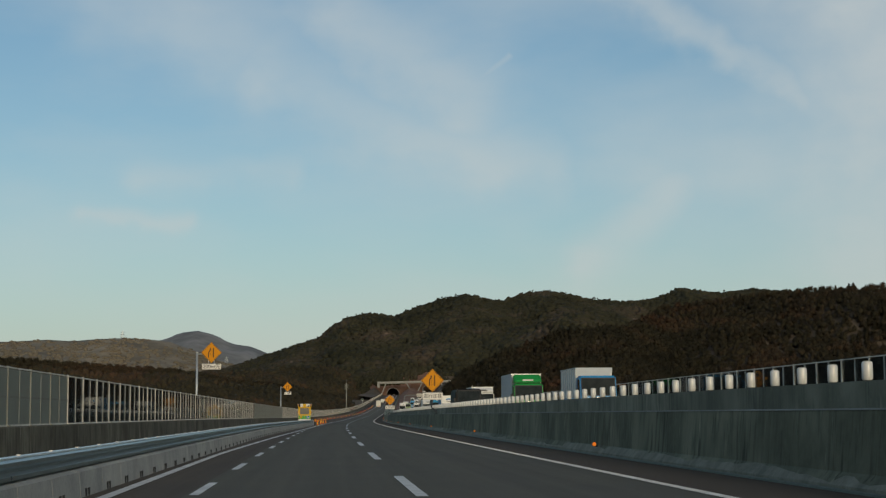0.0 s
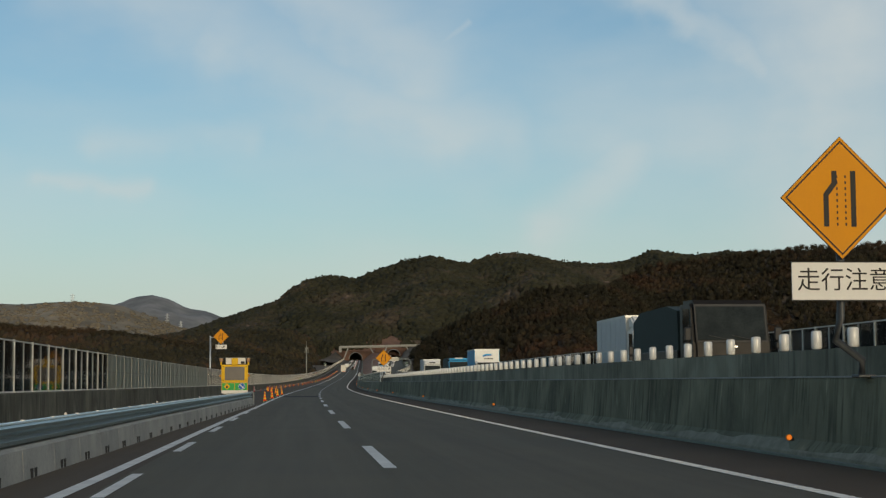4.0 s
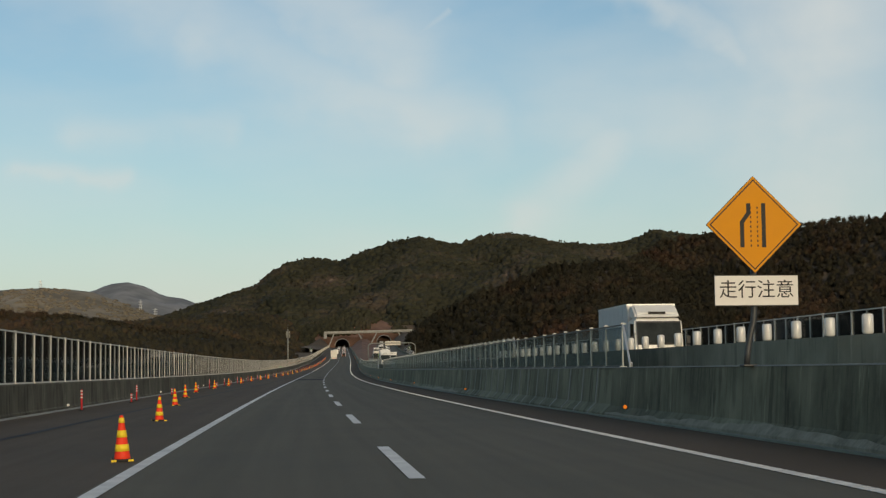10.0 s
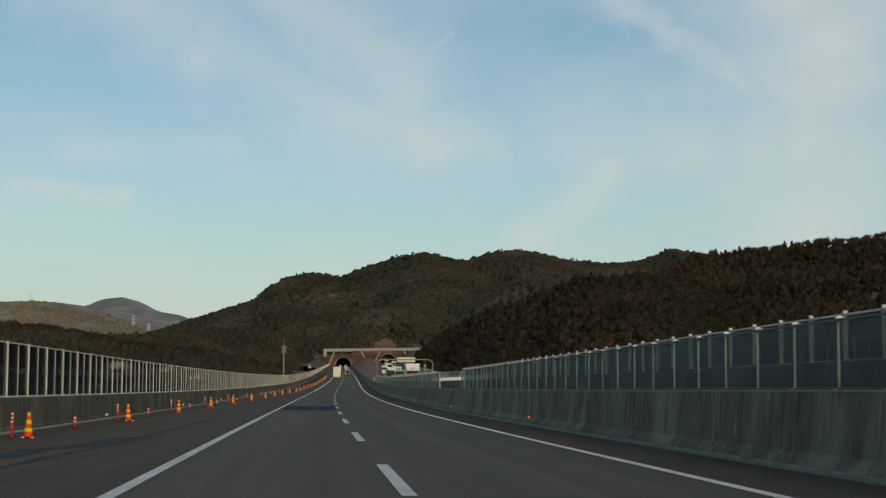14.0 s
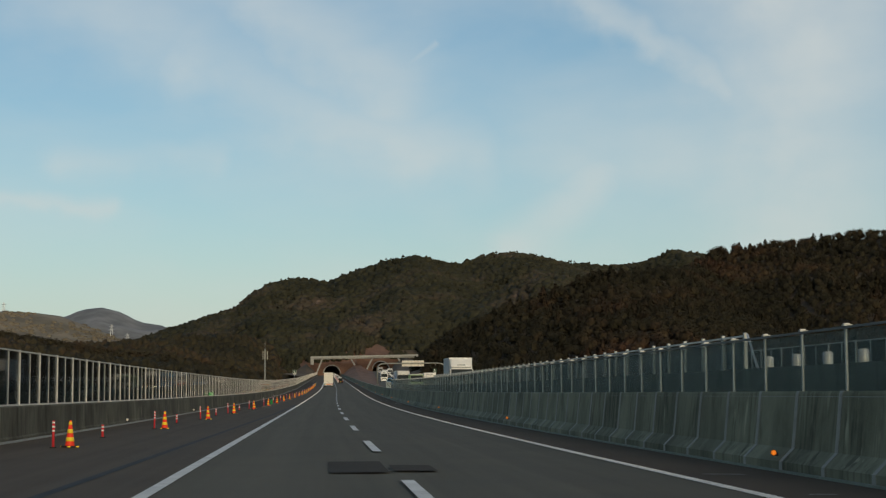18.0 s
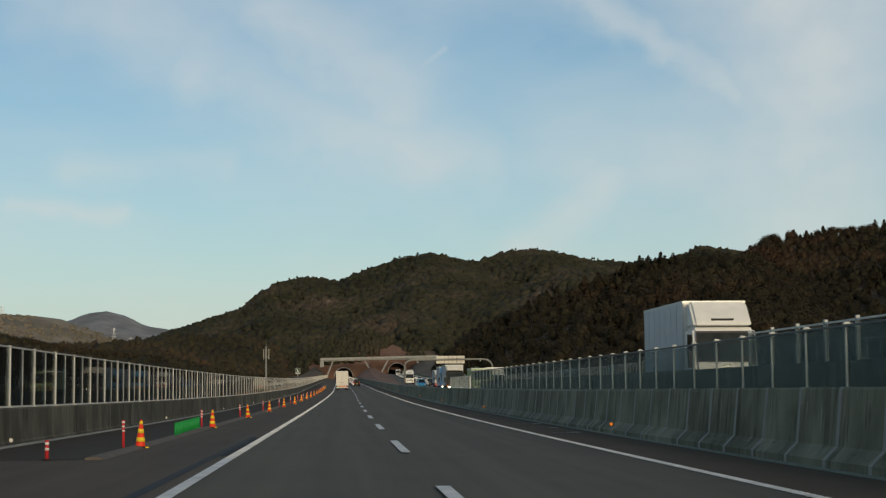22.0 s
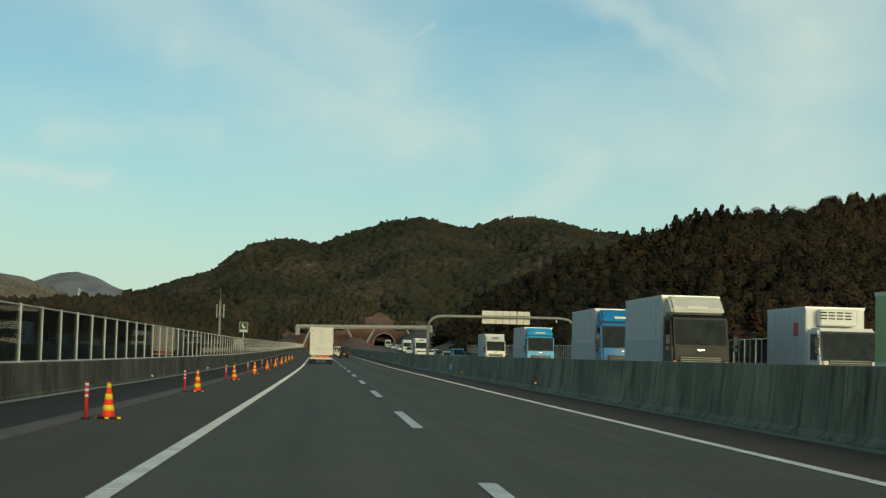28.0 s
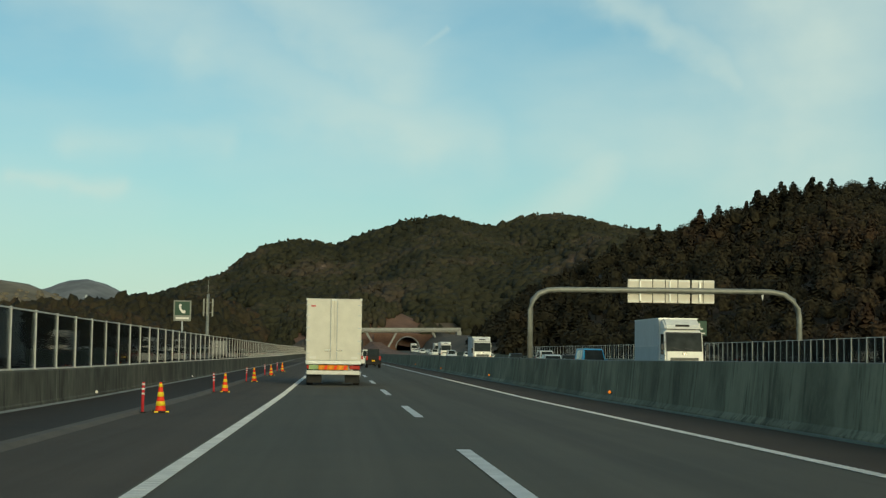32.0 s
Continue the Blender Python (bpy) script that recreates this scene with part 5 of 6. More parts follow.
        for i in range(1, n):
            for sx in (-1, 1):
                part("side_rib", block(sx * h - 0.012, sx * h + 0.012, y0 - (y0 - y1) * i / n - 0.02, y0 - (y0 - y1) * i / n + 0.02, 1.1, top - 0.1), side, box)
        if length > 7.5 and side is SILVER:
            for sx in (-1, 1):
                part("gate_rail", block(sx * h - 0.022, sx * h + 0.022, y1 + 0.04, y0 - 0.04, 1.98, 2.04), GALV, box)
                for i in range(3):
                    ya = y0 - 0.06 - (y0 - y1 - 0.1) * i / 3
                    g_ = part("side_gate", block(sx * h - 0.016, sx * h + 0.016, ya - (y0 - y1 - 0.1) / 3 + 0.03, ya, 1.10, 1.97, 0.008), GATE, box)
                    part("gate_latch", block(sx * h - 0.03, sx * h + 0.03, ya - 0.5, ya - 0.42, 1.80, 1.94, 0.008), GALV, g_)
        if mark and mark != "lit" and mark != "white":
            part("side_mark", join(block(h, h + 0.016, y0 - 1.5, y0 - 0.9, 2.2, 2.75), block(-h - 0.016, -h, y0 - 1.5, y0 - 0.9, 2.2, 2.75)), mark, box)
        if reefer:
            r = part("cooling_unit", block(-0.75, 0.75, y0, y0 + 0.5, top - 0.75, top - 0.08, 0.06), WHITE, t)
            part("vent_slats", join(*[block(-0.5 + 0.33 * i, -0.24 + 0.33 * i, y0 + 0.49, y0 + 0.515, top - 0.25 - 0.12 * k, top - 0.2 - 0.12 * k) for i in range(4) for k in range(3)]), PLASTIC, r)
    for y in (-0.95, -length + 2.1, -length + 3.2) if length > 7.5 else (-0.85, -length + 1.5):
        for sx in (-1, 1):
            wheel(t, sx * (h - 0.02), y, 0.48 if length > 7.5 else 0.38)
    return t


def car(name, label, body, length=4.4, wide=1.7, high=1.5, van=False, group="cars ahead", rear_lit=False):
    """A car or minivan with its front at y = 0 reaching back to y = -length."""
    t = thing(name, label, "car", group)
    h = wide / 2
    if van:
        low = [(0.0, 0.30), (0.02, 0.72), (-0.55, 0.98), (-length + 0.05, 1.02), (-length, 0.85), (-length + 0.03, 0.30)]
        up = [(-0.55, 0.96), (-1.15, high - 0.08), (-1.6, high), (-length + 0.25, high), (-length + 0.06, 1.02)]
    else:
        low = [(0.0, 0.30), (0.02, 0.62), (-0.95, 0.86), (-length + 0.35, 0.95), (-length, 0.85), (-length + 0.03, 0.30)]
        up = [(-0.95, 0.84), (-1.65, high - 0.05), (-2.1, high), (-length + 1.0, high - 0.03), (-length + 0.25, 0.94)]
    b = part("body", prism(low, -h, h), body, t)
    cabin = prism(up, -h + 0.10, h - 0.10)
    vs_ = [(x * (1 - 0.16 * max(0, (z - 0.95)) / (high - 0.95)), y, z) for x, y, z in cabin[0]]
    part("cabin", (vs_, cabin[1]), body, t)
    mid, topz = 1.04, high - 0.10
    # glass a little proud of the cabin
    k = 1 - 0.16 * (topz - 0.95) / (high - 0.95)
    def across(ya, za, yb, zb, out):
        w0, w1 = h - 0.17, (h - 0.17) * k
        return [(-w0, ya + out, za), (w0, ya + out, za), (w1, yb + out, zb), (-w1, yb + out, zb), (-w0, ya, za), (w0, ya, za), (w1, yb, zb), (-w1, yb, zb)], [(0, 1, 2, 3), (7, 6, 5, 4), (0, 4, 5, 1), (1, 5, 6, 2), (2, 6, 7, 3), (3, 7, 4, 0)]
    fa, fb = (up[0], up[1])
    part("windscreen", across(fa[0] - (fb[0] - fa[0]) * -0.12, fa[1] + 0.08, fb[0], fb[1] - 0.02, 0.02), GLASS, b)
    ra, rb = up[4], up[3]
    part("rear_window", across(ra[0], ra[1] + 0.08, rb[0] + (ra[0] - rb[0]) * 0.15, rb[1] - 0.10, -0.03), GLASS, b)
    for sx in (-1, 1):
        ys = [-1.5, -length * 0.5, -length + 0.7] if van else [-1.75, -length * 0.5, -length + 1.2]
        for ya, yb in zip(ys, ys[1:]):
            w0, w1 = sx * (h - 0.095), sx * (h - 0.095) * k
            part("side_window", ([(w0, ya - 0.04, mid), (w0, yb + 0.04, mid), (w1, yb + 0.08, topz), (w1, ya - 0.12, topz)], [(0, 1, 2, 3) if sx > 0 else (3, 2, 1, 0)]), GLASS, b)
        part("headlight", block(sx * (h - 0.22) - 0.16, sx * (h - 0.22) + 0.16, -0.10, 0.03, 0.60, 0.74, 0.02), CHROME, b)
        part("tail_lamp", block(sx * (h - 0.12) - 0.09, sx * (h - 0.12) + 0.09, -length - 0.02, -length + 0.08, 0.75, 1.02 if not van else 1.15, 0.02), TAIL, b)
        part("mirror", block(sx * (h + 0.08) - 0.08, sx * (h + 0.08) + 0.08, -1.35, -1.2, 0.98, 1.12, 0.03), body, b)
        for y in (-0.85, -length + 0.8):
            wheel(t, sx * (h - 0.01), y, 0.31, 0.2)
    part("bumper", block(-h + 0.02, h - 0.02, -length - 0.05, -length + 0.1, 0.32, 0.58, 0.04), body, b)
    part("plate", block(-0.17, 0.17, -length - 0.062, -length - 0.05, 0.62, 0.78), YELLOW if body is BLACK else SIGNWHITE, b)
    return t


def oncoming(ob, s, u):
    ob.matrix_basis = stand(s, u, far_z(s) + 0.004, 180)


oncoming(box_truck("box_truck", "green-cabbed lorry with a tall silver box body", GREEN, CREAM, SILVER, 9.6, 3.75, GREEN, mark="lit"), 100.5, 14.2)
oncoming(box_truck("stake_truck", "bright blue lorry with a high white slatted load bed", BLUE, SILVER, SIGNWHITE, 8.6, 3.5, None, stakes=True), 75.8, 15.6)
oncoming(box_truck("flatbed_truck", "dark lorry with a wide windscreen and dark load bed", BLACK, SILVER, DARKSTEEL, 8.4, 2.9, None, tarp=True), 124.0, 11.4)
oncoming(box_truck("box_truck", "pale blue box lorry with a white roof fairing", WHITE, CREAM, SILVER, 9.0, 3.6, WHITE), 149.0, 15.0)
oncoming(box_truck("light_truck", "small white light lorry with a low cab", WHITE, WHITE, WHITE, 5.2, 2.3, None, low_cab=True, wide=2.0, mark="white"), 116.0, 16.2)
wave = box_truck("box_truck", "white box lorry with a blue-green swoosh above the cab", WHITE, WHITE, SKYBLUE, 8.8, 3.65, None, low_cab=True)
oncoming(wave, 225.6, 15.9)
for dz, mt in ((0.0, SIGNBLUE), (0.10, SKYBLUE)):
    part("swoosh", plate([(0.45, 2.86 + dz), (0.36, 3.00 + dz), (0.15, 3.10 + dz), (-0.5, 3.12 + dz), (-0.42, 3.03 + dz), (0.1, 3.0 + dz), (0.3, 2.94 + dz)], -1.855, -1.82), mt, wave)
part("name_bars", join(*[block(-0.55 + 0.17 * i, -0.43 + 0.17 * i, -1.86, -1.82, 2.70, 2.80) for i in range(5)]), SIGNBLACK, wave)
oncoming(box_truck("tarpaulin_truck", "sky-blue lorry with a dark green tarpaulin load", SKYBLUE, WHITE, TARP, 9.0, 3.3, SKYBLUE, tarp=True), 254.8, 15.7)
oncoming(box_truck("box_truck", "white lorry with a smooth silver box body", WHITE, WHITE, SILVER, 9.4, 3.7, WHITE), 297.0, 15.6)
oncoming(box_truck("box_truck", "tall white box lorry with a small grey crest", WHITE, WHITE, SILVER, 9.4, 4.0, WHITE), 584.5, 12.6)
oncoming(box_truck("box_truck", "black-cabbed lorry with a cream-fronted silver box body", BLACK, CREAM, SILVER, 9.6, 3.75, CREAM, mark="lit"), 735.0, 13.1)
oncoming(box_truck("cooled_truck", "white refrigerated lorry with a cooling unit over the cab", WHITE, WHITE, SILVER, 7.2, 3.35, None, reefer=True, low_cab=True, mark=RED), 732.5, 18.3)
oncoming(box_truck("box_truck", "bright blue lorry with a silver box body", BLUE, SILVER, SILVER, 9.4, 3.7, BLUE, mark="lit"), 752.0, 13.3)
oncoming(box_truck("dump_truck", "pale green tipper lorry", LIME, LIME, LIME, 7.6, 3.0, None, tarp=False), 708.0, 14.4)
oncoming(box_truck("box_truck", "sky-blue and white lorry with a silver box body", SKYBLUE, CREAM, SILVER, 9.4, 3.7, SKYBLUE, stripe=ORANGE), 806.0, 16.6)
nk = box_truck("box_truck", "white lorry with a red bumper band and a silver box body", WHITE, WHITE, SILVER, 9.4, 3.7, WHITE, stripe=RED, cab_base=RED)
oncoming(nk, 860.0, 18.9)
# maker's line above the cab, unreadable or a name: plain bars
fair = part("fairing_mark", join(*[block(-0.62 + 0.36 * i, -0.42 + 0.36 * i, -0.80, -0.74, 3.02, 3.2) for i in (0, 1, 2, 3)]), SIGNBLACK, nk)
oncoming(box_truck("box_truck", "white box lorry seen far up the road", WHITE, WHITE, SILVER, 8.6, 3.6, WHITE), 972.0, 17.4)
for s, u, body, van, lab in ((872.0, 15.6, SKYBLUE, True, "teal minivan on the other carriageway"), (897.0, 16.4, SILVER, False, "silver saloon car on the other carriageway"), (915.0, 20.5, BLACK, False, "dark saloon car on the other carriageway"),
                             (935.0, 21.0, WHITE, True, "white minivan on the other carriageway"), (1010.0, 22.0, WHITE, False, "white car on the other carriageway"), (1080.0, 21.5, SILVER, True, "silver van on the other carriageway")):
    oncoming(car("minivan" if van else "car", lab, body, 4.6 if van else 4.4, 1.72, 1.85 if van else 1.45, van, "cars on the other carriageway"), s, u)
for s, lane, kind_ in ((1120, 1, 0), (1165, 0, 1), (1205, 1, 2), (1260, 0, 0), (1290, 1, 1), (1345, 0, 2), (1400, 1, 0)):
    u = far_in(s) + (4.2 if lane else 8.2)
    if kind_ == 0:
        oncoming(box_truck("box_truck", "white box lorry far down the tunnel approach", WHITE, WHITE, WHITE, 8.8, 3.6, WHITE), s, u)
    else:
        oncoming(car("car", "pale car far down the tunnel approach", WHITE if kind_ == 1 else SILVER, 4.4, 1.7, 1.5, kind_ == 2, "cars on the other carriageway"), s, u)

# the white lorry ahead in the lane
lead = box_truck("box_truck", "cream-white lorry with two tall rear doors", WHITE, CREAM, CREAM, 10.4, 3.78, WHITE, mark="white", group="vehicles ahead")
lead.matrix_basis = stand(836 + 10.4, -1.95, 0.004)
h, yb = 1.2, -10.4
for sx in (-1, 1):
    d = part("rear_door", block(sx * 0.585 - 0.575, sx * 0.585 + 0.575, yb - 0.03, yb + 0.01, 1.12, 3.70, 0.012), CREAM, lead)
    for z in (1.4, 1.95, 2.5, 3.05, 3.5):
        part("hinge", block(sx * 1.13 - 0.09, sx * 1.13 + 0.09, yb - 0.05, yb - 0.02, z - 0.02, z + 0.02), GALV, d)
    part("lock_rod", tube([(sx * 0.14, yb - 0.06, 1.1), (sx * 0.14, yb - 0.06, 3.72)], 0.016, 8), GALV, d)
    part("lock_handle", block(sx * 0.24 - 0.13, sx * 0.24 + 0.13, yb - 0.085, yb - 0.045, 1.50, 1.56, 0.01), CHROME, d)
    part("mud_flap", block(sx * 0.82 - 0.32, sx * 0.82 + 0.32, yb + 0.35, yb + 0.37, 0.12, 0.62), RUBBER, lead)
    part("tail_lamp", block(sx * 0.93 - 0.22, sx * 0.93 + 0.22, yb - 0.06, yb + 0.02, 0.72, 0.88, 0.02), TAIL, lead)
    part("side_marker", block(sx * 0.9 - 0.14, sx * 0.9 + 0.14, yb - 0.05, yb - 0.02, 1.16, 1.26), SIGNWHITE, lead)
sill = part("rear_sill", block(-1.2, 1.2, yb - 0.05, yb + 0.15, 0.92, 1.10, 0.02), GALV, lead)
bar = part("underrun_bar", block(-1.15, 1.15, yb - 0.02, yb + 0.12, 0.48, 0.66, 0.02), SIGNWHITE, lead)
for i in range(6):
    part("hazard_band", plate([(-0.62 + 0.21 * i, 0.70), (-0.50 + 0.21 * i, 0.70), (-0.44 + 0.21 * i, 0.88), (-0.56 + 0.21 * i, 0.88)], yb - 0.075, yb - 0.05), CONE_RED if i % 2 else STRIPE, lead)
part("hazard_board", block(-0.64, 0.64, yb - 0.05, yb - 0.03, 0.69, 0.89), ORANGE, lead)
part("plate", block(-1.05, -0.66, yb - 0.075, yb - 0.06, 0.70, 0.90), LIME, lead)
part("door_mark", block(-1.0, -0.8, yb - 0.045, yb - 0.03, 3.42, 3.48), RED, lead)
part("centre_cap", block(-0.1, 0.1, yb - 0.06, yb, 3.68, 3.76), GALV, lead)

for s, u, body, van, hi, lab in ((925, 1.9, BLACK, True, 1.85, "black kei van with a yellow plate"), (942, 1.8, WHITE, True, 1.8, "white minivan in the fast lane"), (957, 2.0, WHITE, False, 1.5, "white hatchback in the fast lane"),
                                 (1040, 1.9, SILVER, False, 1.5, "silver car climbing to the tunnel"), (1105, 1.9, BLACK, False, 1.5, "dark car climbing to the tunnel"), (1180, -1.8, WHITE, False, 1.5, "white car climbing to the tunnel"),
                                 (1235, 1.9, WHITE, True, 1.8, "white van climbing to the tunnel"), (1330, 1.9, SILVER, False, 1.5, "silver car near the tunnel mouth"), (1420, -1.8, WHITE, False, 1.5, "white car near the tunnel mouth")):
    o = car("minivan" if van else "car", lab, body, 3.5 if body is BLACK and van else 4.5, 1.5 if body is BLACK and van else 1.7, hi, van, "vehicles ahead")
    o.matrix_basis = stand(s, u, 0.008)
o = box_truck("light_truck", "small white box lorry in the slow lane", WHITE, WHITE, WHITE, 6.2, 2.9, None, low_cab=True, wide=2.1, mark="white", group="vehicles ahead")
o.matrix_basis = stand(1000, -1.9, 0.004)

# the slow queue up to the tunnels, on both carriageways
random.seed(11)
queue = [car("car", "white car in the queue to the tunnel", WHITE, 4.4, 1.7, 1.5, False, "queue to the tunnel"), car("car", "dark car in the queue to the tunnel", BLACK, 4.4, 1.7, 1.5, False, "queue to the tunnel"),
         car("minivan", "silver van in the queue to the tunnel", SILVER, 4.6, 1.7, 1.85, True, "queue to the tunnel"), car("minivan", "white van in the queue to the tunnel", WHITE, 4.6, 1.7, 1.85, True, "queue to the tunnel")]
placed = [0, 0, 0, 0]
for s0, lane, ahead_ in [(980 + 27 * i, 1.9, True) for i in range(20)] + [(1095 + 60 * i, -1.9, True) for i in range(8)] + [(948 + 31 * i, 4.6 + 3.9 * (i % 2), False) for i in range(18)]:
    s = s0 + random.uniform(-4, 4)
    if ahead_ and min(abs(s - q) for q in (1000, 1040, 1105, 1180, 1235, 1330, 1420)) < 9:
        continue
    if not ahead_ and min(abs(s - q) for q in (972, 1010, 1080, 1120, 1165, 1205, 1260, 1290, 1345, 1400)) < 12:
        continue
    m = stand(s, lane, 0.008) if ahead_ else stand(s, far_in(s) + lane, far_z(s) + 0.008, 180)
    k = random.choice((0, 0, 1, 2, 3, 3))
    if placed[k]:
        copy_thing(queue[k], m)
    else:
        queue[k].matrix_basis, placed[k] = m, 1

# ---------------------------------------------------------------- cones and markers
cone = thing("traffic_cone", "orange-red traffic cone with yellow bands on the shoulder", "traffic cone", "row of cones")
part("base", block(-0.21, 0.21, -0.21, 0.21, 0.0, 0.05, 0.015), RUBBER, cone)
for sx in (-1, 1):
    for sy in (-1, 1):
        part("base_tab", block(sx * 0.16 - 0.05, sx * 0.16 + 0.05, sy * 0.2 - 0.02, sy * 0.2 + 0.02, 0.008, 0.045), BAND, cone)
part("body", tube([(0, 0, 0.04), (0, 0, 0.10), (0, 0, 0.78), (0, 0, 0.80)], 0.15, 16, True, 0.035), CONE_RED, cone, "", True)
cone.children[-1].data.vertices.foreach_set("co", [c for z, r in ((0.04, 0.165), (0.08, 0.152), (0.78, 0.040), (0.80, 0.028)) for k in range(16) for c in (r * math.cos(math.pi * k / 8), r * math.sin(math.pi * k / 8), z)])
for z0, z1 in ((0.18, 0.30), (0.42, 0.54), (0.67, 0.76)):
    bd = part("band", tube([(0, 0, z0), (0, 0, z1)], 0.1, 16), BAND, cone, "", True)
    bd.data.vertices.foreach_set("co", [c for z in (z0, z1) for k in range(16) for c in ((0.155 - 0.16 * (z - 0.08)) * 1.03 * math.cos(math.pi * k / 8), (0.155 - 0.16 * (z - 0.08)) * 1.03 * math.sin(math.pi * k / 8), z)])
marker = thing("marker_post", "slim red marker post with white bands beside a cone", "marker post", "row of marker posts")
part("foot", tube([(0, 0, 0), (0, 0, 0.03)], 0.11, 12), RUBBER, marker)
part("post", tube([(0, 0, 0.02), (0, 0, 0.80)], 0.042, 12), POLE_RED, marker, "", True)
for z in (0.50, 0.62, 0.74):
    part("band", tube([(0, 0, z - 0.025), (0, 0, z + 0.025)], 0.045, 12), SIGNWHITE, marker, "", True)
stub = thing("short_marker", "short red rubber marker with two white bands", "marker post", "row of short markers")
part("foot", tube([(0, 0, 0), (0, 0, 0.03)], 0.09, 12), RUBBER, stub)
part("post", tube([(0, 0, 0.02), (0, 0, 0.40)], 0.04, 12), POLE_RED, stub, "", True)
for z in (0.22, 0.33):
    part("band", tube([(0, 0, z - 0.025), (0, 0, z + 0.025)], 0.043, 12), SIGNWHITE, stub, "", True)


def cone_u(s):
    return ramp(s, (170, -4.35), (186, -3.95), (210, -3.95), (247, -4.0), (266, -5.2), (285, -6.35), (305, -7.5), (325, -8.4), (364, -8.49), (404, -8.33), (446, -7.95), (484, -7.2), (526, -6.85), (564, -6.2), (626, -5.92), (668, -5.6), (703, -5.62), (803, -5.70))


stops = [169.6] + [168.6 + 19.55 * k for k in range(1, 10)] + [ramp(k, (0, 364.0), (4, 446.0), (7, 507.0), (13, 626.0), (17, 703.0), (22, 803.0), (32, 1003.0)) for k in range(27)]
for i, s in enumerate(stops):
    lean = pose(0, 0, 0, random.uniform(-1.5, 1.5), random.uniform(-1.5, 1.5), random.uniform(0, 40)) @ Matrix.Diagonal((0.88, 0.88, 0.92, 1))
    m = stand(s, cone_u(s), 0.003) @ lean
    if i == 0:
        cone.matrix_basis = m
    else:
        copy_thing(cone, m)
    if s >= 340:
        m2 = stand(s - 0.3, cone_u(s) - 0.36, 0.003) @ pose(0, 0, 0, random.uniform(-2, 2), random.uniform(-2, 2)) @ Matrix.Diagonal((0.9, 0.9, 0.92, 1))
        if s < 350:
            marker.matrix_basis = m2
        else:
            copy_thing(marker, m2)
first = True
for k in range(14):
    s = 294 + 20 * k + ramp(k, (8, 0.0), (9, 1.0), (11, 5.0), (13, 6.0))
    m = stand(s, ramp(s, (294, -9.0), (373, -8.84), (436, -8.34), (540, -7.2)), 0.003)
    if first:
        stub.matrix_basis, first = m, False
    else:
        copy_thing(stub, m)
for k in range(3):
    copy_thing(marker, stand(262 + 18 * k, -9.2, 0.003))
# rows of low green flexible posts on a ground bar
net = thing("post_row", "row of low bright green flexible posts on a ground bar", "marker posts", m=stand(575.3, -6.28, 0.003, 1.5))
part("ground_bar", block(-0.05, 0.05, -0.1, 10.7, 0.0, 0.035, 0.01), NET, net)
for i in range(15):
    po = part("post", tube([(0, 0.75 * i + 0.05, 0.03), (0, 0.75 * i + 0.05, 0.42)], 0.042, 10), NET, net, "", True)
    part("foot", tube([(0, 0.75 * i + 0.05, 0.0), (0, 0.75 * i + 0.05, 0.05)], 0.09, 10), NET, po)

# ---------------------------------------------------------------- markers on the right
LAMP = 0.78
lamp = thing("warning_lamp", "small round amber lamp lit on the wall foot", "warning lamp", "amber lamps on the wall")
part("bracket", block(0.02, 0.14, 0.0, 0.03, -0.10, 0.0, 0.006), DARKSTEEL, lamp)
part("housing", tube([(0, 0.06, 0), (0, -0.01, 0)], 0.085, 16), ORANGE, lamp)
part("lens", tube([(0, -0.01, 0), (0, -0.045, 0)], 0.07, 16, True, 0.05), AMBER, lamp)
for k in range(0, 24):
    s = 24.9 + 39.5 * k - {10: 4, 11: 6, 12: 6, 13: 5, 14: 3, 19: 5.6, 20: -1.3}.get(k, 0)
    m = stand(s, 6.66, 0.33) @ Matrix.Diagonal((LAMP, LAMP, LAMP, 1))
    if k == 0:
        lamp.matrix_basis = m
    else:
        copy_thing(lamp, m)
wp = thing("wall_plate", "long pale blue-grey steel plate bolted to the concrete wall", "wall plate", m=stand(780.8, 6.89, 0.53) @ pose(0, 0, 0, 0, 6.0))
part("plate", block(-0.012, 0.012, -0.5, 0.5, -0.19, 0.19, 0.006), GLEAM_AND_PLATE, wp)
for ya in (-0.4, 0.0, 0.4):
    for za in (-0.13, 0.13):
        part("bolt", tube([(-0.03, ya, za), (-0.008, ya, za)], 0.018, 8), DARKSTEEL, wp)
dl = thing("delineator", "stubby white rounded delineator on the wall top", "delineator", "white delineators on the wall")
dl_body = part("body", tube([(0, 0, 0.05), (0, 0, 0.08), (0, 0, 0.40), (0, 0, 0.43)], 0.14, 14), SHINE, dl, "", True)
dl_body.data.vertices.foreach_set("co", [c for z, r in ((0.01, 0.082), (0.04, 0.102), (0.33, 0.102), (0.36, 0.082)) for k in range(14) for c in (r * math.cos(math.pi * k / 7), r * math.sin(math.pi * k / 7), z)])
part("cap", tube([(0, 0, 0.358), (0, 0, 0.372)], 0.06, 10), DULL, dl)
spots_ = [-12 + 2.0 * k for k in range(158)] + [412.5 + 2 * k for k in range(9)] + [432 + 2 * k for k in range(15)]
for k, s in enumerate(spots_):
    m = stand(s, 8.55, 1.84)
    if k == 0:
        dl.matrix_basis = m
    else:
        copy_thing(dl, m)


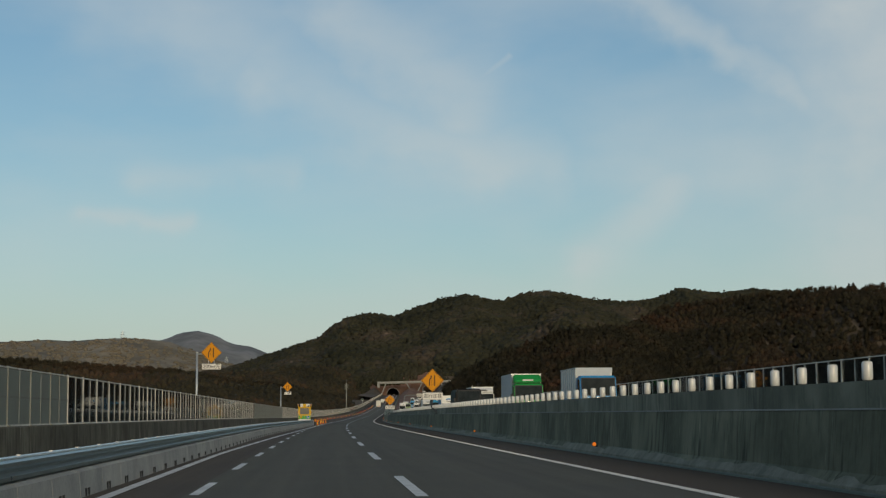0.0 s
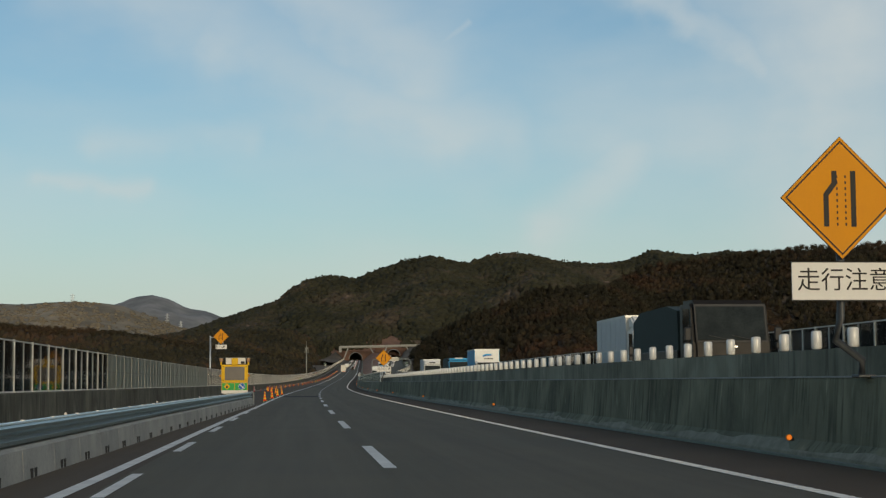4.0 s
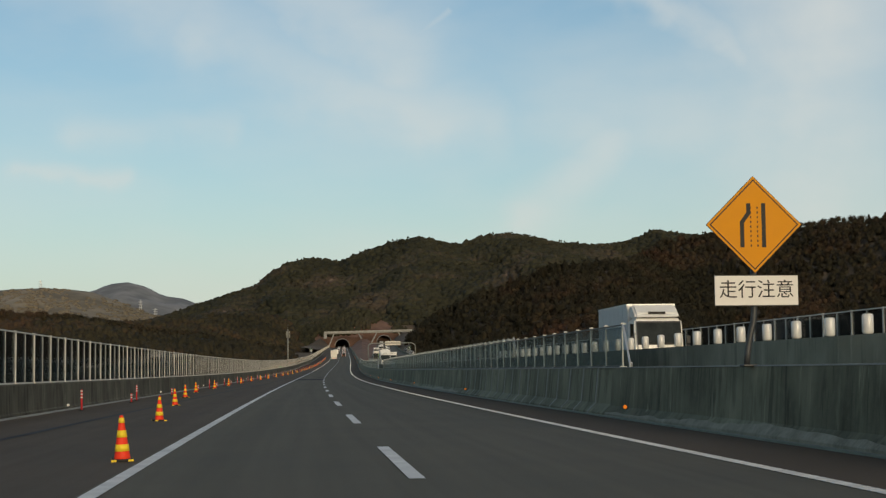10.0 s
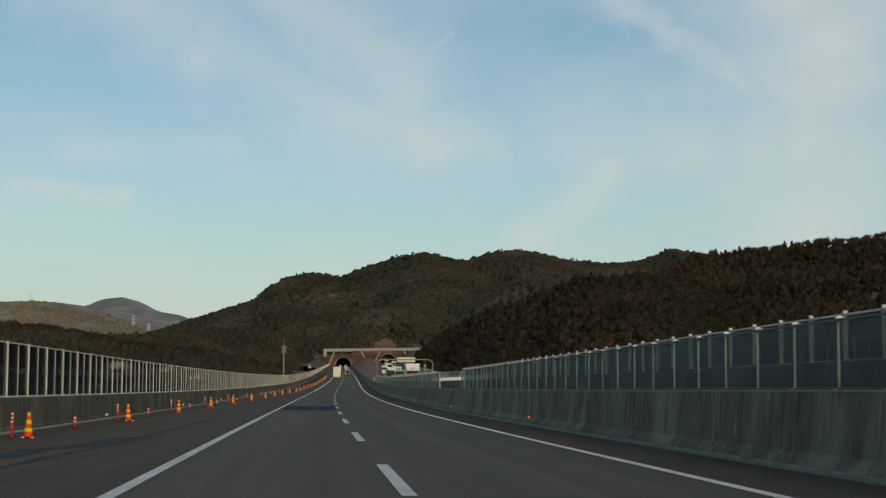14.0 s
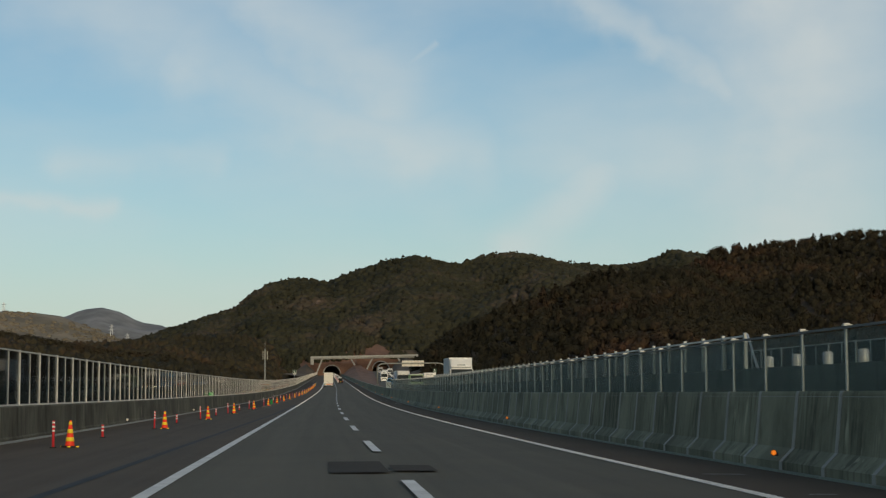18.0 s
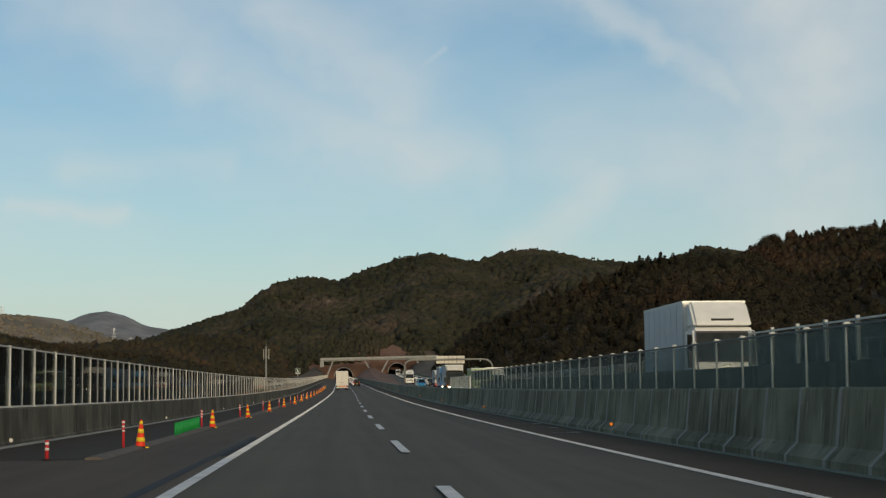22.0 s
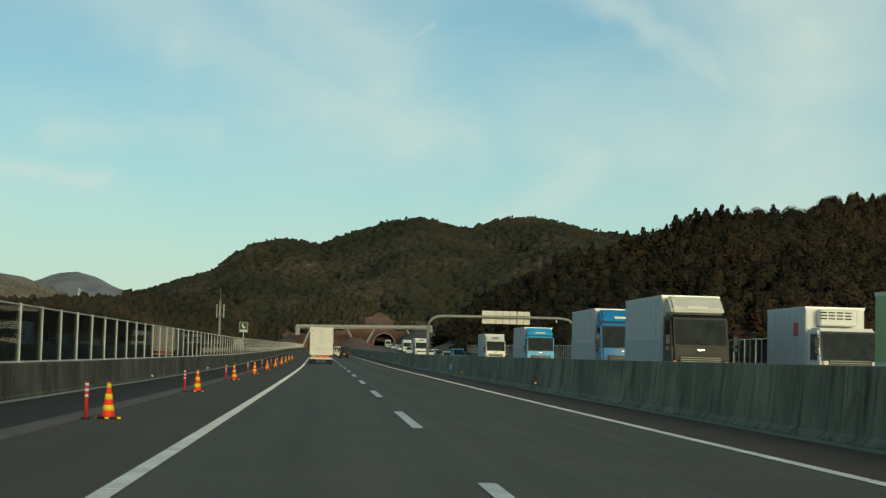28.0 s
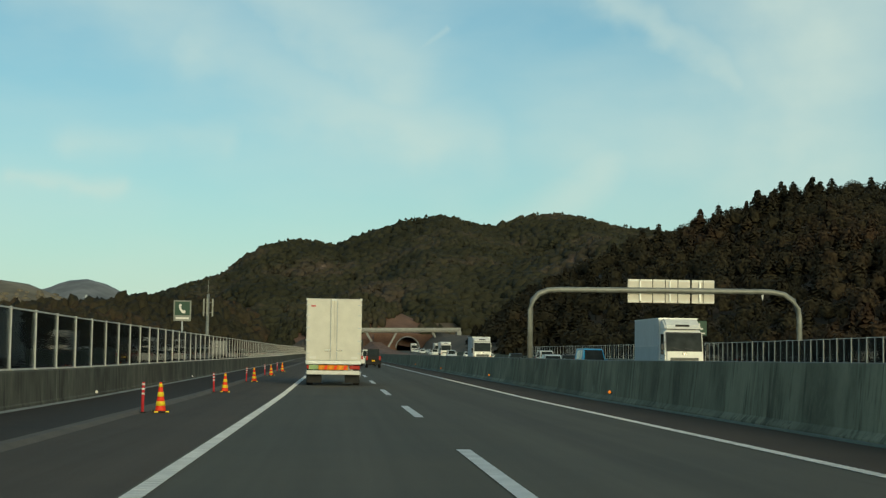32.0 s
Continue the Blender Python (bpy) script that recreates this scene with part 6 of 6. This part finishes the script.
# ---------------------------------------------------------------- road signs
def diamond(name, side, parent, m, mirror=1):
    """An orange lane-ends diamond, facing -y."""
    r = side / 2 ** 0.5
    board = part(name, plate([(0, -r), (r, 0), (0, r), (-r, 0)], -0.015, 0.015), SIGNBLACK, parent, "orange diamond with black lane marks")
    board.matrix_basis = m
    for name_, q, y0, y1, mat in (("rim", r * 0.99, -0.019, -0.011, ORANGE), ("border", r * 0.93, -0.022, -0.015, SIGNBLACK), ("face", r * 0.895, -0.025, -0.018, ORANGE)):
        part(name_, plate([(0, -q), (q, 0), (0, q), (-q, 0)], y0, y1), mat, board)
    k = r / 0.64
    right_bar = [(0.10, -0.30), (0.155, -0.30), (0.155, 0.28), (0.10, 0.28)]
    part("lane_mark", plate([(x * k, z * k) for x, z in right_bar], -0.030, -0.022), SIGNBLACK, board)
    left = [(-0.19, -0.30), (-0.135, -0.30), (-0.135, 0.02), (-0.045, 0.14), (-0.045, 0.28), (-0.10, 0.28), (-0.10, 0.16), (-0.19, 0.04)]
    part("lane_mark", plate([(x * k, z * k) for x, z in left], -0.030, -0.022), SIGNBLACK, board)
    if side > 1:
        for x in (-0.045, 0.045):
            for i in range(9):
                part("lane_dot", block((x - 0.008) * k, (x + 0.008) * k, -0.030, -0.022, (-0.29 + 0.062 * i) * k, (-0.262 + 0.062 * i) * k), SIGNBLACK, board)
    return board


def tag_plate(parent, wide, high, m, text="", arrow=False, size=0.3):
    b = part("text_plate", plate([(-wide / 2, -high / 2), (wide / 2, -high / 2), (wide / 2, high / 2), (-wide / 2, high / 2)], -0.012, 0.012), SIGNWHITE, parent, "white plate with black lettering")
    b.matrix_basis = m
    part("border", join(block(-wide / 2, wide / 2, -0.016, -0.011, -high / 2, -high / 2 + 0.015), block(-wide / 2, wide / 2, -0.016, -0.011, high / 2 - 0.015, high / 2)), SIGNBLACK, b)
    if text:
        words(text, size, SIGNBLACK, b, pose(-wide * (0.22 if arrow else 0), -0.014, 0))
    if arrow:
        part("arrow", plate([(0.06, -0.13), (0.11, -0.17), (0.30, 0.0), (0.36, -0.06), (0.42, 0.16), (0.19, 0.12), (0.25, 0.06)], -0.019, -0.011), SIGNBLACK, b)
    return b


def mast_sign(s, u, label, text, arrow):
    """A diamond on an arm over the shoulder, on a tall post behind the parapet."""
    t = thing("road_sign", label, "road sign", "lane-ends signs", stand(s, u))
    part("post", tube([(-1.15, 0.1, -1.2), (-1.15, 0.1, 6.3)], 0.09, 14, True, 0.08), GALV, t, "", True)
    part("post_cap", tube([(-1.15, 0.1, 6.28), (-1.15, 0.1, 6.36)], 0.10, 12), GALV, t)
    part("arm", tube([(-1.15, 0.1, 6.18), (-0.3, 0.1, 6.24), (0.1, 0.1, 6.24)], 0.045, 10), GALV, t, "", True)
    part("hanger", join(tube([(-0.22, 0.05, 6.2), (-0.22, 0.05, 5.3)], 0.03, 8), tube([(0.22, 0.05, 6.2), (0.22, 0.05, 5.3)], 0.03, 8)), GALV, t)
    diamond("diamond_board", 1.18, t, pose(0, 0, 6.30))
    tag_plate(t, 1.5 if not arrow else 1.2, 0.48, pose(0.03, 0, 5.18), text, arrow, 0.36 if arrow else 0.43)
    return t


mast_sign(103.9, -10.95, "orange lane-ends diamond on a tall post with distance plate", "200m先", False)
mast_sign(249.7, -10.65, "orange lane-ends diamond on a tall post with arrow plate", "右へ", True)


def wall_sign(s, u, text):
    """A diamond with a text plate on a bent post on the wall top."""
    t = thing("road_sign", "orange lane-ends diamond with text plate on a bent post", "road sign", "lane-ends signs on the wall", stand(s, u))
    part("post", tube([(7.02 - u - 0.14, 0.1, 1.32), (7.02 - u - 0.12, 0.1, 1.55), (-0.10, 0.1, 1.85), (-0.02, 0.1, 2.15), (0.0, 0.1, 2.45), (0.0, 0.1, 4.5)], 0.06, 12), DARKSTEEL, t, "", True)
    part("post_foot", block(6.78 - u, 7.04 - u, -0.05, 0.25, 1.30, 1.345, 0.01), DARKSTEEL, t)
    diamond("diamond_board", 1.29, t, pose(0, 0, 3.94))
    b = tag_plate(t, 1.58, 0.58, pose(0.02, 0, 2.71), text, False, 0.36)
    part("clamp", join(block(-0.12, 0.12, 0.02, 0.18, 4.2, 4.26), block(-0.12, 0.12, 0.02, 0.18, 3.5, 3.56), block(-0.12, 0.12, 0.02, 0.18, 2.68, 2.74)), GALV, t)
    return t


wall_sign(101.0, 6.6, "走行注意")
wall_sign(251.7, 7.05, "走行注意")

# emergency telephone signs
for s, u, z in ((866.0, -11.4, 4.0), (905.0, 30.5, 4.2)):
    t = thing("telephone_sign", "green-edged emergency telephone sign on a pole", "road sign", "telephone signs", stand(s, u))
    part("pole", tube([(0, 0.06, -1.0), (0, 0.06, z - 0.3)], 0.05, 10), GALV, t)
    b = part("board", block(-0.55, 0.55, -0.02, 0.02, z - 0.75, z + 0.55, 0.02), SIGNDARK if s > 900 else DULL, t)
    part("face", block(-0.46, 0.46, -0.03, -0.018, z - 0.38, z + 0.47), SIGNDARK, b)
    part("handset", plate([(-0.20, z + 0.28), (-0.10, z + 0.34), (-0.03, z + 0.24), (-0.09, z + 0.16), (-0.05, z + 0.02), (0.06, z - 0.09), (0.14, z - 0.06), (0.22, z - 0.16), (0.14, z - 0.26), (-0.02, z - 0.24), (-0.18, z - 0.02), (-0.22, z + 0.18)], -0.038, -0.029), SIGNWHITE, b)
    part("text_bar", join(block(-0.4, 0.4, -0.03, -0.018, z - 0.62, z - 0.50)), SIGNWHITE, b)

# ---------------------------------------------------------------- works trailer with message board
vm = thing("message_board", "yellow works message board with grey screen and green warning panel", "works sign", m=stand(167.6, -5.07))
body = part("frame_board", block(-0.74, 0.74, -0.06, 0.06, 1.32, 2.30, 0.02), YELLOW, vm)
part("screen", block(-0.55, 0.55, -0.075, -0.055, 1.42, 2.18, 0.01), SCREEN, body)
part("corner_bolt", join(*[tube([(x, -0.06, z), (x, -0.075, z)], 0.03, 8) for x in (-0.64, 0.64) for z in (1.42, 2.18)]), PLASTIC, body)
low = part("warning_panel", block(-0.73, 0.73, -0.05, 0.05, 0.86, 1.30, 0.01), SIGNGREEN, vm)
part("divider", block(-0.015, 0.015, -0.06, -0.045, 0.88, 1.29), YELLOW, low)
part("border", join(block(-0.73, 0.73, -0.06, -0.045, 1.265, 1.30), block(-0.73, -0.70, -0.06, -0.045, 0.86, 1.30), block(0.70, 0.73, -0.06, -0.045, 0.86, 1.30)), YELLOW, low)
part("lower_edge", block(-0.73, 0.73, -0.055, 0.05, 0.68, 0.86, 0.01), SIGNWHITE, vm)
part("works_diamond", plate([(-0.42, 0.90), (-0.24, 1.08), (-0.42, 1.26), (-0.60, 1.08)], -0.062, -0.048), YELLOW, low)
part("works_mark", plate([(-0.48, 0.98), (-0.36, 0.98), (-0.38, 1.10), (-0.43, 1.16), (-0.47, 1.08)], -0.070, -0.06), SIGNBLACK, low)
disc = part("arrow_disc", plate([(0.40 + 0.19 * math.cos(a * math.pi / 12), 1.08 + 0.19 * math.sin(a * math.pi / 12)) for a in range(24)], -0.064, -0.048), SIGNWHITE, low)
part("arrow_face", plate([(0.40 + 0.175 * math.cos(a * math.pi / 12), 1.08 + 0.175 * math.sin(a * math.pi / 12)) for a in range(24)], -0.070, -0.062), SIGNBLUE, disc)
part("arrow", plate([(0.27, 1.18), (0.30, 1.21), (0.46, 1.05), (0.50, 1.09), (0.52, 0.96), (0.39, 0.98), (0.43, 1.02)], -0.078, -0.068), SIGNWHITE, disc)
top_box = part("control_box", block(-0.50, 0.60, -0.05, 0.30, 2.32, 2.70, 0.02), SIGNWHITE, vm)
part("box_roof", block(-0.55, 0.65, -0.10, 0.34, 2.68, 2.72, 0.01), DARKSTEEL, top_box)
part("yellow_case", block(-0.17, 0.19, -0.16, -0.02, 2.28, 2.66, 0.02), YELLOW, top_box)
part("camera_case", block(0.35, 0.55, -0.14, -0.03, 2.34, 2.48, 0.02), PLASTIC, top_box)
for sx in (-1, 1):
    b = part("beacon", tube([(sx * 0.76, -0.02, 2.28), (sx * 0.76, -0.02, 2.44)], 0.05, 10), YELLOW, vm)
    part("beacon_lens", tube([(sx * 0.76, -0.02, 2.44), (sx * 0.76, -0.02, 2.52), (sx * 0.76, -0.02, 2.66)], 0.06, 14, True, 0.12), LAMPGLASS, b)
    part("beacon_rim", tube([(sx * 0.76, -0.02, 2.655), (sx * 0.76, -0.02, 2.68)], 0.125, 14), DULL, b)
    part("side_lamp", tube([(sx * 0.80, -0.03, 1.68), (sx * 0.80, -0.10, 1.68)], 0.06, 10), ORANGE, vm)
    part("leg", tube([(sx * 0.42, 0.05, 0.0), (sx * 0.42, 0.05, 0.72)], 0.035, 8), GALV, vm)
    part("foot", block(sx * 0.42 - 0.06, sx * 0.42 + 0.06, -0.55, 0.65, 0.0, 0.06, 0.01), GALV, vm)
    part("brace", tube([(sx * 0.42, 0.6, 0.05), (sx * 0.42, 0.06, 0.9)], 0.025, 8), GALV, vm)
part("cross_bar", block(-0.5, 0.5, 0.02, 0.08, 0.58, 0.66), GALV, vm)

# ---------------------------------------------------------------- guardrail of the merge lane
def guard_u(s):
    return ramp(s, (20, -5.35), (75, -5.35), (120, -4.75), (168, -4.05))


guard = thing("guardrail", "blue-grey steel guardrail on a low pale concrete base", "guardrail")
base_me = {}
s = -60.0
while s < 167:
    du = guard_u(s + 1.25)
    yaw = -math.degrees(math.atan2(guard_u(s + 2.5) - guard_u(s), 2.5))
    m = stand(s + 1.25, du) @ pose(0, 0, 0, 0, 0, yaw)
    if not base_me:
        base_me["block"] = as_mesh("base_block", *join(section_block([(-0.30, 0.0), (-0.30, 0.44), (-0.05, 0.44), (0.02, 0.40), (0.05, 0.0)], 2.47)), CONCRETE_LIGHT)
        # lifting slots are not cut: dark blocks on the face stand for their shade
        base_me["slot"] = as_mesh("lifting_slot", *join(block(0.02, 0.054, -0.75, -0.58, 0.004, 0.13), block(0.02, 0.054, -0.45, -0.28, 0.004, 0.13)), RUBBER)
        base_me["post"] = as_mesh("rail_post", *block(-0.26, -0.16, -0.05, 0.05, 0.44, 0.74, 0.01), GALV)
        base_me["bolt"] = as_mesh("rail_bolt", *tube([(-0.21, 0, 0.74), (-0.21, 0, 0.775)], 0.032, 8), SIGNWHITE)
    put("base_block", base_me["block"], guard, m)
    put("lifting_slot", base_me["slot"], guard, m)
    put("rail_post", base_me["post"], guard, m)
    put("rail_bolt", base_me["bolt"], guard, m)
    s += 2.5
W = [(-0.14, 0.44), (-0.06, 0.48), (-0.06, 0.53), (-0.13, 0.57), (-0.13, 0.61), (-0.06, 0.65), (-0.06, 0.70), (-0.14, 0.74)]
sweep("beam", [(u, z) for u, z in W] + [(u - 0.012, z) for u, z in W[::-1]], -60, 168.2, 2.5, BEAM, lambda s: (guard_u(s), 0), True, guard)
# the strip's pale colour stands for the highlight along the rail top
sweep("top_strip", [(-0.28, 0.735), (-0.28, 0.755), (-0.12, 0.755), (-0.12, 0.735)], -60, 168.2, 2.5, GLEAM_AND_PLATE, lambda s: (guard_u(s), 0), True, guard)
sweep("back_beam", [(-0.31, 0.46), (-0.31, 0.72), (-0.27, 0.72), (-0.27, 0.46)], -60, 168.2, 2.5, BEAM, lambda s: (guard_u(s), 0), True, guard)
end = stand(168.3, guard_u(168))
o = part("end_piece", tube([(-0.10, 0, 0.72), (-0.08, 0.14, 0.76), (0.0, 0.22, 0.70), (0.0, 0.24, 0.05)], 0.045, 10), GALV, guard, "", True)
o.matrix_basis = end
# small reflectors on the left parapet
rf = as_mesh("reflector", *tube([(0, 0.03, 0), (0, -0.02, 0)], 0.055, 10), SIGNWHITE)
for k in range(24):
    tagged(put("reflector", rf, None, stand(30 + 36 * k, -9.97, 0.16 - drop(30 + 36 * k))), "small round white reflector on the parapet foot", "reflector", "reflectors on the parapet")

# distance plate on the parapet
kp = thing("distance_plate", "small green distance plate with white figures on the parapet", "distance plate", m=stand(550.2, -10.0, 1.0) @ Matrix.Diagonal((0.7, 1, 0.72, 1)))
part("board", block(-0.24, 0.24, -0.012, 0.012, 0.06, 0.42, 0.02), SIGNGREEN, kp)
part("rim", join(block(-0.22, 0.22, -0.018, -0.011, 0.385, 0.40), block(-0.22, 0.22, -0.018, -0.011, 0.08, 0.095)), SIGNWHITE, kp)
part("bracket", join(block(-0.16, -0.12, 0.0, 0.05, 0.0, 0.36), block(0.12, 0.16, 0.0, 0.05, 0.0, 0.36)), GALV, kp)
words("168", 0.24, SIGNWHITE, kp, pose(0, -0.016, 0.24))

# ---------------------------------------------------------------- gantry over the other carriageway
gt = thing("sign_gantry", "round grey steel gantry with sign boards seen from behind", "sign gantry", m=stand(880, 0, far_z(880)))
pts = [(12.16, 0, -0.3), (12.16, 0, 4.6), (12.3, 0, 5.3), (12.75, 0, 5.8), (13.4, 0, 6.05), (14.2, 0, 6.12), (22, 0, 6.2), (29.8, 0, 6.22), (30.8, 0, 6.05), (31.5, 0, 5.6), (31.85, 0, 5.0), (31.95, 0, 4.3), (31.95, 0, -0.3)]
part("frame_tube", tube(pts, 0.20, 16), DULL, gt, "", True)
for x in (12.16, 31.95):
    part("base_flange", tube([(x, 0, -0.05), (x, 0, 0.06)], 0.42, 16), GALV, gt)
for i in range(7):
    x0 = 19.3 + (0.93 * i if i < 5 else 4.72 + 0.86 * (i - 5))
    p = part("sign_panel", block(x0, x0 + (0.88 if i < 5 else 0.82), 0.26, 0.32, 5.28, 7.0, 0.02), BOARD, gt)
    for z in (5.36, 5.95, 6.30, 6.86):
        part("panel_rib", block(x0 + 0.02, x0 + 0.86 if i < 5 else x0 + 0.8, 0.22, 0.262, z, z + 0.06), GALV, p)
for x in (20.2, 22.4, 24.6):
    part("bracket", block(x - 0.05, x + 0.05, 0.1, 0.27, 5.4, 6.9), GALV, gt)
part("hanging_lamp", tube([(29.2, 0, 6.0), (29.2, 0, 5.75), (29.2, 0, 5.6)], 0.10, 10, True, 0.02), SIGNWHITE, gt)

# ---------------------------------------------------------------- antenna mast
am = thing("antenna_mast", "tall grey steel antenna mast with panel antennas", "antenna mast", m=Matrix.Translation((16.0, 1110.0, 2.0)))
part("pole", tube([(0, 0, -6), (0, 0, 22)], 0.42, 12, True, 0.30), DULL, am, "", True)
part("tip_rod", tube([(0, 0, 22), (0, 0, 25)], 0.05, 6), DULL, am)
for k in range(3):
    a = 2.1 * k + 0.4
    part("antenna_panel", join(block(1.1 * math.cos(a) - 0.18, 1.1 * math.cos(a) + 0.18, 1.1 * math.sin(a) - 0.12, 1.1 * math.sin(a) + 0.12, 17.2, 21.0, 0.04), tube([(0, 0, 20.2), (1.1 * math.cos(a), 1.1 * math.sin(a), 20.2)], 0.07, 6), tube([(0, 0, 18), (1.1 * math.cos(a), 1.1 * math.sin(a), 18)], 0.07, 6)), DULL, am)

# power pylons on the far ridges
for x, y, z, hh in ((-395.0, 3110.0, 138.0, 30.0), (-215.0, 3085.0, 96.0, 34.0), (-190.0, 3100.0, 90.0, 26.0)):
    py = thing("power_pylon", "pale steel lattice power pylon on the ridge", "power pylon", "pylons on the ridge", Matrix.Translation((x, y, z)))
    for sx in (-1, 1):
        for sy in (-1, 1):
            part("leg", tube([(sx * 2.6, sy * 2.6, 0), (sx * 0.6, sy * 0.6, hh)], 0.35, 5), GALV, py)
    for f_ in (0.6, 0.75, 0.9):
        part("cross_arm", tube([(-4.5, 0, hh * f_), (4.5, 0, hh * f_)], 0.35, 5), GALV, py)

# ---------------------------------------------------------------- tunnels and the bridge before them
def portal(name, label, x, z, y=1612.0):
    """A concrete headwall with an arched mouth and a vault behind it, painted near-black for the shade inside."""
    t = thing(name, label, "tunnel", "tunnel mouths", Matrix.Translation((x, y, z)))
    arch = [(6.1 * math.cos(math.pi * k / 20), 1.6 + 5.8 * math.sin(math.pi * k / 20)) for k in range(21)]
    inner = [(6.1, -0.5)] + arch + [(-6.1, -0.5)]
    outer = [(18.4, -0.5), (18.4, 4.0)] + [(18.4 - 36.8 * k / 18, 9.1) for k in range(19)] + [(-18.4, 4.0), (-18.4, -0.5)]
    n_ = len(inner)
    vs_ = [(a, 0, b) for a, b in inner] + [(a, 0, b) for a, b in outer] + [(a, 1.4, b) for a, b in inner] + [(a, 1.4, b) for a, b in outer]
    fs_ = []
    for i in range(n_ - 1):
        fs_ += [(i, i + 1, n_ + i + 1, n_ + i), (2 * n_ + i, 3 * n_ + i, 3 * n_ + i + 1, 2 * n_ + i + 1), (i, 2 * n_ + i, 2 * n_ + i + 1, i + 1), (n_ + i, n_ + i + 1, 3 * n_ + i + 1, 3 * n_ + i)]
    part("headwall", (vs_, fs_), EARTH, t, "brown earth-stained headwall")
    ring = [(6.7 * math.cos(math.pi * k / 20), 1.6 + 6.4 * math.sin(math.pi * k / 20)) for k in range(21)]
    vs_ = [(a, -0.35, b) for a, b in arch] + [(a, -0.35, b) for a, b in ring] + [(a, 0.0, b) for a, b in arch] + [(a, 0.0, b) for a, b in ring]
    fs_ = []
    for i in range(20):
        fs_ += [(i, i + 1, 21 + i + 1, 21 + i), (21 + i, 22 + i, 64 + i, 63 + i), (i + 1, i, 42 + i, 43 + i)]
    part("arch_ring", (vs_, fs_), CONCRETE_LIGHT, t)
    vs_ = [(a, d, b) for d in (1.4, 46.0) for a, b in inner]
    fs_ = [(i, i + 1, n_ + i + 1, n_ + i) for i in range(n_ - 1)] + [tuple(range(n_, 2 * n_))]
    part("vault", (vs_, fs_), TUNNEL_SHADE, t)
    part("tunnel_floor", ([(-6.6, 0, 0), (6.6, 0, 0), (6.6, 46, 0.9), (-6.6, 46, 0.9)], [(0, 1, 2, 3)]), ASPHALT, t)
    return t


e1, e2 = at(1612, 0.4), at(1612, far_in(1612) + 6.5, far_z(1612))
portal("tunnel_mouth", "concrete tunnel mouth of the carriageway ahead", e1.x, e1.z)
portal("tunnel_mouth", "concrete tunnel mouth of the other carriageway", e2.x, e2.z)
# bare cut slope above the mouths
gx, gy, quads = grid(22, 150, 1613.4, 1672, 3.2)
k = (gy - 1613.4) / 58.6
edge = np.clip(1 - np.abs(gx - 86) / 64, 0, 1) ** 0.35
gz = (e1.z + 8.8 + 25.0 * k ** 0.9) * edge + (1 - edge) * 6 + 0.9 * rough(gx, gy, 9) * np.minimum(1, 4 * k)
up = gz - e1.z - 12
grown = (np.abs(gx - 104 - 0.8 * up) > 17 - 0.7 * up + 6 * rough(gx, gy, 12)) & (up > -1.5 + 1.5 * rough(gx, gy, 20)) | (np.abs(gx - 94) > 46 + 6 * rough(gx, gy, 12))
sp = np.stack([gx, gy, gz + 1.0], 1)[grown]
sp[:, :2] += RNG.uniform(-1.6, 1.6, (len(sp), 2))
forest("cutting_woods", sp, lows, RNG.integers(0, 6, len(sp)), np.stack([RNG.uniform(1.6, 3.4, len(sp)), RNG.uniform(1.8, 4.2, len(sp))], 1), WOODS_MAIN, "bushes and young trees over the cut slope")
tagged(put("slope_cutting", big_mesh("slope_cutting", np.stack([gx, gy, gz], 1), quads, [EARTH], None, True)), "bare brown cut slope above the tunnels", kind="structure")
br = thing("road_bridge", "slender pale concrete bridge with slanting legs before the tunnels", "bridge", m=Matrix.Translation((0, 1592, 0.0)) @ pose(0, 0, 0, 0, -1.1))
deck = part("deck", block(56, 136, -3.2, 3.2, 31.4, 32.0, 0.1), CONCRETE_LIGHT, br)
part("girder", block(58, 134, -2.4, 2.4, 30.8, 31.4, 0.1), CONCRETE_LIGHT, br)
for y in (-3.2, 3.0):
    part("parapet", block(56, 136, y, y + 0.2, 32.0, 33.1), CONCRETE_LIGHT, br)
for xa, xb in ((60, 64.5), (92, 86), (96, 102), (127, 121)):
    for y in (-1.8, 1.0):
        part("slant_leg", ([(xa - 0.5, y, 20), (xa + 0.5, y, 20), (xb + 0.5, y, 30.9), (xb - 0.5, y, 30.9), (xa - 0.5, y + 0.8, 20), (xa + 0.5, y + 0.8, 20), (xb + 0.5, y + 0.8, 30.9), (xb - 0.5, y + 0.8, 30.9)],
                           [(0, 1, 2, 3), (7, 6, 5, 4), (0, 4, 5, 1), (1, 5, 6, 2), (2, 6, 7, 3), (3, 7, 4, 0)]), CONCRETE_LIGHT, br)
for x in (57, 135):
    part("abutment", block(x - 1.2, x + 1.2, -3.1, 3.1, 27, 31.4, 0.1), CONCRETE_LIGHT, br)
